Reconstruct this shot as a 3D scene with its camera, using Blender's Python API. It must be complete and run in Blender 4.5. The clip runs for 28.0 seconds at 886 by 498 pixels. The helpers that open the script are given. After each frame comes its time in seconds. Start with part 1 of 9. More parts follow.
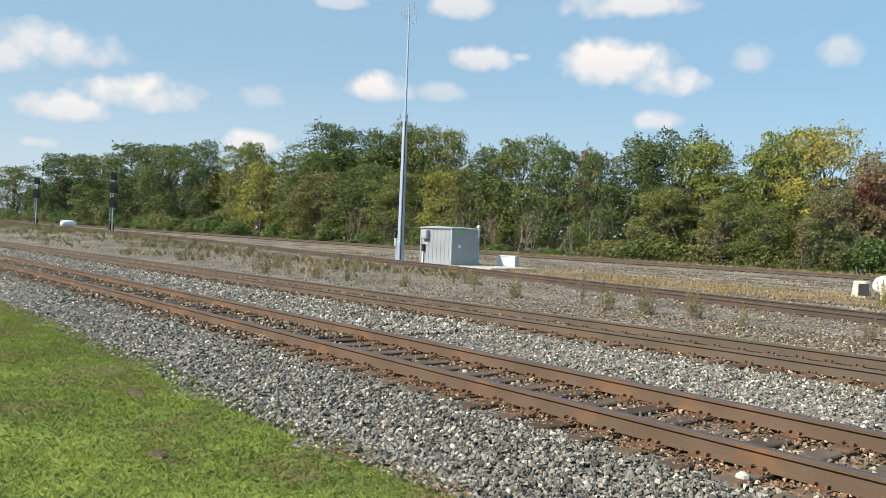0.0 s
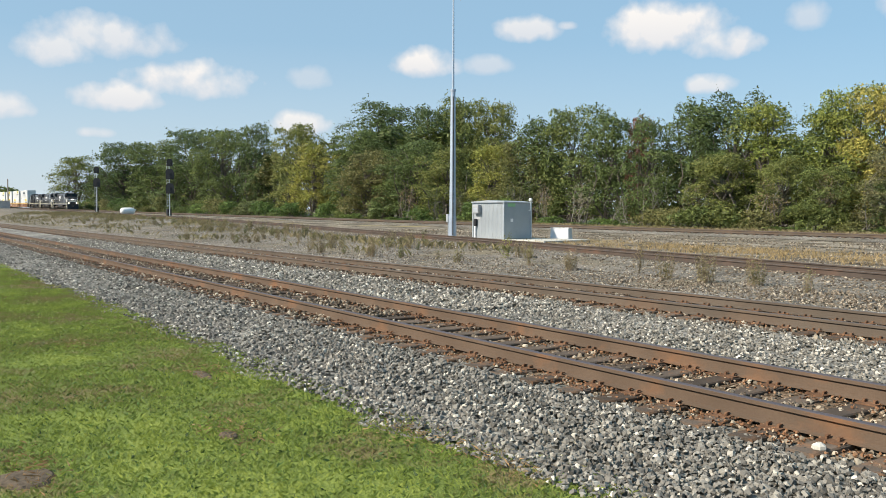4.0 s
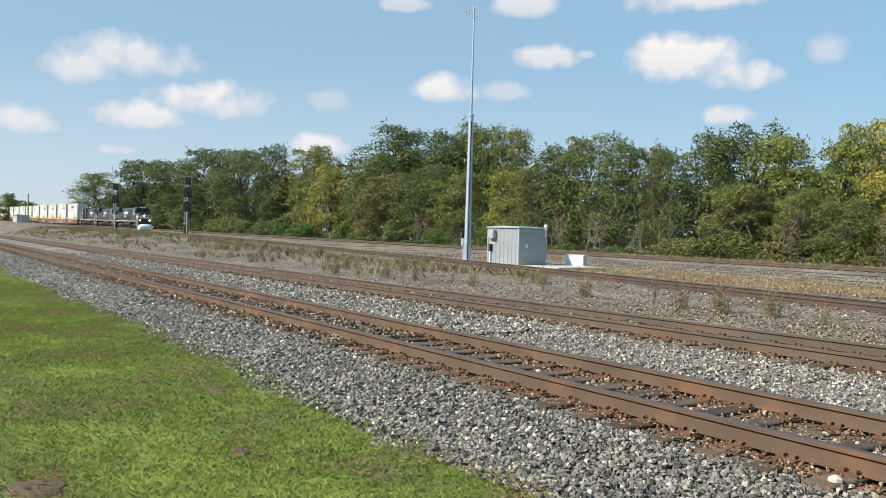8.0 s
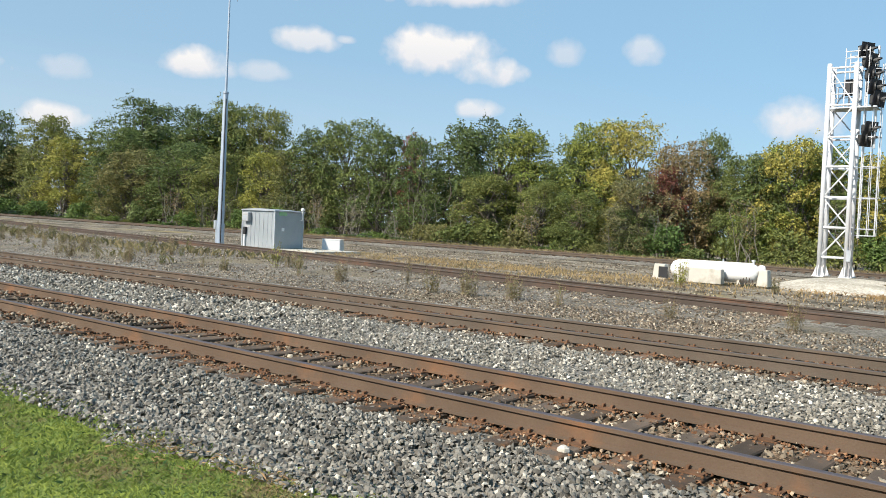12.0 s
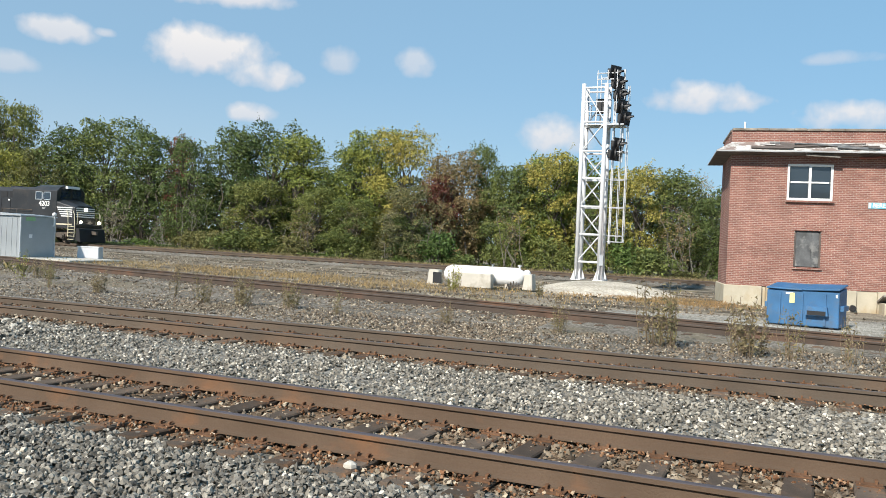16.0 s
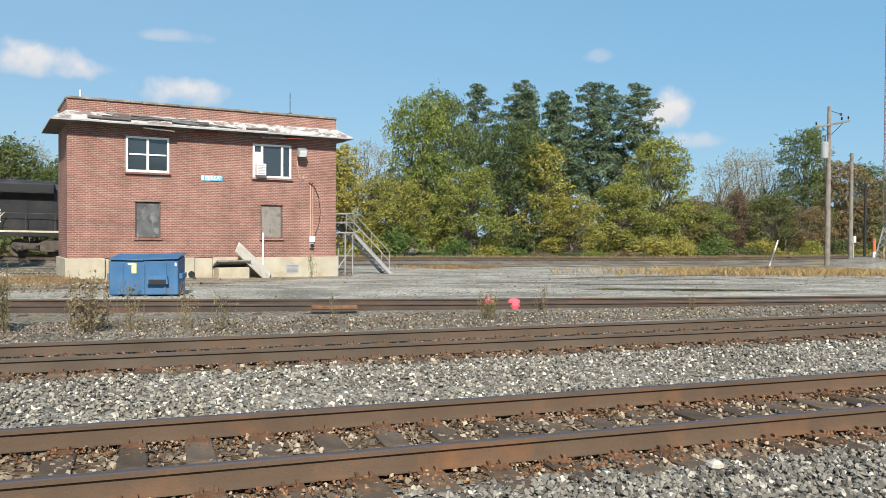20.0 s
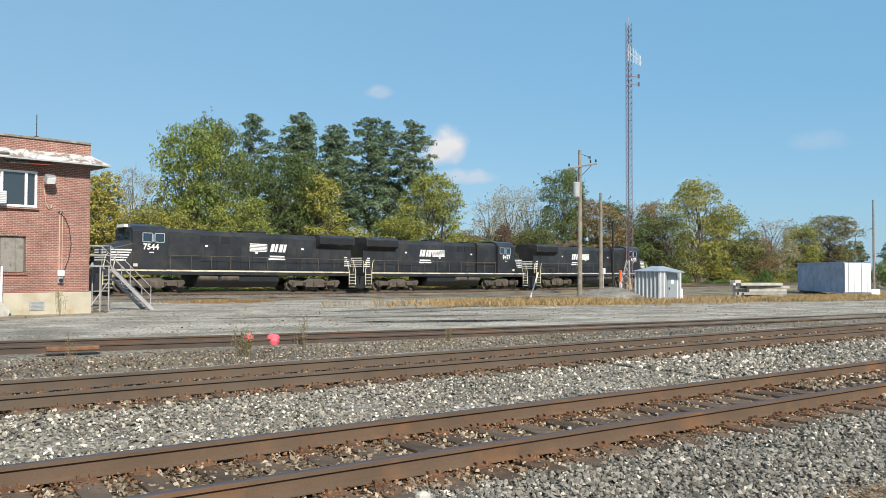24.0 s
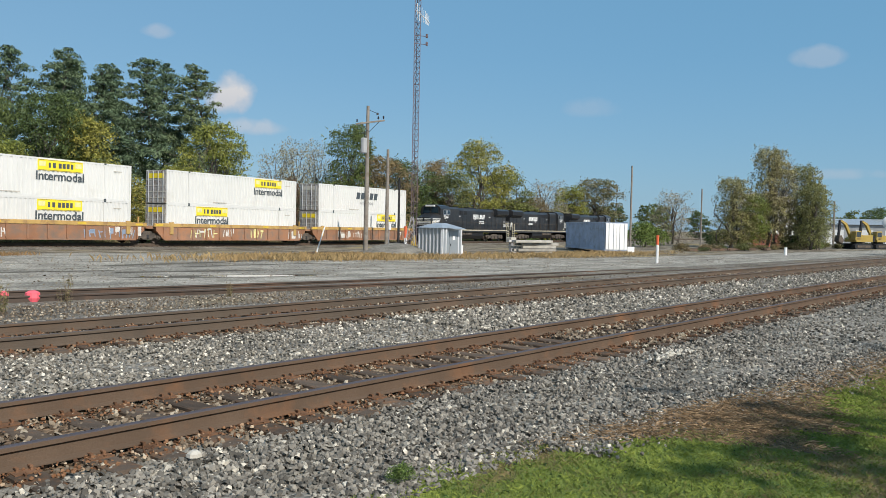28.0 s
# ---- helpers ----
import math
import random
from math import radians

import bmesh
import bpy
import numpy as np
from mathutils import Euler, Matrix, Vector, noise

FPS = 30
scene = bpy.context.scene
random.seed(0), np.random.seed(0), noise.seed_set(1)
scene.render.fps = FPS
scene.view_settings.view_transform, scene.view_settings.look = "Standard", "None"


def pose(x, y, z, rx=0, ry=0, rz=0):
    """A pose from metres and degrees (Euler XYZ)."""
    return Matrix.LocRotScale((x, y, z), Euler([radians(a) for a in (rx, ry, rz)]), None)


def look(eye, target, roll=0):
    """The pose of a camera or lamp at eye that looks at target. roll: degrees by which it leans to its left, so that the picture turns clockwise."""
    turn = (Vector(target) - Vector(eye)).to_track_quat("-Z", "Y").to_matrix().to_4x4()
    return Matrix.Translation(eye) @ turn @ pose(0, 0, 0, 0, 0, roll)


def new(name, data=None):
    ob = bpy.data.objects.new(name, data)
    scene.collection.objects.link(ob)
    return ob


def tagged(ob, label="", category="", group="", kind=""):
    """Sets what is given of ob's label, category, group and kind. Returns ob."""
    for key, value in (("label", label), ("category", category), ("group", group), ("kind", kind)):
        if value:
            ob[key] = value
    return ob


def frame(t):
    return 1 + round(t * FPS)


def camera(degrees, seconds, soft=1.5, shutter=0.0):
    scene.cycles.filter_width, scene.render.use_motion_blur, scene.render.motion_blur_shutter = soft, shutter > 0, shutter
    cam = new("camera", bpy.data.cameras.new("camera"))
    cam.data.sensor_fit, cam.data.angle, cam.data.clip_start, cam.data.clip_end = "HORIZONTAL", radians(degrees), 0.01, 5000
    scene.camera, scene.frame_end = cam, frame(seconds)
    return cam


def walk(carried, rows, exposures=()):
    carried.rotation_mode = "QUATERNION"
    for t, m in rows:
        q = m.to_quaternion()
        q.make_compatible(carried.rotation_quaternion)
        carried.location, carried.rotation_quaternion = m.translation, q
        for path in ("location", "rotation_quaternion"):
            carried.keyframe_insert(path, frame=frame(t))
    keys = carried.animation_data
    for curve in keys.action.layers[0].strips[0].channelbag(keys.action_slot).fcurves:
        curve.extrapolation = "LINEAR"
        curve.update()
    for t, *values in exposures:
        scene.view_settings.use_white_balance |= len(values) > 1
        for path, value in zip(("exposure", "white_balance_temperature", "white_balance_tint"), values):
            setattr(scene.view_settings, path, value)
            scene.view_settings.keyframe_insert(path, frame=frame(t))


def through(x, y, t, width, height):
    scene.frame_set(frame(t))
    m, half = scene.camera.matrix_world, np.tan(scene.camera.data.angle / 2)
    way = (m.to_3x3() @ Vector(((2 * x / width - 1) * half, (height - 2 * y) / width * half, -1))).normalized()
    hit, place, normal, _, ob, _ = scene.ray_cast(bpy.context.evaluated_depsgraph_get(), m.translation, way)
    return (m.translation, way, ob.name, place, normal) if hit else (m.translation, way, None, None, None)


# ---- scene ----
cam = camera(57.1, 28.0, soft=0.5)
# seconds, eye, target, roll
PATH = [
    (0, (0.090, -6.100, 1.599), (-15.668, 6.215, 1.374), 2.20),
    (0.5, (0.019, -6.162, 1.607), (-15.770, 6.112, 1.331), 2.13),
    (1, (0.023, -6.182, 1.615), (-15.867, 5.957, 1.251), 2.05),
    (1.5, (0.024, -6.143, 1.607), (-16.720, 4.778, 0.990), -0.11),
    (2, (0.034, -6.125, 1.594), (-16.692, 4.822, 0.963), -0.11),
    (2.5, (0.042, -6.120, 1.593), (-16.671, 4.847, 0.958), -0.15),
    (3, (0.030, -6.118, 1.587), (-16.635, 4.919, 0.901), -0.09),
    (3.5, (0.016, -6.115, 1.585), (-16.571, 5.030, 0.770), 0.15),
    (4, (0.007, -6.121, 1.606), (-16.476, 5.173, 0.740), 0.21),
    (4.5, (0.008, -6.139, 1.609), (-16.308, 5.409, 0.952), 0.26),
    (6.5, (-0.004, -6.115, 1.590), (-16.160, 5.657, 0.945), 0.66),
    (7, (0.013, -6.145, 1.588), (-16.136, 5.636, 0.940), 0.79),
    (7.5, (0.025, -6.156, 1.589), (-16.734, 4.759, 1.524), 1.90),
    (8, (0.014, -6.147, 1.577), (-16.683, 4.859, 1.305), 1.60),
    (8.5, (0.012, -6.137, 1.576), (-16.658, 4.910, 1.289), 1.47),
    (9, (0.000, -6.142, 1.580), (-16.642, 4.944, 1.238), 1.50),
    (9.1, (-0.001, -6.136, 1.582), (-16.445, 5.242, 1.202), 1.37),
    (9.2, (-0.008, -6.116, 1.587), (-15.690, 6.285, 1.071), 0.89),
    (9.3, (-0.016, -6.091, 1.594), (-14.656, 7.517, 0.907), 0.29),
    (9.5, (-0.017, -6.086, 1.595), (-14.438, 7.753, 0.874), 0.17),
    (10, (-0.023, -6.075, 1.581), (-14.175, 8.045, 0.977), 0.63),
    (10.5, (-0.028, -6.073, 1.578), (-13.915, 8.307, 0.995), 1.44),
    (11, (-0.033, -6.040, 1.578), (-13.472, 8.765, 1.153), 2.48),
    (11.5, (-0.043, -6.010, 1.577), (-13.068, 9.162, 1.163), 2.51),
    (12, (-0.041, -6.030, 1.568), (-12.797, 9.368, 1.133), 2.65),
    (12.5, (-0.037, -6.045, 1.573), (-12.775, 9.368, 1.106), 2.80),
    (14.5, (-0.059, -6.048, 1.589), (-12.897, 9.280, 1.111), 2.03),
    (15, (-0.107, -6.039, 1.575), (-12.631, 9.547, 1.078), 2.08),
    (15.5, (-0.163, -5.941, 1.571), (-11.611, 10.448, 0.994), 2.41),
    (16, (-0.254, -5.828, 1.567), (-8.376, 12.448, 1.544), 2.53),
    (16.5, (-0.369, -5.865, 1.591), (-6.185, 13.271, 1.609), 4.03),
    (17, (-0.413, -5.903, 1.593), (-5.888, 13.333, 1.590), 3.74),
    (17.5, (-0.401, -5.911, 1.577), (-2.362, 13.989, 1.227), 3.54),
    (18, (-0.371, -5.881, 1.592), (0.879, 14.070, 0.982), 4.44),
    (18.5, (-0.344, -5.808, 1.590), (1.387, 14.108, 1.022), 4.19),
    (19, (-0.282, -5.737, 1.580), (2.333, 14.083, 0.983), 2.91),
    (19.5, (-0.170, -5.735, 1.581), (4.215, 13.769, 0.985), 1.16),
    (20, (-0.108, -5.737, 1.595), (6.672, 13.075, 1.264), 0.35),
    (20.5, (-0.051, -5.715, 1.588), (9.051, 12.093, 1.712), 0.30),
    (21, (0.020, -5.744, 1.600), (9.750, 11.728, 1.840), -0.77),
    (21.5, (0.135, -5.818, 1.612), (10.694, 11.165, 1.915), -0.49),
    (22, (0.267, -5.842, 1.611), (10.938, 11.070, 1.983), -0.37),
    (22.5, (0.325, -5.825, 1.590), (11.644, 10.652, 2.214), -0.10),
    (24.5, (0.362, -6.079, 1.668), (11.997, 10.184, 2.032), 0.48),
    (25, (0.364, -6.127, 1.674), (14.521, 7.961, 0.630), -0.62),
    (25.5, (0.365, -6.124, 1.674), (15.651, 6.721, 0.506), 0.10),
    (26, (0.356, -6.127, 1.677), (15.770, 6.582, 0.752), 0.48),
    (26.5, (0.344, -6.116, 1.679), (15.778, 6.579, 0.873), 0.70),
    (27, (0.332, -6.115, 1.675), (15.737, 6.622, 0.989), 1.06),
    (27.5, (0.327, -6.130, 1.684), (15.681, 6.670, 1.044), 1.16),
    (28, (0.345, -6.150, 1.687), (15.648, 6.714, 1.118), 1.18),
]
walk(cam, [(t, look(eye, target, roll)) for t, eye, target, roll in PATH], [(0, 0.61, 7150, 10), (8, 0.57, 7050, 10), (10, 0.62, 7000, 10), (15, 0.59, 6950, 10), (16.5, 0.45, 6850, 10), (18, 0.43, 6950, 10), (20, 0.46, 6950, 10), (22.5, 0.45, 6900, 10), (25, 0.42, 7000, 10), (26, 0.38, 7000, 10), (27, 0.28, 6900, 10), (28, 0.12, 6750, 10)])

# ---- light ----
SUN_AZIMUTH, SUN_ELEVATION = radians(192.0), radians(38.0)   # clockwise from +y
to_sun = Vector((math.sin(SUN_AZIMUTH) * math.cos(SUN_ELEVATION), math.cos(SUN_AZIMUTH) * math.cos(SUN_ELEVATION), math.sin(SUN_ELEVATION)))
sun = new("sun", bpy.data.lights.new("sun", "SUN"))
sun.data.energy, sun.data.angle, sun.data.color = 4.6, radians(0.53), (1.0, 0.955, 0.89)
sun.matrix_world = look(to_sun * 100, (0, 0, 0))

# azimuth and elevation of each cloud, its half width and half height, all in degrees, and its density
CLOUDS_WEST = [
    (-77.7, 11.0, 4.6, 1.7, 0.9), (-80.5, 10.1, 2.4, 1.6, 0.9), (-77.3, 7.4, 3.2, 1.2, 1.0), (-72.6, 8.6, 4.2, 1.6, 1.1),
    (-56.5, 10.2, 2.7, 1.3, 1.1), (-52.8, 10.2, 2.0, 0.9, 0.6), (-49.5, 12.4, 2.6, 1.1, 0.9), (-47.1, 12.7, 1.0, 0.4, 0.7),
    (-65.7, 6.0, 2.4, 1.1, 1.0), (-78.7, 5.1, 1.3, 0.5, 0.8), (-64.8, 9.1, 1.5, 1.0, 0.45), (-51.6, 16.0, 2.6, 1.3, 0.9),
    (-59.7, 15.8, 1.8, 0.7, 0.7), (-84.3, 6.5, 2.2, 1.1, 0.9),
]
CLOUDS_MIDDLE = [
    (-40.6, 12.1, 4.4, 2.1, 1.1), (-37.1, 11.0, 2.8, 1.3, 1.0), (-31.9, 12.4, 1.5, 1.2, 0.6), (-26.6, 12.5, 1.6, 1.3, 0.65),
    (-37.7, 8.5, 2.0, 0.9, 0.9), (-39.9, 16.1, 4.9, 1.4, 1.0), (-16.6, 8.0, 2.7, 1.8, 1.0), (-6.5, 10.5, 4.0, 1.4, 1.0),
    (2.0, 9.3, 3.3, 1.3, 1.0), (1.8, 12.9, 2.5, 0.6, 0.5),
]
CLOUDS_EAST = [
    (35.3, 8.3, 1.7, 1.7, 1.1), (36.5, 6.4, 2.4, 0.8, 0.6), (30.5, 12.2, 1.1, 0.6, 0.4), (59.9, 8.2, 2.2, 0.9, 0.2),
    (74.2, 11.0, 1.7, 0.8, 0.35), (76.2, 3.7, 2.6, 0.5, 0.3), (-95.0, 9.0, 6.0, 2.0, 1.0), (-120.0, 12.0, 7.0, 2.5, 0.9),
    (150.0, 14.0, 7.0, 2.4, 0.9), (105.0, 10.0, 5.0, 1.5, 0.8), (-160.0, 20.0, 6.0, 2.4, 0.8),
]


def make_world():
    world = bpy.data.worlds.new("sky")
    scene.world = world
    world.use_nodes = True
    nt = world.node_tree
    nt.nodes.clear()
    N, L = nt.nodes.new, nt.links.new
    sky = N("ShaderNodeTexSky")
    sky.sky_type, sky.sun_disc = "NISHITA", False
    sky.sun_elevation, sky.sun_rotation = SUN_ELEVATION, SUN_AZIMUTH
    sky.air_density, sky.dust_density, sky.ozone_density, sky.altitude = 1.0, 0.6, 2.0, 200
    tex = N("ShaderNodeTexCoord")

    def math_node(op, a, b=None, c=None):
        n = N("ShaderNodeMath")
        n.operation = op
        for i, v in enumerate((a, b, c)):
            if v is None:
                continue
            if isinstance(v, (int, float)):
                n.inputs[i].default_value = v
            else:
                L(v, n.inputs[i])
        return n.outputs[0]

    # the way is bent by noise, which gives the clouds their lumps
    coarse, fine = N("ShaderNodeTexNoise"), N("ShaderNodeTexNoise")
    coarse.inputs["Scale"].default_value, coarse.inputs["Detail"].default_value = 17, 3
    fine.inputs["Scale"].default_value, fine.inputs["Detail"].default_value = 48, 6
    L(tex.outputs["Generated"], coarse.inputs["Vector"])
    L(tex.outputs["Generated"], fine.inputs["Vector"])
    lumps = math_node("ADD", math_node("MULTIPLY_ADD", coarse.outputs["Fac"], 1.9, -0.95), math_node("MULTIPLY_ADD", fine.outputs["Fac"], 1.35, -0.66))
    total, shade = None, None
    for az, el, w, h, dense in CLOUDS_WEST + CLOUDS_MIDDLE + CLOUDS_EAST:
        a, e = radians(az), radians(el)
        to = Vector((math.sin(a) * math.cos(e), math.cos(a) * math.cos(e), math.sin(e)))
        right = Vector((math.cos(a), -math.sin(a), 0))
        up = right.cross(to)
        dots = []
        for axis, size in ((right, radians(w)), (up, radians(h))):
            d = N("ShaderNodeVectorMath")
            d.operation = "DOT_PRODUCT"
            L(tex.outputs["Generated"], d.inputs[0])
            d.inputs[1].default_value = axis
            dots.append(math_node("DIVIDE", d.outputs["Value"], size))
        front = N("ShaderNodeVectorMath")
        front.operation = "DOT_PRODUCT"
        L(tex.outputs["Generated"], front.inputs[0])
        front.inputs[1].default_value = to
        # flatter below than above
        low = math_node("MINIMUM", dots[1], 0.0)
        r2 = math_node("ADD", math_node("MULTIPLY", dots[0], dots[0]), math_node("ADD", math_node("MULTIPLY", dots[1], dots[1]), math_node("MULTIPLY", low, low)))
        field = math_node("SUBTRACT", 1.0, r2)
        field = math_node("MAXIMUM", math_node("ADD", field, lumps), 0.0)
        field = math_node("MULTIPLY", math_node("MINIMUM", math_node("MULTIPLY", field, 1.15), 1.0), dense * 0.86)
        field = math_node("MULTIPLY", field, math_node("GREATER_THAN", front.outputs["Value"], 0.9))
        total = field if total is None else math_node("MAXIMUM", total, field)
        dim = math_node("MULTIPLY", field, math_node("MULTIPLY_ADD", dots[1], 0.5, 0.5))
        shade = dim if shade is None else math_node("MAXIMUM", shade, dim)
    cover = math_node("MINIMUM", total, 0.97)
    # a hazy autumn sky is paler and more even than a clear one
    tint = N("ShaderNodeMix")
    tint.data_type = "RGBA"
    tint.blend_type = "MULTIPLY"
    tint.inputs[0].default_value = 1.0
    L(sky.outputs[0], tint.inputs[6])
    tint.inputs[7].default_value = (1.0, 1.04, 1.08, 1)
    even = N("ShaderNodeMix")
    even.data_type = "RGBA"
    even.inputs[0].default_value = 0.68
    L(tint.outputs[2], even.inputs[6])
    even.inputs[7].default_value = (2.35, 4.6, 6.5, 1)
    # paler to the west, deeper to the east
    across, side, hue = N("ShaderNodeSeparateXYZ"), N("ShaderNodeMapRange"), N("ShaderNodeMix")
    hue.data_type = "RGBA"
    L(tex.outputs["Generated"], across.inputs[0])
    L(across.outputs[0], side.inputs[0])
    side.inputs[1].default_value, side.inputs[2].default_value = -0.9, 0.9
    L(side.outputs[0], hue.inputs[0])
    hue.inputs[6].default_value, hue.inputs[7].default_value = (2.75, 4.75, 6.8, 1), (1.6, 4.35, 7.2, 1)
    L(hue.outputs[2], even.inputs[7])
    low_sky, hazy = N("ShaderNodeMapRange"), N("ShaderNodeMix")
    L(across.outputs[2], low_sky.inputs[0])
    low_sky.inputs[1].default_value, low_sky.inputs[2].default_value, low_sky.inputs[3].default_value, low_sky.inputs[4].default_value = 0.0, 0.2, 0.6, 0.0
    west = N("ShaderNodeMapRange")
    L(across.outputs[0], west.inputs[0])
    west.inputs[1].default_value, west.inputs[2].default_value, west.inputs[3].default_value, west.inputs[4].default_value = -1.0, -0.3, 1.0, 0.12
    hazy.data_type = "RGBA"
    L(math_node("MULTIPLY", low_sky.outputs[0], west.outputs[0]), hazy.inputs[0])
    L(even.outputs[2], hazy.inputs[6])
    hazy.inputs[7].default_value = (5.6, 6.3, 7.2, 1)
    mix = N("ShaderNodeMix")
    mix.data_type = "RGBA"
    L(cover, mix.inputs[0])
    L(hazy.outputs[2], mix.inputs[6])
    ramp = N("ShaderNodeMix")
    ramp.data_type = "RGBA"
    L(math_node("MINIMUM", math_node("MULTIPLY", shade, 1.2), 1.0), ramp.inputs[0])
    ramp.inputs[6].default_value, ramp.inputs[7].default_value = (5.6, 6.0, 6.9, 1), (7.7, 7.7, 7.9, 1)
    L(ramp.outputs[2], mix.inputs[7])
    bg, out = N("ShaderNodeBackground"), N("ShaderNodeOutputWorld")
    bg.inputs["Strength"].default_value = 0.085
    L(mix.outputs[2], bg.inputs[0])
    L(bg.outputs[0], out.inputs[0])


make_world()

# ---- helpers of this scene ----
class Build:
    """Collects faces for one mesh."""

    def __init__(self):
        self.v, self.f, self.m = [], [], []

    def face(self, pts, m=0):
        n = len(self.v)
        self.v.extend(tuple(p) for p in pts)
        self.f.append(tuple(range(n, n + len(pts))))
        self.m.append(m)

    def box(self, cx, cy, cz, sx, sy, sz, m=0, rz=0.0, rx=0.0, ry=0.0, taper=1.0):
        n = len(self.v)
        turn = Euler((rx, ry, rz)).to_matrix()
        for dz in (-0.5, 0.5):
            k = taper if dz > 0 else 1.0
            for dx, dy in ((-0.5, -0.5), (0.5, -0.5), (0.5, 0.5), (-0.5, 0.5)):
                p = turn @ Vector((dx * sx * k, dy * sy * k, dz * sz))
                self.v.append((cx + p.x, cy + p.y, cz + p.z))
        for q in ((3, 2, 1, 0), (4, 5, 6, 7), (0, 1, 5, 4), (1, 2, 6, 5), (2, 3, 7, 6), (3, 0, 4, 7)):
            self.f.append(tuple(n + i for i in q))
            self.m.append(m)
        return self

    def span(self, x0, x1, y0, y1, z0, z1, m=0):
        return self.box((x0 + x1) / 2, (y0 + y1) / 2, (z0 + z1) / 2, x1 - x0, y1 - y0, z1 - z0, m)

    def rod(self, a, b, r, r2=None, n=8, m=0, caps=True):
        a, b = Vector(a), Vector(b)
        r2 = r if r2 is None else r2
        d = (b - a).normalized()
        u = d.cross(Vector((0, 0, 1)) if abs(d.z) < 0.9 else Vector((1, 0, 0))).normalized()
        w = d.cross(u)
        k = len(self.v)
        for p, rr in ((a, r), (b, r2)):
            for i in range(n):
                t = 2 * math.pi * i / n
                self.v.append(tuple(p + u * math.cos(t) * rr + w * math.sin(t) * rr))
        for i in range(n):
            j = (i + 1) % n
            self.f.append((k + j, k + i, k + n + i, k + n + j))
            self.m.append(m)
        if caps:
            self.f.append(tuple(k + i for i in range(n)))
            self.f.append(tuple(k + n + i for i in reversed(range(n))))
            self.m += [m, m]
        return self

    def loft(self, rings, m=0, closed=True, cap=True):
        """Rings of equally many points, joined one to the next."""
        k, n = len(self.v), len(rings[0])
        for ring in rings:
            self.v.extend(tuple(p) for p in ring)
        for a in range(len(rings) - 1):
            for i in range(n if closed else n - 1):
                j = (i + 1) % n
                self.f.append((k + a * n + i, k + a * n + j, k + (a + 1) * n + j, k + (a + 1) * n + i))
                self.m.append(m)
        if cap and closed:
            self.f.append(tuple(k + i for i in reversed(range(n))))
            self.f.append(tuple(k + (len(rings) - 1) * n + i for i in range(n)))
            self.m += [m, m]
        return self

    def prism(self, outline, axis, lo, hi, m=0):
        """An outline of two coordinates, drawn out along the third axis."""
        rings = []
        for w in (lo, hi):
            rings.append([{"x": (w, p, q), "y": (p, w, q), "z": (p, q, w)}[axis] for p, q in outline])
        return self.loft(rings, m)

    def lathe(self, c, profile, n=16, axis="z", m=0):
        rings = []
        for h, r in profile:
            ring = []
            for i in range(n):
                t = 2 * math.pi * i / n
                a, b = r * math.cos(t), r * math.sin(t)
                ring.append({"z": (c[0] + a, c[1] + b, c[2] + h), "x": (c[0] + h, c[1] + a, c[2] + b), "y": (c[0] + b, c[1] + h, c[2] + a)}[axis])
            rings.append(ring)
        return self.loft(rings, m)

    def mesh(self, name, mats, bevel=0.0, smooth=False):
        me = bpy.data.meshes.new(name)
        me.from_pydata(self.v, [], self.f)
        mats = mats if isinstance(mats, (list, tuple)) else [mats]
        for mt in mats:
            me.materials.append(mt)
        if len(mats) > 1:
            me.polygons.foreach_set("material_index", self.m)
        bm = bmesh.new()
        bm.from_mesh(me)
        bmesh.ops.recalc_face_normals(bm, faces=bm.faces)
        if bevel:
            sharp = [e for e in bm.edges if len(e.link_faces) == 2 and e.calc_face_angle(0) > 0.5]
            bmesh.ops.bevel(bm, geom=sharp, offset=bevel, segments=1, affect="EDGES", clamp_overlap=True)
        bm.to_mesh(me)
        bm.free()
        if smooth:
            me.polygons.foreach_set("use_smooth", [True] * len(me.polygons))
        me.update()
        return me


def part(name, build, mats, parent, label="", bevel=0.0, smooth=False, kind="", m=None):
    """Links a Build, or a mesh, as one object under its thing."""
    ob = new(name, build if isinstance(build, bpy.types.Mesh) else build.mesh(name, mats, bevel, smooth))
    ob.parent = parent
    if m is not None:
        ob.matrix_basis = m
    return tagged(ob, label=label, kind=kind)


def thing(name, label, category, m=None, group="", kind=""):
    ob = new(name)
    ob.empty_display_size = 0.2
    if m is not None:
        ob.matrix_basis = m
    return tagged(ob, label, category, group, kind)


def from_arrays(name, verts, faces, mat, attr=None):
    me = bpy.data.meshes.new(name)
    verts, faces = np.asarray(verts, np.float32), np.asarray(faces, np.int32)
    k = faces.shape[1]
    me.vertices.add(len(verts))
    me.vertices.foreach_set("co", verts.ravel())
    me.loops.add(faces.size)
    me.loops.foreach_set("vertex_index", faces.ravel())
    me.polygons.add(len(faces))
    me.polygons.foreach_set("loop_start", np.arange(0, faces.size, k, dtype=np.int32))
    me.polygons.foreach_set("loop_total", np.full(len(faces), k, np.int32))
    me.materials.append(mat)
    me.polygons.foreach_set("use_smooth", np.zeros(len(faces), bool))
    me.update(calc_edges=True)
    return me


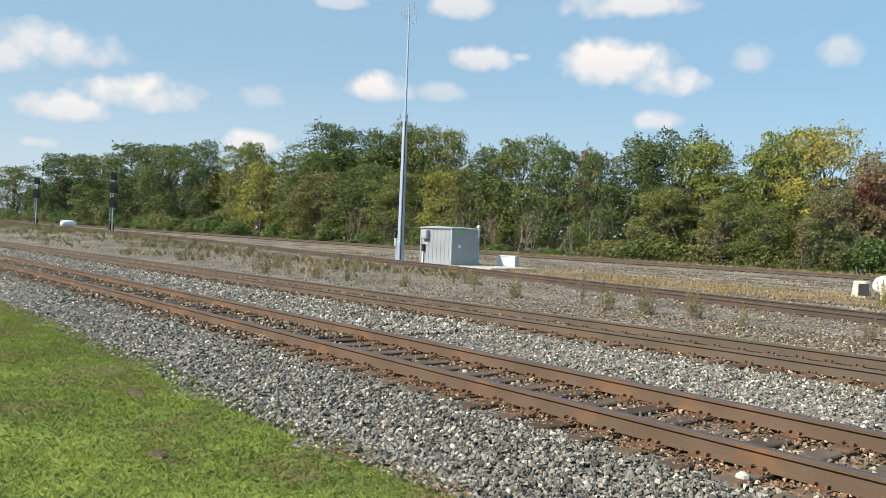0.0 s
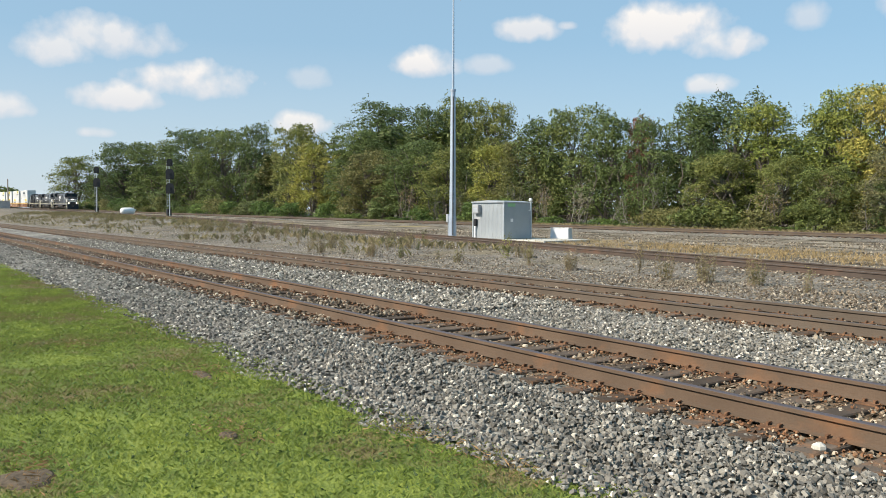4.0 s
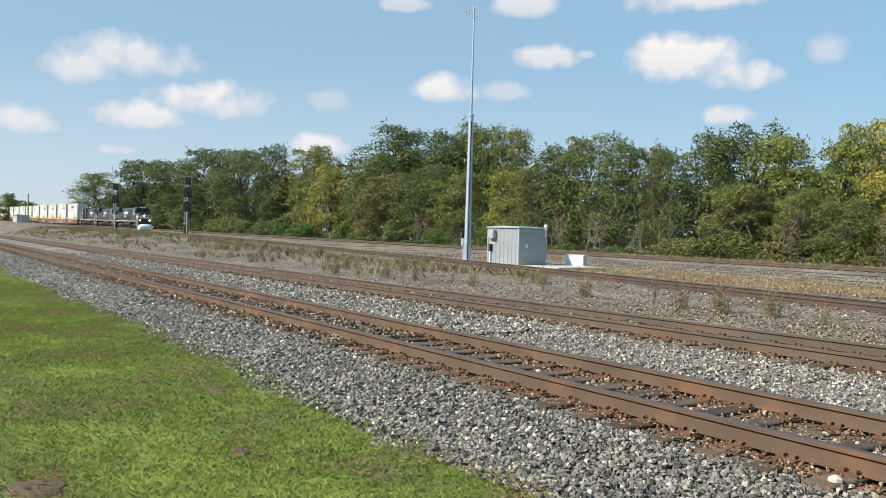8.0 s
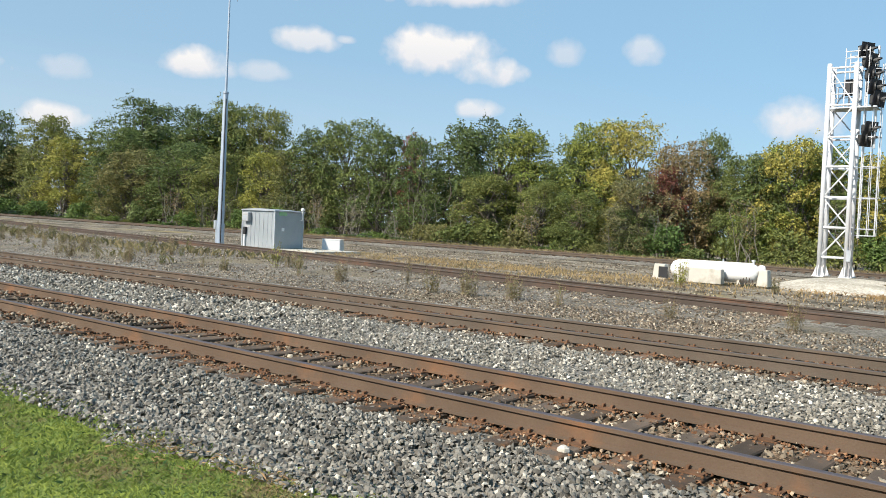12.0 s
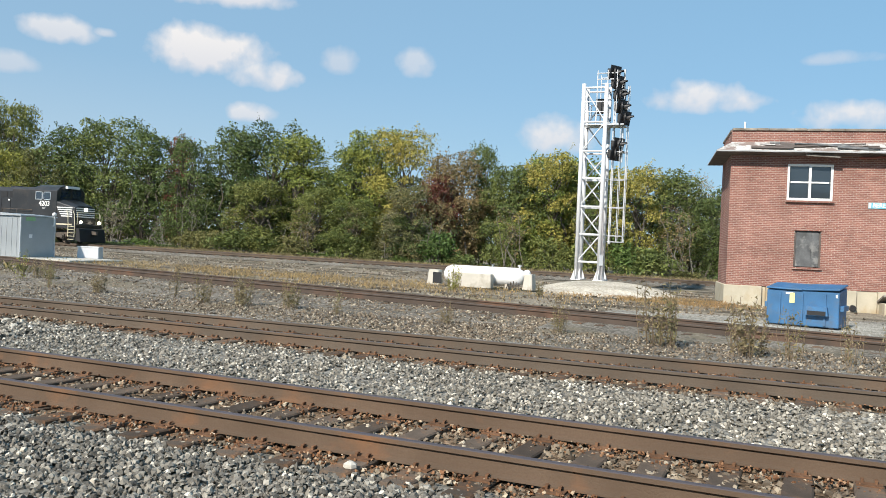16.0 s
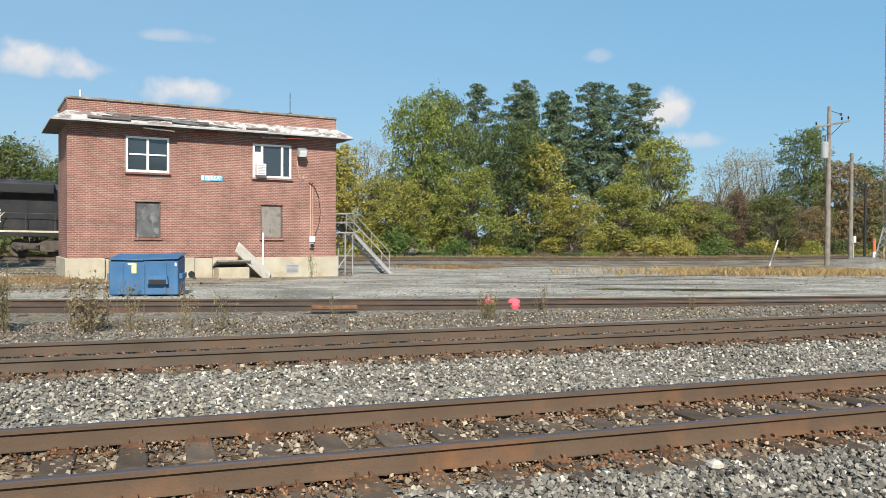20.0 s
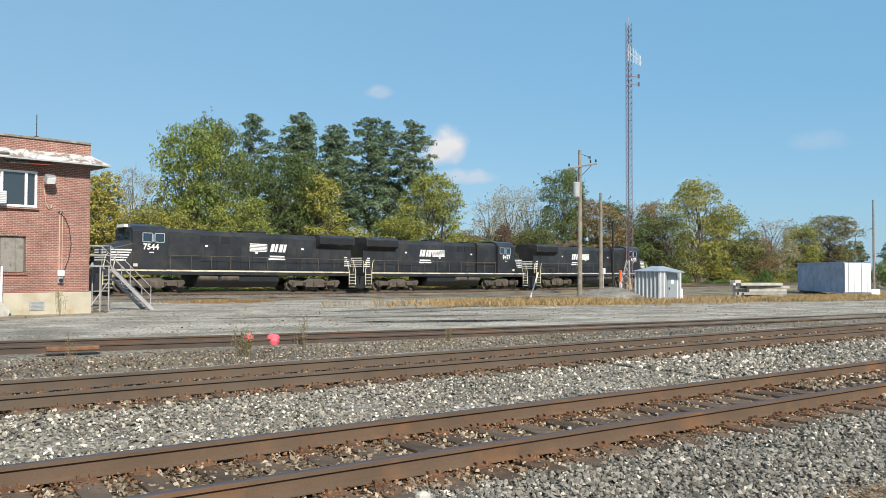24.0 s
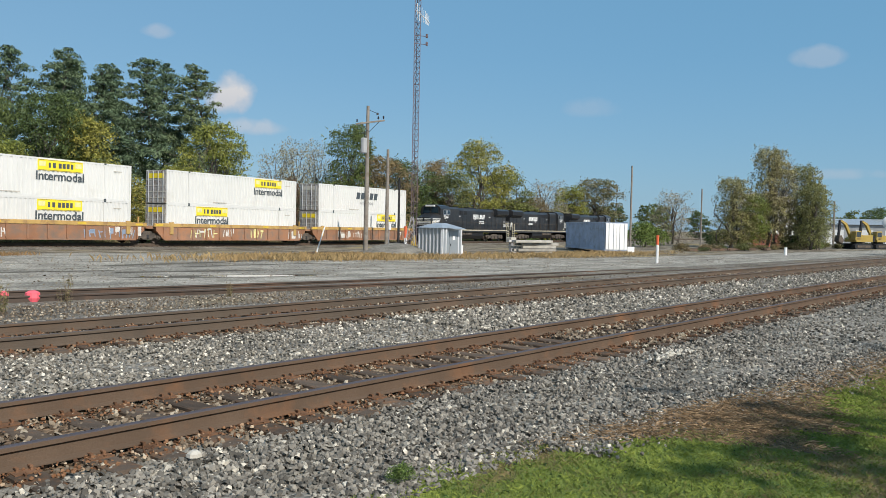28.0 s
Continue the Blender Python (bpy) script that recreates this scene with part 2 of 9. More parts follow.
def writing(text, size, mat, name="writing", bold=0.0):
    """Words as a flat mesh: x to the right, y up, centred."""
    cu = bpy.data.curves.new(name, "FONT")
    cu.body, cu.size, cu.align_x, cu.align_y, cu.extrude, cu.offset, cu.resolution_u = text, size, "CENTER", "CENTER", 0.004, bold, 3
    ob = bpy.data.objects.new(name, cu)
    scene.collection.objects.link(ob)
    me = bpy.data.meshes.new_from_object(ob.evaluated_get(bpy.context.evaluated_depsgraph_get()))
    bpy.data.objects.remove(ob)
    me.materials.clear()
    me.materials.append(mat)
    return me


# ---- materials ----
def material(name, color, rough=0.7, metal=0.0, vary=0.25, scale=3.0, fine=40.0, bump=0.3, stain=None, stain_scale=1.2, stain_at=(0.5, 0.65), island=0.0, objects=0.0, spec=0.5, bump_dist=0.01, coat=0.0):
    """A surface with variation at two scales, stains of a second colour and fine relief."""
    mt = bpy.data.materials.new(name)
    mt.use_nodes = True
    nt = mt.node_tree
    bsdf = nt.nodes["Principled BSDF"]
    N, L = nt.nodes.new, nt.links.new
    co = N("ShaderNodeTexCoord")
    big, small = N("ShaderNodeTexNoise"), N("ShaderNodeTexNoise")
    big.inputs["Scale"].default_value, big.inputs["Detail"].default_value = scale, 4
    small.inputs["Scale"].default_value, small.inputs["Detail"].default_value = fine, 3
    L(co.outputs["Object"], big.inputs["Vector"])
    L(co.outputs["Object"], small.inputs["Vector"])

    def mix(fac, a, b, blend="MIX"):
        n = N("ShaderNodeMix")
        n.data_type, n.blend_type = "RGBA", blend
        for i, v in ((0, fac), (6, a), (7, b)):
            if isinstance(v, (int, float)):
                n.inputs[i].default_value = v
            elif isinstance(v, tuple):
                n.inputs[i].default_value = (*v[:3], 1)
            else:
                L(v, n.inputs[i])
        return n.outputs[2]

    def ramp(src, lo, hi, a=0.0, b=1.0):
        n = N("ShaderNodeMapRange")
        L(src, n.inputs[0])
        for i, v in enumerate((lo, hi, a, b)):
            n.inputs[i + 1].default_value = v
        return n.outputs[0]

    col = color
    dark = tuple(c * (1 - vary) for c in color)
    light = tuple(min(1, c * (1 + vary)) for c in color)
    col = mix(ramp(big.outputs["Fac"], 0.3, 0.7), dark, light)
    col = mix(ramp(small.outputs["Fac"], 0.3, 0.75, 0, 0.5), col, tuple(c * (1 - 0.8 * vary) for c in color))
    if stain:
        sn = N("ShaderNodeTexNoise")
        sn.inputs["Scale"].default_value, sn.inputs["Detail"].default_value, sn.inputs["Roughness"].default_value = stain_scale, 6, 0.65
        L(co.outputs["Object"], sn.inputs["Vector"])
        col = mix(ramp(sn.outputs["Fac"], *stain_at), col, stain)
    if island:
        geo = N("ShaderNodeNewGeometry")
        col = mix(1.0, col, mix(geo.outputs["Random Per Island"], (1 - island,) * 3, (1 + island,) * 3), "MULTIPLY")
    if objects:
        info = N("ShaderNodeObjectInfo")
        col = mix(1.0, col, mix(info.outputs["Random"], (1 - objects,) * 3, (1 + objects,) * 3), "MULTIPLY")
    L(col, bsdf.inputs["Base Color"])
    L(ramp(small.outputs["Fac"], 0.2, 0.8, max(0.03, rough - 0.12), min(1, rough + 0.1)), bsdf.inputs["Roughness"])
    bsdf.inputs["Metallic"].default_value = metal
    bsdf.inputs["Specular IOR Level"].default_value = spec
    bsdf.inputs["Coat Weight"].default_value = coat
    if bump:
        bp = N("ShaderNodeBump")
        bp.inputs["Strength"].default_value, bp.inputs["Distance"].default_value = bump, bump_dist
        L(small.outputs["Fac"], bp.inputs["Height"])
        L(bp.outputs[0], bsdf.inputs["Normal"])
    return mt


def stone_material(name, stops, rough=0.9):
    """Crushed stone: each stone has its own grey."""
    mt = material(name, (1, 1, 1), rough, vary=0.18, scale=25, fine=120, bump=0.5, spec=0.25)
    nt = mt.node_tree
    N, L = nt.nodes.new, nt.links.new
    bsdf = nt.nodes["Principled BSDF"]
    was = bsdf.inputs["Base Color"].links[0].from_socket
    geo, ramp, mul = N("ShaderNodeNewGeometry"), N("ShaderNodeValToRGB"), N("ShaderNodeMix")
    mul.data_type, mul.blend_type = "RGBA", "MULTIPLY"
    mul.inputs[0].default_value = 1
    els = ramp.color_ramp.elements
    while len(els) < len(stops):
        els.new(0.5)
    for el, (at, c) in zip(els, stops):
        el.position, el.color = at, (c[0] * 1.14, c[1] * 1.11, c[2] * 1.06, 1)
    L(geo.outputs["Random Per Island"], ramp.inputs[0])
    L(ramp.outputs[0], mul.inputs[6])
    L(was, mul.inputs[7])
    L(mul.outputs[2], bsdf.inputs["Base Color"])
    return mt


def gravel_material(name, dark, light, cell=18.0, stain=None, stain_scale=0.25, stain_at=(0.5, 0.6), wash_deep=0.85):
    """Loose stone as a sheet: cells of several greys with relief."""
    mt = bpy.data.materials.new(name)
    mt.use_nodes = True
    nt = mt.node_tree
    bsdf = nt.nodes["Principled BSDF"]
    N, L = nt.nodes.new, nt.links.new
    co, vor, big = N("ShaderNodeTexCoord"), N("ShaderNodeTexVoronoi"), N("ShaderNodeTexNoise")
    vor.inputs["Scale"].default_value = cell
    big.inputs["Scale"].default_value, big.inputs["Detail"].default_value = 0.35, 4
    big.inputs["Roughness"].default_value = 0.7
    for n in (vor, big):
        L(co.outputs["Object"], n.inputs["Vector"])
    bw = N("ShaderNodeSeparateColor")
    L(vor.outputs["Color"], bw.inputs[0])
    ramp = N("ShaderNodeValToRGB")
    ramp.color_ramp.elements[0].color, ramp.color_ramp.elements[1].color = (*dark, 1), (*light, 1)
    ramp.color_ramp.elements[0].position = 0.1
    ramp.color_ramp.elements.new(0.62).color = (*[a * 0.55 + b * 0.45 for a, b in zip(dark, light)], 1)
    L(bw.outputs[0], ramp.inputs[0])
    last = ramp.outputs[0]

    def blend(fac, a, b, kind="MIX"):
        n = N("ShaderNodeMix")
        n.data_type, n.blend_type = "RGBA", kind
        for i, v in ((0, fac), (6, a), (7, b)):
            if isinstance(v, float):
                n.inputs[i].default_value = v
            elif isinstance(v, tuple):
                n.inputs[i].default_value = (*v[:3], 1)
            else:
                L(v, n.inputs[i])
        return n.outputs[2]

    mr = N("ShaderNodeMapRange")
    L(big.outputs["Fac"], mr.inputs[0])
    mr.inputs[1].default_value, mr.inputs[2].default_value, mr.inputs[3].default_value, mr.inputs[4].default_value = 0.32, 0.68, 0.72, 1.25
    last = blend(1.0, last, mr.outputs[0], "MULTIPLY")
    # wheel tracks and washes run along the yard
    run, along, wash = N("ShaderNodeMapping"), N("ShaderNodeTexNoise"), N("ShaderNodeMapRange")
    run.inputs["Scale"].default_value = (0.22, 0.5, 1)
    along.inputs["Scale"].default_value, along.inputs["Detail"].default_value, along.inputs["Roughness"].default_value = 1.4, 3, 0.55
    L(co.outputs["Object"], run.inputs["Vector"])
    L(run.outputs[0], along.inputs["Vector"])
    L(along.outputs["Fac"], wash.inputs[0])
    wash.inputs[1].default_value, wash.inputs[2].default_value, wash.inputs[3].default_value, wash.inputs[4].default_value = 0.4, 0.58, wash_deep, 1.15
    last = blend(1.0, last, wash.outputs[0], "MULTIPLY")
    if stain:
        sn, sm = N("ShaderNodeTexNoise"), N("ShaderNodeMapRange")
        sn.inputs["Scale"].default_value, sn.inputs["Detail"].default_value, sn.inputs["Roughness"].default_value = stain_scale, 7, 0.7
        L(co.outputs["Object"], sn.inputs["Vector"])
        L(sn.outputs["Fac"], sm.inputs[0])
        sm.inputs[1].default_value, sm.inputs[2].default_value = stain_at
        last = blend(sm.outputs[0], last, stain)
    L(last, bsdf.inputs["Base Color"])
    bsdf.inputs["Roughness"].default_value = 0.95
    bsdf.inputs["Specular IOR Level"].default_value = 0.03
    bp = N("ShaderNodeBump")
    bp.inputs["Strength"].default_value, bp.inputs["Distance"].default_value = 0.5, 0.03
    L(vor.outputs["Distance"], bp.inputs["Height"])
    bp.invert = True
    L(bp.outputs[0], bsdf.inputs["Normal"])
    return mt


def leaf_material(name, colors, through=0.26, spread=0.55):
    """Leaves: hue by the tree, light and dark by the leaf, some light let through."""
    mt = bpy.data.materials.new(name)
    mt.use_nodes = True
    nt = mt.node_tree
    N, L = nt.nodes.new, nt.links.new
    bsdf, out = nt.nodes["Principled BSDF"], nt.nodes["Material Output"]
    geo, info, co = N("ShaderNodeNewGeometry"), N("ShaderNodeObjectInfo"), N("ShaderNodeTexCoord")
    patch = N("ShaderNodeTexNoise")
    patch.inputs["Scale"].default_value, patch.inputs["Detail"].default_value = 0.45, 2
    L(co.outputs["Object"], patch.inputs["Vector"])
    add, frac = N("ShaderNodeMath"), N("ShaderNodeMath")
    add.operation, frac.operation = "MULTIPLY_ADD", "ADD"
    L(geo.outputs["Random Per Island"], add.inputs[0])
    add.inputs[1].default_value, add.inputs[2].default_value = 0.3, -0.35
    L(add.outputs[0], frac.inputs[0])
    both = N("ShaderNodeMath")
    both.operation = "MULTIPLY_ADD"
    L(patch.outputs["Fac"], both.inputs[0])
    both.inputs[1].default_value = 1.1
    L(frac.outputs[0], both.inputs[2])
    L(info.outputs["Random"], frac.inputs[1])
    frac.use_clamp = False
    sc = N("ShaderNodeMath")
    sc.operation = "MULTIPLY"
    L(both.outputs[0], sc.inputs[0])
    sc.inputs[1].default_value = 0.75
    ramp = N("ShaderNodeValToRGB")
    els = ramp.color_ramp.elements
    while len(els) < len(colors):
        els.new(0.5)
    for i, (el, c) in enumerate(zip(els, colors)):
        el.position, el.color = i / max(1, len(colors) - 1), (*c, 1)
    L(sc.outputs[0], ramp.inputs[0])
    mul, tone = N("ShaderNodeMix"), N("ShaderNodeMapRange")
    mul.data_type, mul.blend_type = "RGBA", "MULTIPLY"
    mul.inputs[0].default_value = 1
    L(geo.outputs["Random Per Island"], tone.inputs[0])
    tone.inputs[3].default_value, tone.inputs[4].default_value = 1 - spread, 1 + spread
    L(ramp.outputs[0], mul.inputs[6])
    L(tone.outputs[0], mul.inputs[7])
    L(mul.outputs[2], bsdf.inputs["Base Color"])
    bsdf.inputs["Roughness"].default_value, bsdf.inputs["Specular IOR Level"].default_value = 0.55, 0.3
    tr, ms = N("ShaderNodeBsdfTranslucent"), N("ShaderNodeMixShader")
    L(mul.outputs[2], tr.inputs[0])
    ms.inputs[0].default_value = through
    L(bsdf.outputs[0], ms.inputs[1])
    L(tr.outputs[0], ms.inputs[2])
    L(ms.outputs[0], out.inputs[0])
    return mt


def turf_material(name, blade):
    """Lawn: worn brown, dull and fresh green patches; sheet and blades share the same patches."""
    mt = bpy.data.materials.new(name)
    mt.use_nodes = True
    nt = mt.node_tree
    N, L = nt.nodes.new, nt.links.new
    bsdf, out = nt.nodes["Principled BSDF"], nt.nodes["Material Output"]
    co, geo = N("ShaderNodeTexCoord"), N("ShaderNodeNewGeometry")
    last = None
    for scale, detail, weight, shift in ((0.55, 3, 0.95, 0.0), (2.6, 4, 0.75, 0.0), (38.0, 2, 0.35, 0.0)):
        n, k = N("ShaderNodeTexNoise"), N("ShaderNodeMath")
        n.inputs["Scale"].default_value, n.inputs["Detail"].default_value, n.inputs["Roughness"].default_value = scale, detail, 0.6
        L(co.outputs["Object"], n.inputs["Vector"])
        k.operation = "MULTIPLY_ADD"
        L(n.outputs["Fac"], k.inputs[0])
        k.inputs[1].default_value, k.inputs[2].default_value = weight, -0.5 * weight
        if last is not None:
            L(last, k.inputs[2])
            n2 = N("ShaderNodeMath")
            n2.operation = "SUBTRACT"
            L(k.outputs[0], n2.inputs[0])
            n2.inputs[1].default_value = 0.5 * weight
            last = n2.outputs[0]
        else:
            last = k.outputs[0]
    own = N("ShaderNodeMath")
    own.operation = "MULTIPLY_ADD"
    L(geo.outputs["Random Per Island"], own.inputs[0])
    own.inputs[1].default_value = 0.3 if blade else 0.0
    L(last, own.inputs[2])
    ramp, mid = N("ShaderNodeValToRGB"), N("ShaderNodeMath")
    mid.operation = "ADD"
    L(own.outputs[0], mid.inputs[0])
    mid.inputs[1].default_value = 0.37 if blade else 0.5
    els = ramp.color_ramp.elements
    stops = [(0.27, (0.25, 0.195, 0.1)), (0.38, (0.22, 0.212, 0.075)), (0.48, (0.16, 0.205, 0.05)), (0.6, (0.205, 0.262, 0.058)), (0.76, (0.31, 0.355, 0.08))]
    while len(els) < len(stops):
        els.new(0.5)
    for el, (at, c) in zip(els, stops):
        el.position, el.color = at, (*c, 1)
    L(mid.outputs[0], ramp.inputs[0])
    L(ramp.outputs[0], bsdf.inputs["Base Color"])
    bsdf.inputs["Roughness"].default_value, bsdf.inputs["Specular IOR Level"].default_value = 0.8, 0.15
    if blade:
        tr, ms = N("ShaderNodeBsdfTranslucent"), N("ShaderNodeMixShader")
        L(ramp.outputs[0], tr.inputs[0])
        ms.inputs[0].default_value = 0.3
        L(bsdf.outputs[0], ms.inputs[1])
        L(tr.outputs[0], ms.inputs[2])
        L(ms.outputs[0], out.inputs[0])
    else:
        fine, bp = N("ShaderNodeTexNoise"), N("ShaderNodeBump")
        fine.inputs["Scale"].default_value, fine.inputs["Detail"].default_value = 70, 4
        L(co.outputs["Object"], fine.inputs["Vector"])
        bp.inputs["Strength"].default_value, bp.inputs["Distance"].default_value = 1.0, 0.04
        L(fine.outputs["Fac"], bp.inputs["Height"])
        L(bp.outputs[0], bsdf.inputs["Normal"])
    return mt


def brick_material():
    mt = bpy.data.materials.new("red_brick")
    mt.use_nodes = True
    nt = mt.node_tree
    N, L = nt.nodes.new, nt.links.new
    bsdf = nt.nodes["Principled BSDF"]
    co, sep, add, com = N("ShaderNodeTexCoord"), N("ShaderNodeSeparateXYZ"), N("ShaderNodeMath"), N("ShaderNodeCombineXYZ")
    L(co.outputs["Object"], sep.inputs[0])
    L(sep.outputs[0], add.inputs[0])
    L(sep.outputs[1], add.inputs[1])
    L(add.outputs[0], com.inputs[0])
    L(sep.outputs[2], com.inputs[1])
    br = N("ShaderNodeTexBrick")
    br.inputs["Scale"].default_value = 1.0
    br.inputs["Brick Width"].default_value, br.inputs["Row Height"].default_value = 0.212, 0.0755
    br.inputs["Mortar Size"].default_value, br.inputs["Mortar Smooth"].default_value = 0.01, 0.3
    br.inputs["Color1"].default_value, br.inputs["Color2"].default_value = (0.285, 0.126, 0.1, 1), (0.2, 0.085, 0.07, 1)
    br.inputs["Mortar"].default_value = (0.38, 0.3, 0.255, 1)
    L(com.outputs[0], br.inputs["Vector"])
    big, st = N("ShaderNodeTexNoise"), N("ShaderNodeMapRange")
    big.inputs["Scale"].default_value, big.inputs["Detail"].default_value, big.inputs["Roughness"].default_value = 0.8, 7, 0.65
    L(co.outputs["Object"], big.inputs["Vector"])
    L(big.outputs["Fac"], st.inputs[0])
    st.inputs[1].default_value, st.inputs[2].default_value, st.inputs[3].default_value, st.inputs[4].default_value = 0.3, 0.7, 0.72, 1.28
    mul = N("ShaderNodeMix")
    mul.data_type, mul.blend_type = "RGBA", "MULTIPLY"
    mul.inputs[0].default_value = 1
    L(br.outputs["Color"], mul.inputs[6])
    L(st.outputs[0], mul.inputs[7])
    L(mul.outputs[2], bsdf.inputs["Base Color"])
    bsdf.inputs["Roughness"].default_value, bsdf.inputs["Specular IOR Level"].default_value = 0.9, 0.25
    bp = N("ShaderNodeBump")
    bp.inputs["Strength"].default_value, bp.inputs["Distance"].default_value = 0.6, 0.01
    bp.invert = True
    L(br.outputs["Fac"], bp.inputs["Height"])
    L(bp.outputs[0], bsdf.inputs["Normal"])
    return mt


def glass_material(name, tint=(0.03, 0.04, 0.05)):
    mt = bpy.data.materials.new(name)
    mt.use_nodes = True
    b = mt.node_tree.nodes["Principled BSDF"]
    b.inputs["Base Color"].default_value = (*tint, 1)
    b.inputs["Roughness"].default_value, b.inputs["Specular IOR Level"].default_value, b.inputs["Coat Weight"].default_value = 0.06, 0.8, 0.4
    return mt


def glow(name, color, strength):
    mt = bpy.data.materials.new(name)
    mt.use_nodes = True
    b = mt.node_tree.nodes["Principled BSDF"]
    b.inputs["Base Color"].default_value = (*color, 1)
    b.inputs["Emission Color"].default_value, b.inputs["Emission Strength"].default_value = (*color, 1), strength
    return mt


M_STONE = stone_material("crushed_stone_grey", [(0.0, (0.07, 0.067, 0.061)), (0.35, (0.155, 0.148, 0.135)), (0.78, (0.25, 0.238, 0.214)), (0.95, (0.36, 0.345, 0.31)), (0.98, (0.6, 0.57, 0.5))])
M_STONE_PALE = stone_material("crushed_stone_pale", [(0.0, (0.105, 0.1, 0.09)), (0.35, (0.185, 0.175, 0.155)), (0.72, (0.28, 0.265, 0.235)), (0.9, (0.38, 0.36, 0.32)), (0.965, (0.68, 0.65, 0.58))])
M_STONE_BROWN = stone_material("brown_stained_stone", [(0.0, (0.07, 0.055, 0.042)), (0.4, (0.16, 0.13, 0.1)), (0.8, (0.255, 0.21, 0.16)), (0.96, (0.46, 0.41, 0.33))])
M_STONE_RUST = stone_material("rust_stained_stone", [(0.0, (0.08, 0.042, 0.026)), (0.45, (0.19, 0.093, 0.048)), (0.85, (0.27, 0.15, 0.085)), (0.97, (0.42, 0.33, 0.24))])
M_BED = gravel_material("ballast_bed", (0.12, 0.114, 0.1), (0.3, 0.284, 0.25), 20)
M_BED_PALE = gravel_material("ballast_bed_pale", (0.12, 0.113, 0.1), (0.34, 0.32, 0.285), 18)
M_CRIB = gravel_material("rusty_crib_ballast", (0.06, 0.042, 0.028), (0.26, 0.18, 0.12), 26)
M_YARD = gravel_material("yard_gravel", (0.165, 0.142, 0.11), (0.325, 0.284, 0.224), 16, wash_deep=0.5, stain=(0.3, 0.24, 0.12), stain_scale=0.12, stain_at=(0.56, 0.66))
M_CINDER = gravel_material("old_cinder_ballast", (0.1, 0.09, 0.076), (0.27, 0.245, 0.21), 20, stain=(0.19, 0.16, 0.11), stain_scale=0.3, stain_at=(0.5, 0.68))
M_APRON = gravel_material("pale_gravel_apron", (0.205, 0.19, 0.163), (0.45, 0.428, 0.377), 20, wash_deep=0.76, stain=(0.22, 0.2, 0.16), stain_scale=0.3, stain_at=(0.58, 0.68))
M_SAND = gravel_material("pale_sandy_mound", (0.36, 0.32, 0.26), (0.6, 0.56, 0.48), 20)
M_RUST = material("rusty_rail_steel", (0.102, 0.079, 0.06), 0.85, 0.0, 0.2, 1.2, 60, 0.35, stain=(0.145, 0.092, 0.06), stain_scale=0.8, stain_at=(0.5, 0.8), spec=0.3)
M_RUST_NEAR = material("orange_rusty_rail_steel", (0.112, 0.076, 0.052), 0.85, 0.0, 0.2, 1.2, 60, 0.35, stain=(0.22, 0.105, 0.05), stain_scale=0.7, stain_at=(0.52, 0.72), spec=0.3)
M_RUST_DARK = material("dark_rail_steel", (0.075, 0.057, 0.046), 0.85, 0.0, 0.25, 1.2, 60, 0.35, stain=(0.15, 0.08, 0.05), stain_scale=0.5, stain_at=(0.5, 0.75), spec=0.3)
M_RAILTOP = material("worn_rail_head", (0.07, 0.056, 0.06), 0.6, 0.0, 0.15, 2, 90, 0.1)
M_RAILTOP_DULL = material("dull_rail_head", (0.085, 0.066, 0.056), 0.7, 0.0, 0.2, 2, 90, 0.1)
M_PLATE = material("rusty_plate", (0.155, 0.083, 0.048), 0.9, 0, 0.35, 6, 80, 0.4, objects=0.2, spec=0.2)
M_TIE = material("weathered_tie", (0.105, 0.08, 0.062), 0.95, 0, 0.35, 4, 70, 0.6, stain=(0.19, 0.105, 0.06), stain_scale=3, objects=0.35, spec=0.15)
M_LAWN = turf_material("lawn_soil_and_turf", False)
M_DEAD = material("dead_grass", (0.2, 0.145, 0.09), 0.95, 0, 0.35, 2, 60, 0.8, stain=(0.12, 0.1, 0.075), stain_scale=2.2, spec=0.15, bump_dist=0.03)
M_BLADE = turf_material("grass_blade", True)
M_STRAW = leaf_material("straw_blade", [(0.27, 0.2, 0.1), (0.38, 0.27, 0.13), (0.27, 0.16, 0.075)], 0.25, 0.4)
M_DEAD_BLADE = leaf_material("dead_blade", [(0.16, 0.105, 0.062), (0.25, 0.165, 0.095), (0.33, 0.23, 0.13)], 0.2, 0.5)
M_WEED = leaf_material("weed_leaf", [(0.13, 0.135, 0.05), (0.19, 0.175, 0.075), (0.22, 0.17, 0.09), (0.26, 0.22, 0.12)], 0.25, 0.4)
M_DIRT = material("bare_soil", (0.14, 0.108, 0.078), 0.95, 0, 0.3, 4, 60, 0.6, spec=0.1)
M_BRICK = brick_material()
M_CONCRETE = material("aged_concrete", (0.46, 0.42, 0.33), 0.9, 0, 0.15, 1.5, 40, 0.4, stain=(0.36, 0.27, 0.16), stain_scale=0.9, stain_at=(0.5, 0.75), spec=0.25)
M_COPING = material("dark_weathered_coping", (0.23, 0.2, 0.17), 0.9, 0, 0.3, 2, 40, 0.5, stain=(0.36, 0.33, 0.28), stain_scale=2.2, stain_at=(0.52, 0.66), spec=0.2)
M_BOARD_DARK = material("dark_grey_plywood", (0.12, 0.125, 0.13), 0.9, 0, 0.35, 3, 40, 0.4, stain=(0.24, 0.24, 0.235), stain_scale=2.4, stain_at=(0.5, 0.66), spec=0.2)
M_CONDUIT = material("faded_brick_red_conduit", (0.5, 0.33, 0.26), 0.7, 0, 0.15, 3, 40, 0.1)
M_WATER = glass_material("puddle_water", (0.03, 0.028, 0.024))
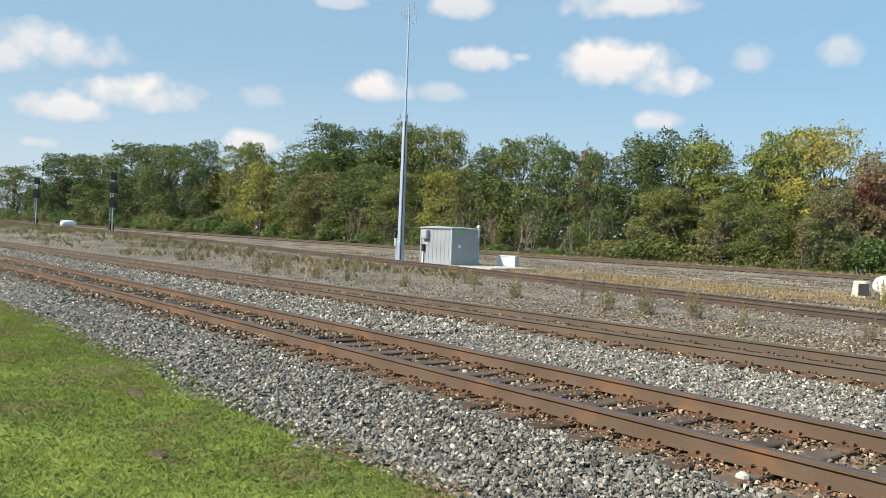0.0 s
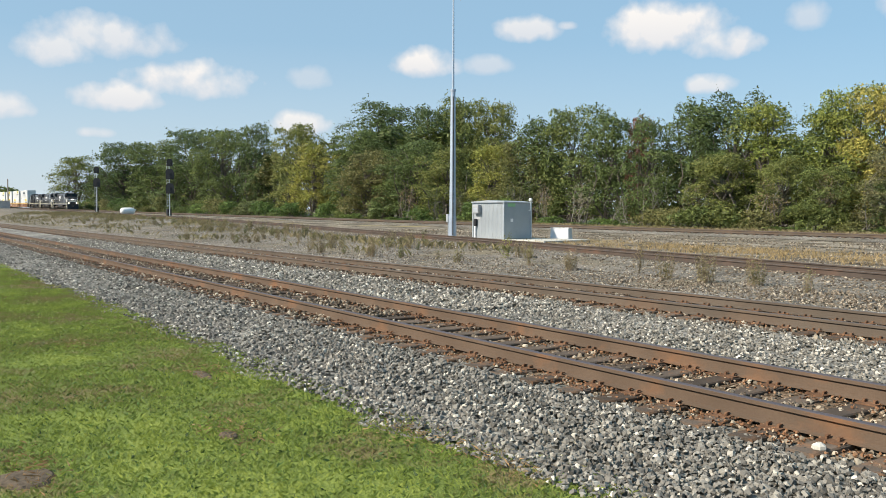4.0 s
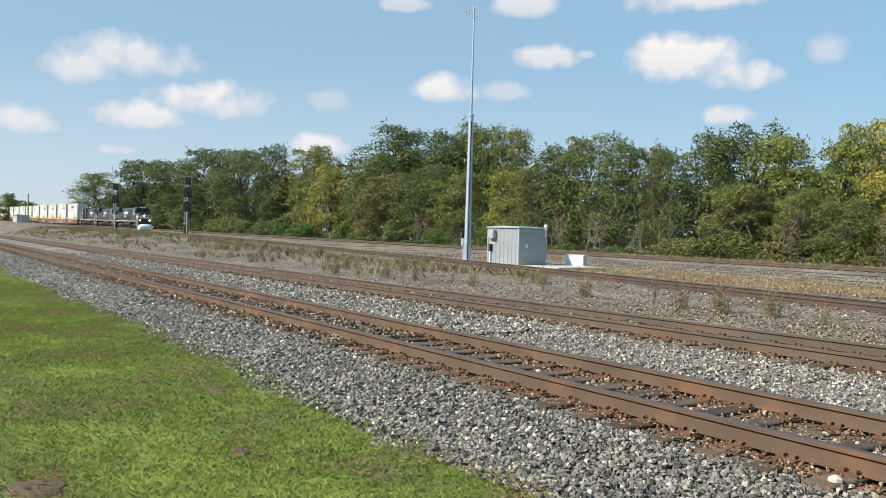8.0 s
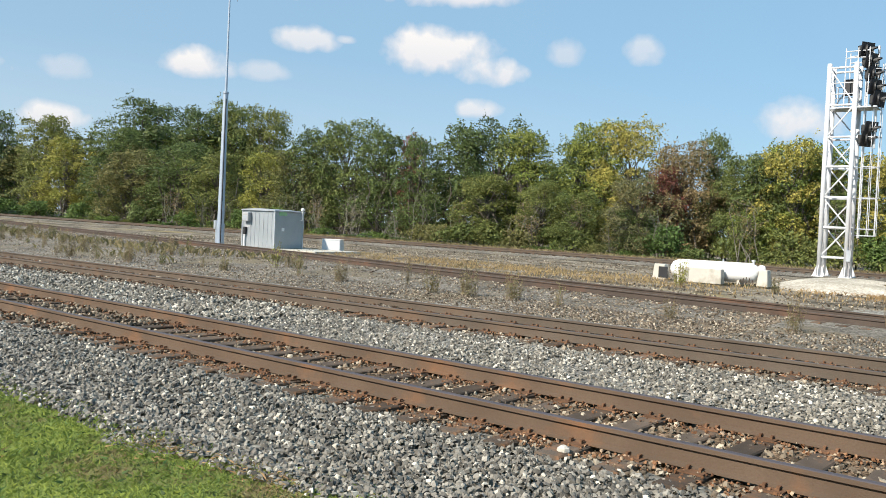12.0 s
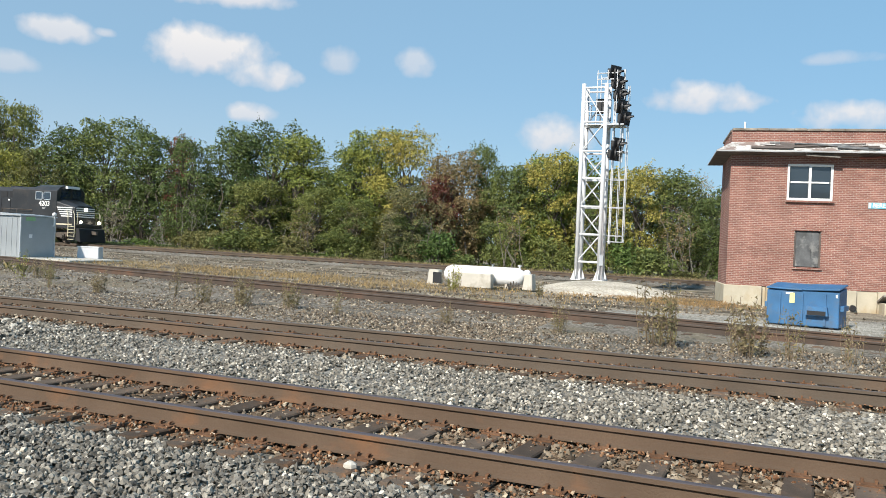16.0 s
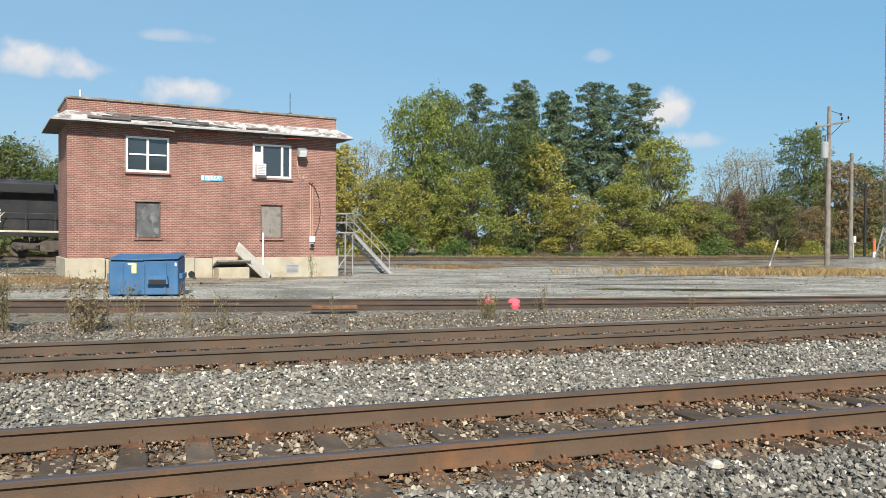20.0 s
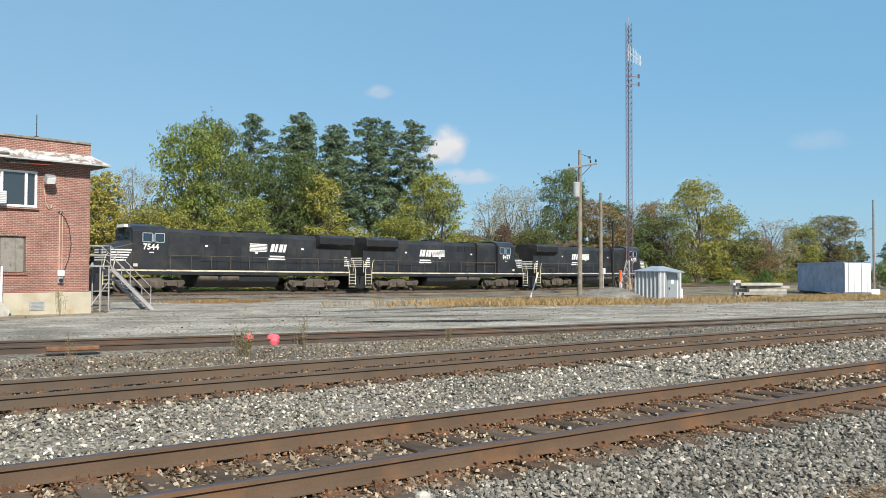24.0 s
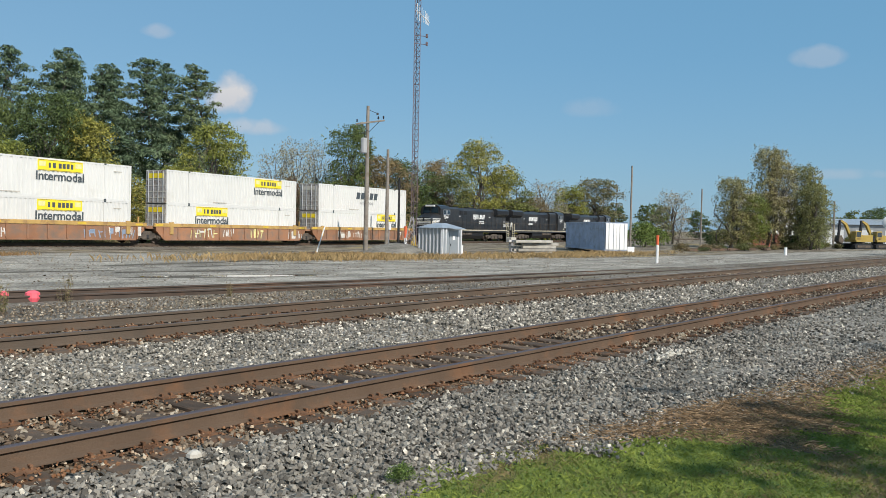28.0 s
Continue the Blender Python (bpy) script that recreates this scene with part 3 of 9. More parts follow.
M_MUD = gravel_material("damp_dark_gravel", (0.085, 0.078, 0.066), (0.2, 0.185, 0.16), 20)
M_SLAB = material("pale_concrete", (0.52, 0.49, 0.43), 0.9, 0, 0.15, 1.2, 40, 0.4, stain=(0.38, 0.35, 0.29), stain_scale=1.5, spec=0.25)
M_WHITE = material("white_paint", (0.78, 0.78, 0.77), 0.5, 0, 0.05, 1.5, 40, 0.08, stain=(0.6, 0.58, 0.54), stain_scale=1.2, stain_at=(0.6, 0.8))
M_WHITE_WORN = material("peeling_white_roof_edge", (0.52, 0.51, 0.49), 0.8, 0, 0.25, 2, 30, 0.5, stain=(0.22, 0.17, 0.15), stain_scale=2.8, stain_at=(0.49, 0.58))
M_SOFFIT = material("dark_weathered_soffit", (0.12, 0.10, 0.09), 0.85, 0, 0.3, 2, 40, 0.3)
M_GALV = material("galvanised_sheet", (0.52, 0.55, 0.58), 0.42, 0.55, 0.12, 1.4, 50, 0.1, stain=(0.42, 0.44, 0.46), stain_scale=2)
M_ALU = material("brushed_aluminium_wall", (0.35, 0.38, 0.4), 0.45, 0.4, 0.08, 1.4, 50, 0.08)
M_STEEL_WHITE = material("white_painted_steel", (0.6, 0.61, 0.63), 0.4, 0.0, 0.06, 1.5, 50, 0.05, stain=(0.62, 0.62, 0.62), stain_scale=1.5, stain_at=(0.55, 0.8))
M_MAST = material("grey_galvanised_mast", (0.40, 0.46, 0.54), 0.45, 0.4, 0.12, 1.5, 50, 0.1)
M_BLACK = material("matt_black_paint", (0.014, 0.014, 0.016), 0.55, 0, 0.3, 2, 40, 0.1)
M_LOCO = material("black_locomotive_paint", (0.021, 0.022, 0.025), 0.42, 0, 0.35, 0.7, 30, 0.12, stain=(0.06, 0.05, 0.042), stain_scale=0.8, stain_at=(0.5, 0.8), coat=0.2)
M_DUSTY = material("dusty_running_gear", (0.082, 0.068, 0.056), 0.85, 0, 0.35, 2, 40, 0.4, stain=(0.16, 0.12, 0.09), stain_scale=1.8, stain_at=(0.5, 0.75))
M_SILL = material("dusty_sill_stripe", (0.55, 0.5, 0.38), 0.7, 0, 0.2, 1.5, 40, 0.1, stain=(0.3, 0.26, 0.18), stain_scale=1.2)
M_YELLOW = material("safety_yellow", (0.62, 0.42, 0.05), 0.6, 0, 0.15, 2, 40, 0.1)
M_HANDRAIL = material("off_white_handrail", (0.55, 0.5, 0.36), 0.6, 0, 0.15, 2, 40, 0.1)
M_DECAL = material("white_decal", (0.74, 0.74, 0.72), 0.6, 0, 0.06, 2, 40, 0.0)
M_BOX = material("white_container_paint", (0.66, 0.66, 0.64), 0.5, 0, 0.05, 0.5, 30, 0.06, stain=(0.56, 0.545, 0.51), stain_scale=0.6, stain_at=(0.55, 0.8), objects=0.05)
# stained doors; the grey base carries the shade of the end face
M_DOORS = material("shade_greyed_container_doors", (0.38, 0.37, 0.35), 0.7, 0, 0.25, 2, 30, 0.1, stain=(0.2, 0.15, 0.12), stain_scale=2.4)
M_PLATE_YELLOW = material("yellow_sign_plate", (0.85, 0.66, 0.03), 0.55, 0, 0.08, 2, 40, 0.0)
M_INK = material("dark_grey_lettering", (0.06, 0.075, 0.085), 0.6, 0, 0.1, 2, 40, 0.0)
M_WELL = material("faded_orange_well_car", (0.31, 0.15, 0.08), 0.8, 0, 0.25, 0.7, 30, 0.2, stain=(0.2, 0.14, 0.105), stain_scale=0.9, stain_at=(0.45, 0.65), objects=0.15)
M_WELL_TOP = material("orange_yellow_top_chord", (0.47, 0.3, 0.1), 0.75, 0, 0.2, 1.0, 30, 0.2, stain=(0.26, 0.15, 0.08), stain_scale=1.4)
M_SPRAY_BLUE = material("blue_grey_spray_paint", (0.24, 0.31, 0.42), 0.7, 0, 0.25, 3, 40, 0.0)
M_SPRAY_PALE = material("pale_spray_paint", (0.62, 0.6, 0.56), 0.7, 0, 0.2, 3, 40, 0.0)
M_SPRAY_GREEN = material("green_spray_paint", (0.28, 0.5, 0.25), 0.7, 0, 0.2, 3, 40, 0.0)
M_SPRAY_YELLOW = material("yellow_spray_paint", (0.7, 0.66, 0.3), 0.7, 0, 0.2, 3, 40, 0.0)
M_WOOD = material("weathered_pole_wood", (0.25, 0.225, 0.195), 0.95, 0, 0.25, 1.5, 50, 0.5, stain=(0.17, 0.135, 0.105), stain_scale=2, spec=0.15)
M_BOARD = material("grey_plywood", (0.27, 0.25, 0.225), 0.9, 0, 0.3, 3, 40, 0.4, stain=(0.14, 0.125, 0.11), stain_scale=3, stain_at=(0.5, 0.65), spec=0.2)
M_LUMBER = material("stacked_timber", (0.36, 0.34, 0.3), 0.9, 0, 0.25, 2, 40, 0.4, objects=0.25)
M_BLUE = material("blue_dumpster_paint", (0.035, 0.135, 0.285), 0.55, 0, 0.25, 1.5, 40, 0.15, stain=(0.07, 0.12, 0.19), stain_scale=1.8, stain_at=(0.52, 0.7))
M_BLUEBOX = material("faded_blue_container", (0.4, 0.48, 0.62), 0.65, 0, 0.2, 0.8, 30, 0.1, stain=(0.3, 0.34, 0.4), stain_scale=1.1)
M_PINK = material("marker_pink", (0.85, 0.13, 0.17), 0.7, 0, 0.12, 3, 40, 0.2)
M_REDWHITE = material("red_orange_paint", (0.72, 0.13, 0.05), 0.6, 0, 0.12, 3, 40, 0.1)
M_SIGNBLUE = material("light_blue_sign", (0.10, 0.42, 0.56), 0.6, 0, 0.12, 3, 40, 0.0, stain=(0.5, 0.58, 0.6), stain_scale=6, stain_at=(0.55, 0.62))
M_BARK = material("grey_brown_bark", (0.135, 0.118, 0.1), 0.95, 0, 0.35, 2, 30, 0.6, spec=0.1)
M_RED_STEEL = material("dull_red_tower_steel", (0.17, 0.125, 0.135), 0.6, 0.1, 0.2, 2, 30, 0.1)
M_TOWER_GREY = material("grey_tower_steel", (0.36, 0.35, 0.36), 0.6, 0.2, 0.2, 2, 30, 0.1)
M_MACHINE = material("machine_yellow", (0.38, 0.27, 0.06), 0.55, 0, 0.2, 2, 30, 0.1, stain=(0.3, 0.22, 0.09), stain_scale=2)
M_BARN = material("faded_red_boards", (0.42, 0.12, 0.08), 0.8, 0, 0.2, 2, 30, 0.2)
M_GREYWALL = material("grey_sheet_cladding", (0.36, 0.37, 0.38), 0.7, 0.1, 0.12, 1, 30, 0.1)
M_GLASS = glass_material("window_glass")
M_GLASS_CAB = glass_material("cab_glass", (0.015, 0.03, 0.05))
M_LAMP = glow("headlight_lens", (1.0, 0.93, 0.75), 6.0)
M_SIGNAL_GLASS = glass_material("signal_lens", (0.02, 0.02, 0.02))
OAK = [(0.066, 0.098, 0.037), (0.09, 0.128, 0.044), (0.128, 0.165, 0.05), (0.185, 0.198, 0.056)]
M_LEAF = leaf_material("green_leaves", OAK)
M_LEAF_YELLOW = leaf_material("yellowing_leaves", [(0.13, 0.18, 0.048), (0.185, 0.228, 0.054), (0.265, 0.27, 0.06), (0.35, 0.3, 0.075)])
M_LEAF_RUST = leaf_material("rusty_brown_leaves", [(0.13, 0.155, 0.065), (0.185, 0.175, 0.08), (0.25, 0.175, 0.085), (0.24, 0.2, 0.115)])
M_LEAF_RED = leaf_material("dark_red_leaves", [(0.11, 0.11, 0.055), (0.15, 0.09, 0.06), (0.21, 0.075, 0.058)])
M_LEAF_PALE = leaf_material("pale_grey_green_leaves", [(0.232, 0.225, 0.131), (0.304, 0.283, 0.174), (0.362, 0.304, 0.203)])
M_NEEDLE = leaf_material("pine_needles", [(0.085, 0.135, 0.085), (0.12, 0.175, 0.1), (0.165, 0.21, 0.108)], 0.36)
M_LEAF_IVY = leaf_material("bright_undergrowth", [(0.068, 0.12, 0.036), (0.1, 0.16, 0.042), (0.155, 0.205, 0.05)])

# ---- plan ----
def smooth_step(a, b, v):
    u = min(max((v - a) / (b - a), 0.0), 1.0)
    return u * u * (3 - 2 * u)


def ground_z(x, y):
    """The yard falls gently along +x; the lawn and the two near tracks lie level."""
    w = smooth_step(9, 18, y)
    return -0.27 * (1 - w) + (-0.3 - 0.0095 * min(max(x, -420.0), 45.0)) * w


def through_points(points, n=40):
    """A smooth line through points of the plan."""
    P = np.array(points, float)
    Q = np.vstack([2 * P[0] - P[1], P, 2 * P[-1] - P[-2]])
    out = []
    for i in range(1, len(Q) - 2):
        t = np.linspace(0, 1, n, endpoint=False)[:, None]
        a, b, c, d = Q[i - 1], Q[i], Q[i + 1], Q[i + 2]
        out.append(0.5 * (2 * b + (c - a) * t + (2 * a - 5 * b + 4 * c - d) * t**2 + (3 * b - a - 3 * c + d) * t**3))
    return np.vstack(out + [P[-1:]])


class Line:
    """A track's centre line in the plan, by the way along it (0 where x is 0)."""

    def __init__(self, points, rise):
        self.xy = through_points(points)
        self.s = np.r_[0, np.cumsum(np.hypot(*np.diff(self.xy, axis=0).T))]
        self.s -= np.interp(0, self.xy[:, 0], self.s)
        self.rise = rise

    def at(self, s):
        x, y = float(np.interp(s, self.s, self.xy[:, 0])), float(np.interp(s, self.s, self.xy[:, 1]))
        return Vector((x, y, self.rise(x, y)))

    def here(self, s, half=0.5):
        a, b = self.at(s - half), self.at(s + half)
        return (a + b) / 2, (b - a).normalized()


TRACK_1 = Line([(-700, 0.72), (-300, 0.72), (0, 0.72), (300, 0.72), (700, 0.72)], lambda x, y: 0.04)
TRACK_2 = Line([(-700, 6.27), (-300, 6.27), (0, 6.27), (300, 6.27), (700, 6.27)], lambda x, y: 0.04)
TRACK_3 = Line([(-330, 33.0), (-120, 27.3), (-50, 20.9), (-22, 17.6), (-10, 15.9), (1, 14.35), (11, 13.2), (20, 12.4), (31, 11.7), (60, 10.9), (120, 10.6), (400, 10.6)], lambda x, y: ground_z(x, y + 3) + 0.3)
MAIN = Line([(-620, 30), (-450, 33.5), (-330, 35.2), (-250, 36), (-183, 37), (-124, 38.8), (-70, 41.7), (-40, 44.6), (-6, 48.8), (22, 53), (49, 57), (92, 63.2), (140, 70.2), (280, 91)], lambda x, y: ground_z(x, 60) + 0.42)


# ---- ground ----
def grid_axis(spans):
    out = []
    for lo, hi, step in spans:
        out += list(np.arange(lo, hi, step))
    return out + [spans[-1][1]]


def make_ground():
    xs = grid_axis([(-3000, -600, 400), (-600, -120, 30), (-120, 120, 4), (120, 600, 30), (600, 3000, 400)])
    ys = grid_axis([(-600, -40, 80), (-40, -4, 6), (-4, 9, 2), (9, 20, 1), (20, 110, 6), (110, 600, 70), (600, 3000, 400)])
    b = Build()
    for y in ys:
        for x in xs:
            b.v.append((x, y, ground_z(x, y) - 0.03))
    n = len(xs)
    for j in range(len(ys) - 1):
        for i in range(n - 1):
            b.f.append((j * n + i, j * n + i + 1, (j + 1) * n + i + 1, (j + 1) * n + i))
            b.m.append(0)
    tagged(new("ground", b.mesh("ground", M_YARD, smooth=True)), "grey gravel railway yard ground with dry grass stains", "ground", kind="structure")


def strip(name, mat, label, category, edges, dz, x0, x1, step, lift=None, kind="structure", wob=0.0, seed=1):
    """A sheet over the ground between two lines of the plan."""
    xs = np.arange(x0, x1 + step, step)
    rows = []
    for x in xs:
        lo, hi = edges(float(x))
        lo += wob * (noise.noise((x * 0.8, seed, 0)) + 0.6 * noise.noise((x * 2.7, seed, 5)))
        hi += wob * (noise.noise((x * 0.8, seed, 9)) + 0.6 * noise.noise((x * 2.7, seed, 4)))
        row = []
        for k in range(7):
            y = lo + (hi - lo) * k / 6
            row.append((float(x), y, ground_z(float(x), y) + dz(float(x), y, k / 6)))
        rows.append(row)
    b = Build()
    b.loft(rows, closed=False, cap=False)
    return tagged(new(name, b.mesh(name, mat, smooth=True)), label, category, kind=kind)


make_ground()
# lawn: its edge to the stones wavers
LAWN_EDGE = through_points([(-400, -2.9), (-40, -2.75), (-24, -2.5), (-14, -2.4), (-9, -2.34), (-6.2, -2.32), (-4, -2.17), (0, -2.1), (5, -2.1), (7, -2.35), (10, -2.9), (15, -3.6), (25, -4.4), (60, -5), (400, -5)])


def lawn_edge(x):
    return float(np.interp(x, LAWN_EDGE[:, 0], LAWN_EDGE[:, 1]))


def dead_depth(x):
    return float(np.interp(x, [6.6, 7.2, 7.8, 8.8, 9.6, 11, 14], [0.0, 0.5, 1.25, 1.3, 0.7, 0.4, 0.35])) * (1 + 0.55 * noise.noise((x * 1.6, 4, 2)) + 0.4 * noise.noise((x * 5, 1, 2))) if x > 6.6 else 0.0


def dead_over(x):
    return float(np.interp(x, [6.6, 9, 11, 14, 30], [-0.1, -0.05, 0.05, 0.3, 0.5]))


strip("lawn", M_LAWN, "green mown lawn with worn and mossy patches", "lawn", lambda x: (-60.0, lawn_edge(x)), lambda x, y, k: 0.035 + 0.02 * noise.noise((x * 0.5, y * 0.5, 3)), -60, 60, 0.12, wob=0.28, seed=3)
strip("dead_grass_verge", M_DEAD, "brown dead grass beside the ballast", "dry grass", lambda x: (lawn_edge(x) - dead_depth(x), lawn_edge(x) + dead_over(x)), lambda x, y, k: 0.037, 6.7, 30, 0.1, wob=0.34, seed=5)
# ballast of the near tracks
strip("ballast_near", M_BED, "grey crushed stone ballast under the near track", "ballast", lambda x: (lawn_edge(x) - 0.45, 2.6), lambda x, y, k: 0.03 + 0.055 * smooth_step(-2.2, -0.9, y), -500, 500, 1.0, seed=7)
strip("ballast_between", M_BED_PALE, "pale crushed stone ballast between the tracks", "ballast", lambda x: (2.6, 9.3), lambda x, y, k: 0.085 if k < 0.8 else 0.06, -500, 500, 2.0, seed=9)
strip("ballast_old", M_CINDER, "old dark cinder ballast with dry weeds", "ballast", lambda x: (9.25, float(np.interp(x, TRACK_3.xy[:, 0], TRACK_3.xy[:, 1])) + 1.7), lambda x, y, k: 0.03 + 0.1 * smooth_step(0.4, 0.7, k) * (1 - smooth_step(0.93, 1, k)), -330, 400, 2.0, seed=11)
strip("gravel_apron", M_APRON, "pale compacted gravel apron beside the brick tower", "gravel", lambda x: (float(np.interp(x, TRACK_3.xy[:, 0], TRACK_3.xy[:, 1])) + 2.2, float(np.interp(x, [-8, 0, 9, 12, 30, 60, 160], [20, 24, 32, 45, 44, 27, 22]))), lambda x, y, k: 0.02, -6, 160, 1.0, wob=0.5, seed=13)
strip("dry_grass_strip", M_DEAD, "strip of dry straw-coloured grass along the far track", "dry grass", lambda x: (float(np.interp(x, MAIN.xy[:, 0], MAIN.xy[:, 1])) + 2.6, float(np.interp(x, MAIN.xy[:, 0], MAIN.xy[:, 1])) + 5.2), lambda x, y, k: 0.16, -300, 250, 2.0, wob=0.5, seed=15)
strip("main_ballast", M_CINDER, "brown-grey ballast bank under the far main track", "ballast", lambda x: (float(np.interp(x, MAIN.xy[:, 0], MAIN.xy[:, 1])) - 2.4, float(np.interp(x, MAIN.xy[:, 0], MAIN.xy[:, 1])) + 2.4), lambda x, y, k: 0.0 + 0.2 * (smooth_step(0, 0.25, k) - smooth_step(0.75, 1, k)) + (ground_z(x, 60) - ground_z(x, y)), -500, 270, 2.0, seed=17)
for y in (0.72, 6.27):
    for a, b in ((-420, 420),):
        strip("crib_ballast", M_CRIB, "rust-stained ballast between the rails", "ballast", lambda x, y=y: (y - 1.0, y + 1.0), lambda x, y, k: 0.09 + 0.004 * math.sin(x * 12), a, b, 0.8, seed=19)


# ---- tracks ----
RAIL = [(-0.07, -0.175), (0.07, -0.175), (0.07, -0.163), (0.012, -0.145), (0.009, -0.052), (0.036, -0.04), (0.036, -0.006), (0.028, 0.0), (-0.028, 0.0), (-0.036, -0.006), (-0.036, -0.04), (-0.009, -0.052), (-0.012, -0.145), (-0.07, -0.163)]


def rail(line, side, s0, s1, step, mats, parent):
    b = Build()
    rings = []
    s = s0
    while s <= s1 + 1e-6:
        c, d = line.here(s)
        n = Vector((-d.y, d.x, 0)).normalized()
        rings.append([c + n * (side * 0.7535 + p) + Vector((0, 0, q)) for p, q in RAIL])
        s += step
    k = len(RAIL)
    b.loft(rings)
    b.m = [1 if (i % k) in (6, 7, 8) and i < k * (len(rings) - 1) else 0 for i in range(len(b.f))]
    return part("rail", b, mats, parent)


def tie_mesh(seed, long=2.6):
    rnd = random.Random(seed)
    b = Build()
    rings = []
    for i in range(5):
        x = -long / 2 + long * i / 4
        w, h = 0.115 + rnd.uniform(-0.006, 0.006), rnd.uniform(-0.008, 0.004)
        rings.append([(-w, x, -0.16), (w, x, -0.16), (w, x, h - 0.012), (w - 0.014, x, h), (-w + 0.014, x, h), (-w, x, h - 0.012)])
    b.loft(rings)
    return b.mesh("tie", M_TIE)


def plate_mesh():
    """A tie plate with its four spikes."""
    b = Build()
    b.box(0, 0, 0.004, 0.19, 0.36, 0.014)
    for sx in (-0.05, 0.05):
        for sy in (-0.1, 0.1):
            b.box(sx, sy, 0.02, 0.02, 0.026, 0.028)
            b.box(sx, sy * 0.86, 0.036, 0.024, 0.045, 0.01)
    return b.mesh("tie_plate", M_PLATE)


def make_track(name, line, label, mats, near, far, spacing=0.52, plates=True, seed=1, far_step=None, tie_z=-0.178, long=2.6):
    rnd = random.Random(seed)
    track = thing(name, label, "railway track", kind="structure")
    for side in (-1, 1):
        rail(line, side, far[0], far[1], 4.0 if line in (TRACK_1, TRACK_2) else 2.0, mats, track)
    ties, plate = [tie_mesh(seed * 10 + i, long) for i in range(4)], plate_mesh()
    s, rest = near[0], Build()
    while s < near[1]:
        c, d = line.here(s)
        m = Matrix.Translation((c.x, c.y, c.z + tie_z + rnd.uniform(-0.012, 0.004))) @ Matrix.Rotation(math.atan2(d.y, d.x) + rnd.gauss(0, 0.02), 4, "Z")
        ob = part("tie", ties[rnd.randrange(4)], None, track, m=m)
        if plates:
            for side in (-0.7535, 0.7535):
                part("tie_plate", plate, None, ob, m=Matrix.Translation((0, side, 0.0)))
        s += spacing + rnd.uniform(-0.03, 0.03)
    for lo, hi in ((far[0], near[0]), (near[1], far[1])):
        s = lo
        while s < hi:
            c, d = line.here(s)
            rest.box(c.x, c.y, c.z + tie_z - 0.07, 0.23, 2.6, 0.16, rz=math.atan2(d.y, d.x))
            s += far_step or spacing
    if rest.v:
        part("distant_ties", rest, M_TIE, track, "weathered timber ties", kind="stuff")
    return track


make_track("track_near", TRACK_1, "rusty steel rails on weathered timber ties", (M_RUST_NEAR, M_RAILTOP), (-34, 34), (-420, 420), 0.52, True, 1, 0.55)
make_track("track_second", TRACK_2, "rusty brown rails on timber ties bedded in ballast", (M_RUST, M_RAILTOP_DULL), (-34, 34), (-420, 420), 0.52, True, 2, 0.55)
make_track("track_yard", TRACK_3, "dark disused yard track on sunken ties", (M_RUST_DARK, M_RAILTOP_DULL), (-42, 46), (-320, 380), 0.54, False, 3, 0.6)
make_track("track_main", MAIN, "brown main line rails on timber ties", (M_RUST, M_RAILTOP), (-72, 62), (-560, 270), 0.56, False, 4, 0.7)

# ---- brick railway tower ----
HOUSE = Matrix.Translation((-3.313, 31.163, 0)) @ Matrix.Rotation(radians(9.715), 4, "Z")   # x along the front, y into the house
WIDE, DEEP, BASE, PLINTH, TOP = 11.87, 4.3, -0.62, 0.55, 7.17
OPENINGS = [(2.28, 4.07, 4.24, 5.77), (7.77, 9.61, 4.21, 5.77), (2.66, 3.71, 1.43, 2.97), (8.15, 9.2, 1.42, 2.96)]


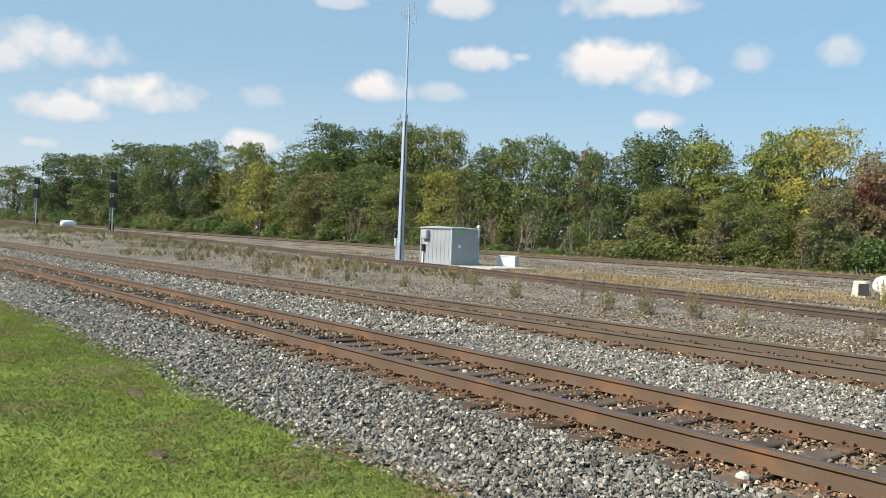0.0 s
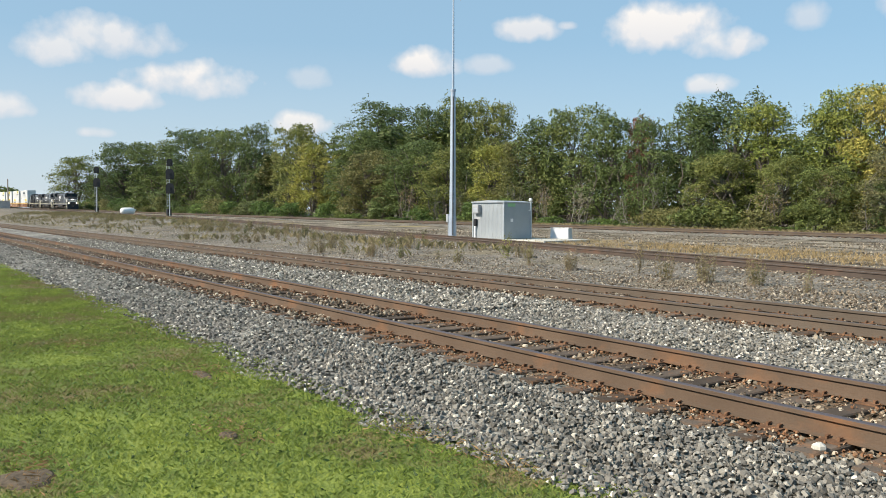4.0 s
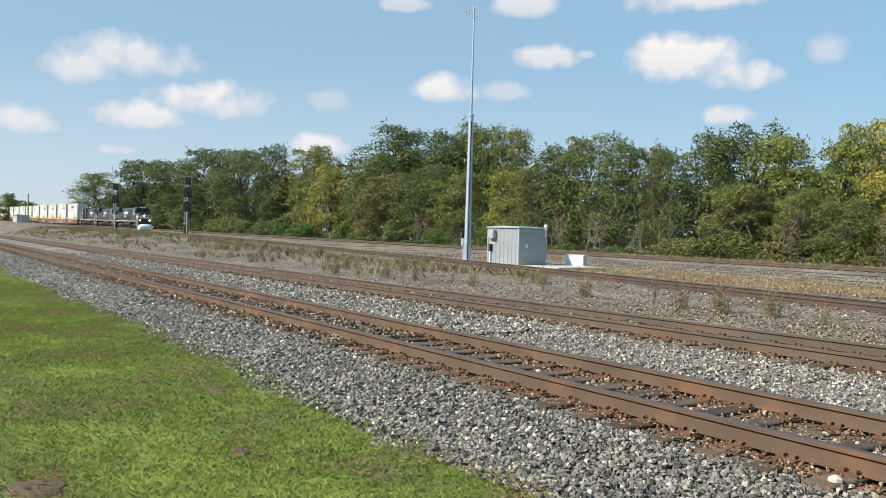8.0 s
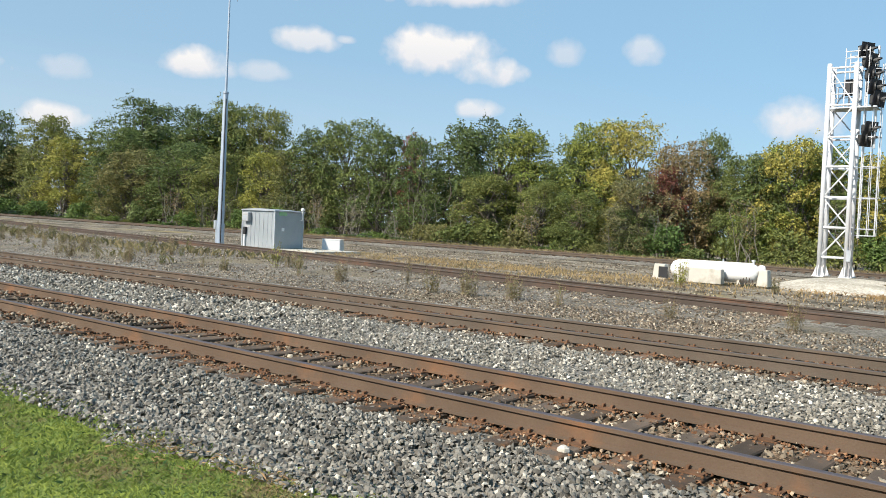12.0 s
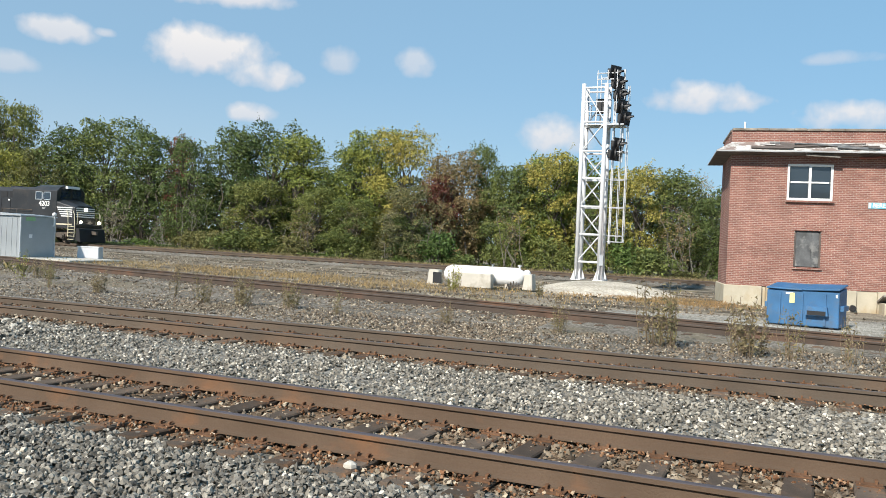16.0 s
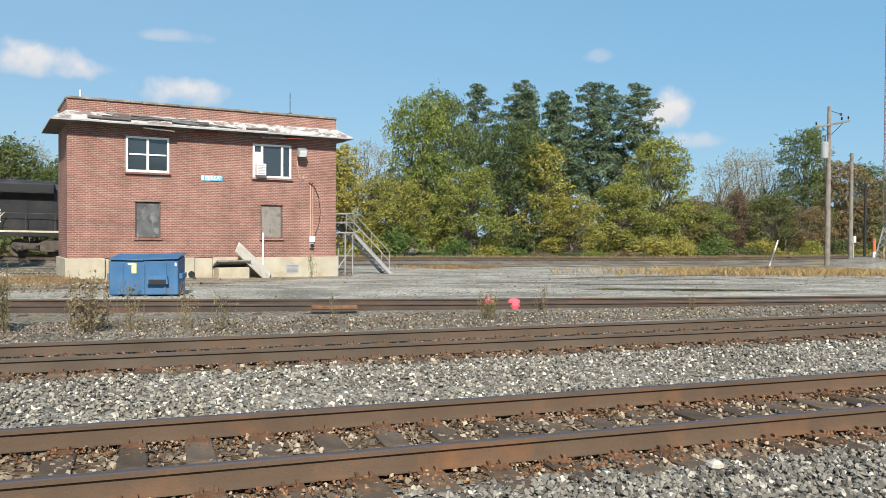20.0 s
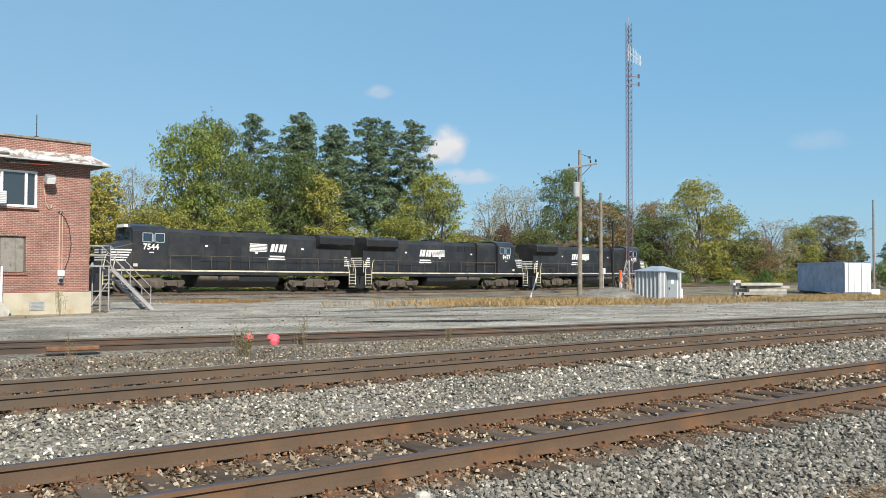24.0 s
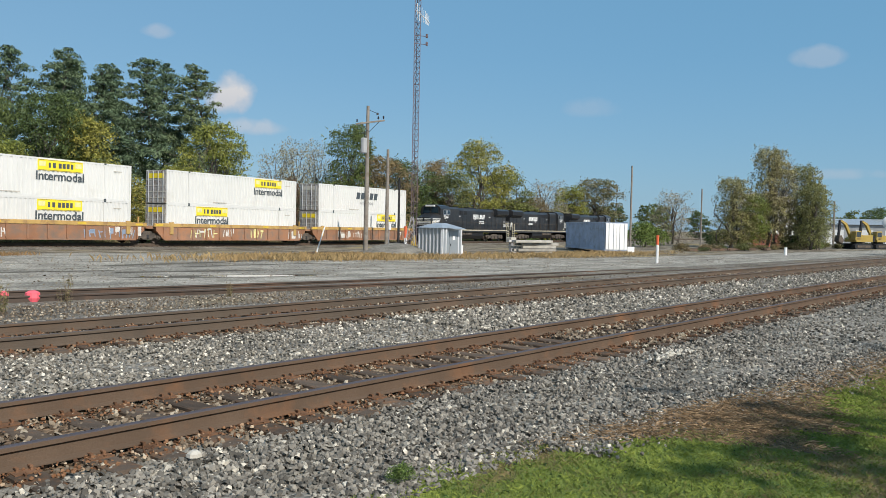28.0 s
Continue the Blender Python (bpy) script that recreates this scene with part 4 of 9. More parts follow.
def make_house():
    house = thing("signal_tower_building", "two-storey red brick railway tower with a torn pent roof", "building", HOUSE)
    # front wall with its openings, built from piers and bands
    b = Build()
    t = 0.3
    xs = sorted({0.0, WIDE, *[v for o in OPENINGS for v in o[:2]]})
    zs = sorted({PLINTH, TOP, *[v for o in OPENINGS for v in o[2:]]})
    for i in range(len(xs) - 1):
        z0 = None
        for j in range(len(zs) - 1):
            cx, cz = (xs[i] + xs[i + 1]) / 2, (zs[j] + zs[j + 1]) / 2
            hole = any(o[0] < cx < o[1] and o[2] < cz < o[3] for o in OPENINGS)
            if not hole:
                if z0 is None:
                    z0 = zs[j]
                z1 = zs[j + 1]
            if hole or j == len(zs) - 2:
                if z0 is not None:
                    part("front_wall", Build().span(xs[i], xs[i + 1], 0, t, z0, z1), M_BRICK, house)
                z0 = None
    part("side_wall", Build().span(0, t, t, DEEP - t, PLINTH, TOP), M_BRICK, house)
    part("side_wall", Build().span(WIDE - t, WIDE, t, DEEP - t, PLINTH, TOP), M_BRICK, house)
    part("back_wall", Build().span(0, WIDE, DEEP - t, DEEP, PLINTH, TOP), M_BRICK, house)
    b = Build()
    for x0, x1 in ((-0.09, 1.45), (1.62, 5.15), (5.95, WIDE + 0.09)):
        b.span(x0, x1, -0.09, 0.42, BASE, PLINTH)
    b.span(-0.09, 0.4, 0.42, DEEP + 0.09, BASE, PLINTH)
    b.span(WIDE - 0.4, WIDE + 0.09, 0.42, DEEP + 0.09, BASE, PLINTH)
    b.span(1.45, 1.62, 0.05, 0.4, BASE, PLINTH - 0.02)
    b.span(5.15, 5.95, 0.02, 0.42, BASE, PLINTH - 0.01)
    part("concrete_plinth", b, M_CONCRETE, house, "stained buff concrete plinth", bevel=0.02)
    b = Build()
    for i in range(24):
        x = WIDE * i / 24
        b.box(x + WIDE / 48, t / 2 - 0.02, TOP + 0.05 + 0.012 * noise.noise((i * 0.9, 2, 0)), WIDE / 24 - 0.012, t + 0.1, 0.1, rx=0.02 * noise.noise((i, 0, 1)))
    b.span(-0.04, t, t + 0.06, DEEP, TOP, TOP + 0.1)
    b.span(WIDE - t, WIDE + 0.04, t + 0.06, DEEP, TOP, TOP + 0.1)
    part("coping", b, M_COPING, house, "chipped concrete coping on the parapet", bevel=0.012)
    part("flat_roof", Build().span(t, WIDE - t, t, DEEP - t, 6.55, 6.7), M_SOFFIT, house)
    # pent roof round the house
    o = 0.66
    eave, foot = 6.25, 6.68
    b = Build()
    for (x0, y0), (x1, y1), (nx, ny) in ((((-0.0), 0), (WIDE, 0), (0, -1)), ((WIDE, 0), (WIDE, DEEP), (1, 0)), ((0, DEEP), (0, 0), (-1, 0))):
        k = 14
        rings = []
        for i in range(k + 1):
            f = i / k
            px, py = x0 + (x1 - x0) * f, y0 + (y1 - y0) * f
            ex, ey = (-o if f == 0 else o if f == 1 else 0) * ((x1 - x0) and 1), (-o if f == 0 else o if f == 1 else 0) * ((y1 - y0) and (1 if y1 > y0 else -1))
            sag = 0.02 * noise.noise((i * 0.7, nx * 3 + 1, 0))
            rings.append([(px + nx * 0.004, py + ny * 0.004, foot), (px + nx * o + ex, py + ny * o + ey, eave + sag), (px + nx * o + ex, py + ny * o + ey, eave - 0.06 + sag), (px + nx * 0.004, py + ny * 0.004, eave - 0.12)])
        b.loft(rings)
        b.m[-(k * 4 + 2):] = [(0, 1, 2, 2)[i % 4] if i < k * 4 else 2 for i in range(k * 4 + 2)]
    part("pent_roof", b, (M_WHITE_WORN, M_GREYWALL, M_SOFFIT), house, "white pent roof with peeling membrane")
    rnd = random.Random(8)
    # pale ones are loose boards; dark ones stand in for shaded roof slots
    for i in range(15):
        x = rnd.uniform(0.1, WIDE - 1.5)
        L = rnd.uniform(0.8, 2.2)
        f = rnd.uniform(0.35, 0.95)
        b = Build()
        b.box(x + L / 2, -o * f, foot + (eave - foot) * f + 0.05 + rnd.uniform(0, 0.05), L, rnd.uniform(0.06, 0.2), 0.03, rx=0.6, ry=rnd.gauss(0, 0.03), rz=rnd.gauss(0, 0.04))
        part("loose_roof_board", b, rnd.choice([M_WHITE_WORN, M_BOARD_DARK, M_SOFFIT, M_SOFFIT]), house)
    for x, L, mt in ((2.9, 1.3, M_BOARD), (3.2, 0.9, M_WHITE_WORN), (4.95, 1.15, M_BARN), (8.1, 1.2, M_WHITE_WORN), (9.2, 0.9, M_BARN), (7.0, 0.9, M_BOARD)):
        part("torn_soffit_board", Build().box(x + L / 2, -0.3 - 0.2 * rnd.random(), 6.05 + 0.05 * rnd.random(), L, 0.16, 0.025, rx=0.5, ry=rnd.gauss(0, 0.05)), mt, house)
    # upper windows
    for (x0, x1, z0, z1), cuts in ((OPENINGS[0], (0.5,)), (OPENINGS[1], (0.24, 0.76))):
        w = part("window", Build().span(x0, x1, 0.16, 0.2, z0, z1), M_BLACK, house, "white-framed window")
        f = Build()
        f.span(x0, x0 + 0.09, -0.025, 0.14, z0, z1).span(x1 - 0.09, x1, -0.025, 0.14, z0, z1)
        f.span(x0 + 0.09, x1 - 0.09, -0.025, 0.14, z0, z0 + 0.1).span(x0 + 0.09, x1 - 0.09, -0.025, 0.14, z1 - 0.09, z1)
        edges = [x0 + 0.09] + [x0 + (x1 - x0) * c for c in cuts] + [x1 - 0.09]
        for c in edges[1:-1]:
            f.span(c - 0.05, c + 0.05, -0.02, 0.13, z0 + 0.1, z1 - 0.09)
        if len(cuts) == 1:
            for a, c in zip(edges, edges[1:]):
                f.span(a + 0.05, c - 0.05, 0.01, 0.1, (z0 + z1) / 2 - 0.035, (z0 + z1) / 2 + 0.035)
        part("window_frame", f, M_WHITE, w, "white-painted frame", bevel=0.006)
        part("window_sill", Build().box((x0 + x1) / 2, -0.04, z0 - 0.05, x1 - x0 + 0.1, 0.16, 0.08), M_BRICK, w, bevel=0.008)
        for i, (a, c) in enumerate(zip(edges, edges[1:])):
            for lo, hi in (((z0 + 0.1, (z0 + z1) / 2 - 0.03), ((z0 + z1) / 2 + 0.03, z1 - 0.09)) if len(cuts) == 1 else ((z0 + 0.1, z1 - 0.09),)):
                part("pane", Build().span(a, c, 0.06, 0.068, lo, hi), M_GLASS, w)
    part("window_panel", Build().span(7.88, 8.16, 0.045, 0.055, 4.85, 5.4), M_WHITE, house, "white filler panel")
    ac = part("air_conditioner", Build().span(7.86, 8.3, -0.38, 0.05, 4.3, 4.83), M_WHITE, house, "white window air conditioner", bevel=0.02)
    for i in range(6):
        part("louvre", Build().span(7.9, 8.26, -0.39, -0.38, 4.37 + i * 0.07, 4.4 + i * 0.07), M_GREYWALL, ac)
    # boarded lower windows with flat brick arches and sills
    for (x0, x1, z0, z1), wood in zip(OPENINGS[2:], (M_BOARD_DARK, M_BOARD)):
        w = part("boarded_window", Build().span(x0 + 0.06, x1 - 0.06, 0.1, 0.13, z0 + 0.03, z1), wood, house, "window boarded with grey weathered plywood")
        part("frame", Build().span(x0, x0 + 0.06, 0.06, 0.2, z0, z1), M_SOFFIT, w)
        part("frame", Build().span(x1 - 0.06, x1, 0.06, 0.2, z0, z1), M_SOFFIT, w)
        for i in range(3):
            xx = x0 + 0.1 + (x1 - x0 - 0.2) * (i + 0.5) / 3
            part("plank", Build().box(xx, 0.085, (z0 + z1) / 2, (x1 - x0) / 3 - 0.05, 0.02, z1 - z0 - 0.06), wood, w)
        part("window_sill", Build().box((x0 + x1) / 2, -0.02, z0 - 0.05, x1 - x0 + 0.12, 0.14, 0.09), M_BRICK, w, bevel=0.008)
        b = Build()
        for i in range(15):
            b.box(x0 - 0.1 + (x1 - x0 + 0.2) * (i + 0.5) / 15, -0.004, z1 + 0.1, 0.07, 0.03, 0.2)
        part("soldier_course", b, M_BRICK, w)
    sign = part("name_sign", Build().span(5.45, 6.38, -0.035, 0, 3.98, 4.22), M_SIGNBLUE, house, "weathered light blue name sign with white letters")
    part("letters", writing("BEREA", 0.235, M_WHITE, "letters", 0.004), None, sign, m=Matrix.Translation((5.93, -0.04, 4.1)) @ Matrix.Rotation(radians(90), 4, "X"))
    part("worn_panel", Build().span(5.45, 5.55, -0.041, -0.037, 3.99, 4.21), M_WHITE, sign)
    # flood lamp, conduits, meter
    lamp = part("flood_lamp", Build().box(10.0, -0.42, 5.45, 0.42, 0.3, 0.34, rx=0.5), M_GALV, house, "grey flood lamp on a bracket", bevel=0.03)
    part("lamp_glass", Build().box(10.0, -0.54, 5.36, 0.34, 0.05, 0.26, rx=0.5), M_WHITE, lamp)
    part("bracket", Build().rod((10.0, 0, 5.55), (10.0, -0.36, 5.5), 0.03).rod((9.95, 0, 5.3), (10.0, -0.36, 5.45), 0.02), M_GALV, lamp)
    b = Build()
    pts = [(9.93, -0.04, 5.3), (9.9, -0.05, 4.9), (9.96, -0.06, 4.45), (10.08, -0.05, 4.2), (10.2, -0.04, 4.25), (10.22, -0.04, 4.4)]
    for p, q in zip(pts, pts[1:]):
        b.rod(p, q, 0.018, n=6)
    part("loose_cable", b, M_CONDUIT, house)
    b = Build()
    b.rod((10.55, -0.05, 1.5), (10.55, -0.05, 3.95), 0.032).rod((10.67, -0.04, 1.5), (10.67, -0.04, 3.9), 0.02)
    part("conduit", b, M_CONDUIT, house)
    b = Build()
    pts = [(10.55, -0.05, 4.0), (10.75, -0.08, 3.85), (10.95, -0.07, 3.4), (11.05, -0.05, 2.7), (10.98, -0.05, 2.1), (10.8, -0.05, 1.6), (10.7, -0.05, 1.45)]
    for p, q in zip(pts, pts[1:]):
        b.rod(p, q, 0.014, n=6)
    b.rod((10.5, -0.02, 4.05), (10.5, -0.2, 4.12), 0.02, n=6).rod((10.62, -0.02, 4.0), (10.62, -0.2, 4.06), 0.02, n=6)
    part("drooping_wire", b, M_BLACK, house)
    part("meter_box", Build().span(10.5, 10.76, -0.14, 0, 1.25, 1.52), M_WHITE, house, "white meter box", bevel=0.015)
    meter = part("meter", Build().span(10.5, 10.72, -0.1, 0, 0.95, 1.22), M_GREYWALL, house, "dark electricity meter", bevel=0.012)
    part("dial", Build().lathe((10.61, -0.1, 1.08), [(-0.1, 0.085), (0, 0.085)], 14, "y"), M_BLACK, meter)
    part("drain_pipe", Build().rod((8.2, -0.2, -0.3), (8.21, -0.19, 1.68), 0.045, n=10), M_WHITE, house, "short white plastic standpipe")
    part("basement_vent", Build().span(9.34, 9.95, -0.115, -0.09, -0.2, 0.2), M_GREYWALL, house, "grey-green basement vent")
    b = Build()
    for i in range(6):
        b.box(9.645, -0.12, -0.14 + i * 0.057, 0.5, 0.012, 0.035, rx=0.4)
    part("vent_slats", b, M_GALV, house)
    part("drain_mouth", Build().lathe((5.0, -0.1, -0.18), [(-0.12, 0.13), (0.0, 0.14), (0.0, 0.09)], 14, "y"), M_BLACK, house)
    # hatch beside the plinth
    hatch = part("cellar_hatch", Build().span(5.98, 7.35, -1.0, -0.1, BASE, 0.12), M_CONCRETE, house, "low concrete cellar hatch with a rusty lid", bevel=0.02)
    part("lid", Build().box(6.66, -0.56, 0.28, 1.5, 1.05, 0.07, rx=-0.28), M_BOARD, hatch)
    part("roof_antenna", Build().rod((9.75, 0.6, 6.7), (9.75, 0.6, 8.35), 0.018, n=6).rod((9.6, 0.6, 7.35), (9.9, 0.6, 7.35), 0.015, n=6).box(9.75, 0.6, 7.3, 0.14, 0.14, 0.2), M_BLACK, house)
    part("vent_stub", Build().rod((0.55, 0.5, 6.7), (0.55, 0.5, 7.62), 0.04, n=8), M_WHITE, house)
    # iron stairs at the end wall
    stairs = part("outside_stairs", Build().span(WIDE + 0.02, WIDE + 1.25, 0.7, 1.7, 1.68, 1.74), M_TOWER_GREY, house, "grey iron stairs and landing at the end wall")
    x0, n = WIDE + 1.25, 11
    for i in range(n):
        part("tread", Build().box(x0 + 0.11 + i * 0.19, 1.2, 1.56 - i * 0.185, 0.22, 0.95, 0.035), M_GALV, stairs)
    for y in (0.7, 1.68):
        b = Build()
        b.prism([(x0, 1.74), (x0 + 0.05, 1.48), (x0 + n * 0.19 + 0.1, 1.4 - n * 0.185), (x0 + n * 0.19 + 0.1, 1.64 - n * 0.185)], "y", y - 0.02, y + 0.02)
        part("stringer", b, M_TOWER_GREY, stairs)
        b = Build()
        for k in (0, 5, 10.4):
            b.rod((x0 + k * 0.19, y, 1.7 - k * 0.185), (x0 + k * 0.19, y, 2.65 - k * 0.185), 0.02, n=6)
        for h in (0.5, 0.95):
            b.rod((x0, y, 1.7 + h), (x0 + 10.4 * 0.19, y, 1.7 + h - 10.4 * 0.185), 0.02, n=6)
            b.rod((WIDE + 0.05, y, 1.7 + h), (x0, y, 1.7 + h), 0.02, n=6)
        b.rod((WIDE + 0.1, y, 1.7), (WIDE + 0.1, y, 2.65), 0.02, n=6)
        part("handrail", b, M_TOWER_GREY, stairs)
    for x in (WIDE + 0.25, WIDE + 0.8, WIDE + 1.2):
        for y in (0.75, 1.65):
            part("post", Build().rod((x, y, BASE), (x, y, 1.7), 0.035, n=6), M_TOWER_GREY, stairs)
    part("brace", Build().rod((WIDE + 0.25, 0.75, -0.3), (WIDE + 1.2, 0.75, 1.0), 0.02, n=6).rod((WIDE + 0.2, 0.75, 0.55), (WIDE + 1.25, 0.75, 0.55), 0.025, n=6), M_TOWER_GREY, stairs)
    return house


make_house()
# white slab leaning on the hatch
slab = thing("leaning_slab", "cracked white slab leaning against the brick tower", "slab", HOUSE)
part("slab", Build().box(7.62, -0.62, 0.33, 2.05, 0.8, 0.08, rx=0.75, ry=radians(43), rz=0.06), M_SLAB, slab, bevel=0.012)


# ---- dumpster ----
def make_dumpster():
    d = thing("dumpster", "blue steel dumpster with a dented lid on gravel", "dumpster", Matrix.Translation((-0.15, 20.75, ground_z(-0.15, 20.75))) @ Matrix.Rotation(radians(-12), 4, "Z"))
    w, dp, h = 1.98, 1.15, 1.2
    b = Build()
    b.prism([(-dp / 2, 0.06), (dp / 2, 0.06), (dp / 2, h), (-dp / 2, h - 0.12)], "x", -w / 2, w / 2)
    part("body", b, M_BLUE, d, bevel=0.02)
    for x in (-0.62, 0, 0.62):
        part("rib", Build().box(x, -dp / 2 - 0.02, 0.55, 0.06, 0.04, 0.9), M_BLUE, d)
    b = Build()
    b.box(-0.5, 0, h - 0.02, 1.0, dp + 0.14, 0.05, rx=0.1, ry=0.02).box(0.5, 0.02, h - 0.0, 1.0, dp + 0.14, 0.05, rx=0.1, ry=-0.04)
    part("lid", b, M_BLUE, d, bevel=0.015)
    for x in (-w / 2 - 0.05, w / 2 + 0.05):
        part("lifting_pocket", Build().box(x, -0.05, 0.62, 0.1, 0.75, 0.16), M_BLUE, d, bevel=0.01)
    pocket = part("front_pocket", Build().box(0.42, -dp / 2 - 0.09, 0.52, 0.62, 0.16, 0.26, taper=0.9), M_BLUE, d, "front pocket with its shaded opening as a black plate", bevel=0.01)
    # black plate on the closed pocket paints the shade of its opening
    part("shadow_slot", Build().box(0.42, -dp / 2 - 0.175, 0.47, 0.5, 0.01, 0.12), M_BLACK, pocket)
    part("sticker", Build().box(-0.28, -dp / 2 - 0.006, 0.86, 0.14, 0.012, 0.3), M_SPRAY_YELLOW, d, "pale yellow warning sticker")
    part("label_patch", Build().box(-0.36, -dp / 2 - 0.006, 0.99, 0.2, 0.01, 0.06), M_WHITE, d)
    part("label_patch", Build().box(0.92, -dp / 2 - 0.006, 0.98, 0.05, 0.01, 0.1), M_WHITE, d)
    for x in (-0.8, 0.8):
        part("skid", Build().box(x, 0, 0.03, 0.12, dp, 0.06), M_BLACK, d)


make_dumpster()


# ---- white signal mast on its mound ----
def make_mound():
    b, rings = Build(), []
    for i in range(9):
        k = i / 8
        r = 1 - k
        rings.append([(-9.0 + 3.7 * r * math.cos(a) * (1 + 0.1 * noise.noise((math.cos(a) * 2, math.sin(a) * 2, 1))), 33.0 + 4.0 * r * math.sin(a), ground_z(-9.5, 33) - 0.1 + 0.62 * (1 - r**2.4)) for a in np.linspace(0, 2 * math.pi, 28, endpoint=False)])
    b.loft(rings)
    tagged(new("mound", b.mesh("mound", M_SAND, smooth=True)), "low pale mound of gravel and concrete", "mound", kind="structure")


make_mound()


def make_signal_tower():
    g = ground_z(-9.5, 33) + 0.5
    ob = thing("lattice_signal_mast", "white lattice signal mast with a ladder and black signal heads", "signal mast", Matrix.Translation((-10.1, 34.5, g)) @ Matrix.Rotation(radians(4), 4, "Z"))
    h, w = 9.75, 0.56
    corners = [(-w, -w), (w, -w), (w, w), (-w, w)]
    for x, y in corners:
        leg = part("leg", Build().rod((x, y, 0), (x, y, h), 0.105, n=12), M_STEEL_WHITE, ob, smooth=True)
        part("base_plate", Build().box(x, y, 0.02, 0.5, 0.5, 0.04), M_STEEL_WHITE, leg)
        b = Build()
        for a in range(4):
            dx, dy = math.cos(a * math.pi / 2), math.sin(a * math.pi / 2)
            b.prism([(0, 0.04), (0.2, 0.04), (0.03, 0.55), (0, 0.55)], "y", -0.012, 0.012)
            n = len(b.v)
            for i in range(n - 8, n):
                vx, vy, vz = b.v[i]
                b.v[i] = (x + vx * dx - vy * dy + 0.06 * dx, y + vx * dy + vy * dx + 0.06 * dy, vz)
        part("gusset", b, M_STEEL_WHITE, leg)
    zs = [0.9, 2.27, 3.65, 5.05, 6.4, 7.85, 9.55]
    for (x0, y0), (x1, y1) in zip(corners, corners[1:] + corners[:1]):
        for i, z in enumerate(zs):
            part("strut", Build().rod((x0, y0, z), (x1, y1, z), 0.05, n=8), M_STEEL_WHITE, ob)
            if i:
                a, c = ((x0, y0), (x1, y1)) if i % 2 else ((x1, y1), (x0, y0))
                part("diagonal", Build().rod((*a, zs[i - 1]), (*c, z), 0.034, n=8), M_STEEL_WHITE, ob)
    # top platform with a rail
    part("platform", Build().span(-w, w + 0.9, -w, w, 7.7, 7.76), M_GALV, ob)
    for y in (-w, w):
        for z in (8.35, 8.85):
            part("guard_rail", Build().rod((-w, y, z), (w, y, z), 0.025, n=6), M_STEEL_WHITE, ob)
    for k in range(4):
        part("baluster", Build().rod((-w + 0.2 + 0.25 * k, w, 7.75), (-w + 0.2 + 0.25 * k, w, 8.85), 0.03, n=6), M_STEEL_WHITE, ob)
    part("relay_box", Build().box(0.2, 0.2, 8.75, 0.5, 0.4, 0.7), M_BLACK, ob, "dark relay box on the platform", bevel=0.02)
    for y in (-w, w):
        for z in (9.95, 10.25):
            part("top_rail", Build().rod((0.1, y, z), (w + 0.5, y, z), 0.025, n=6), M_STEEL_WHITE, ob)
        for x in (0.1, 0.6, w + 0.5):
            part("rail_post", Build().rod((x, y, 7.7), (x, y, 10.4), 0.025, n=6), M_STEEL_WHITE, ob)
    lad = part("ladder", Build().rod((w + 0.35, -0.22, 1.85), (w + 0.35, -0.22, 9.9), 0.028, n=6).rod((w + 0.35, 0.22, 1.85), (w + 0.35, 0.22, 9.9), 0.028, n=6), M_STEEL_WHITE, ob)
    for i in range(25):
        part("rung", Build().rod((w + 0.35, -0.22, 2.3 + i * 0.3), (w + 0.35, 0.22, 2.3 + i * 0.3), 0.014, n=6), M_STEEL_WHITE, lad)
    for z in (1.95, 2.25, 3.65, 5.05, 6.4, 7.85, 9.45):
        b = Build()
        pts = [(w + 0.35 + 0.72 * math.sin(a), 0.38 * math.cos(a), z) for a in np.linspace(0, math.pi, 9)]
        for p, q in zip(pts, pts[1:]):
            b.rod(p, q, 0.022, n=5)
        b.rod((w, 0.0, z), (w + 0.35, 0.0, z), 0.02, n=5)
        part("cage_hoop", b, M_STEEL_WHITE, lad)
    for a in (0.5, 1.1, 1.57, 2.0, 2.6):
        b = Build()
        b.rod((w + 0.35 + 0.72 * math.sin(a), 0.38 * math.cos(a), 1.95), (w + 0.35 + 0.72 * math.sin(a), 0.38 * math.cos(a), 9.7), 0.016, n=5)
        part("cage_bar", b, M_STEEL_WHITE, lad)
    # heads look along +x
    for z, y, dx in ((10.3, -0.3, 0.3), (9.8, -0.3, 0.5), (9.2, -0.25, 0.62), (8.6, -0.3, 0.72), (8.05, -0.3, 0.88), (6.75, -0.2, 0.6), (6.3, -0.2, 0.48)):
        hd = part("signal_head", Build().lathe((w + dx, y, z), [(0, 0.28), (0.05, 0.3), (0.09, 0.3), (0.09, 0.12)], 16, "x"), M_BLACK, ob, "black signal head")
        b = Build()
        rings = []
        for xx, r in ((0.1, 0.15), (0.34, 0.14)):
            rings.append([(w + dx + xx + (0.12 if abs(a) < 1.2 else -0.05), y + r * math.sin(a), z + r * math.cos(a)) for a in np.linspace(-2.2, 2.2, 12)])
        b.loft(rings, closed=False, cap=False)
        part("hood", b, M_BLACK, hd)
        part("backboard", Build().box(w + dx + 0.05, y - 0.05, z, 0.05, 0.72, 0.68, rz=-0.6, ry=0.2), M_BLACK, hd)
        part("housing", Build().box(w + dx - 0.16, y, z, 0.32, 0.34, 0.42), M_BLACK, hd, bevel=0.03)
        part("lens", Build().lathe((w + dx + 0.09, y, z), [(0, 0.1), (0.02, 0.08)], 12, "x"), M_SIGNAL_GLASS, hd)
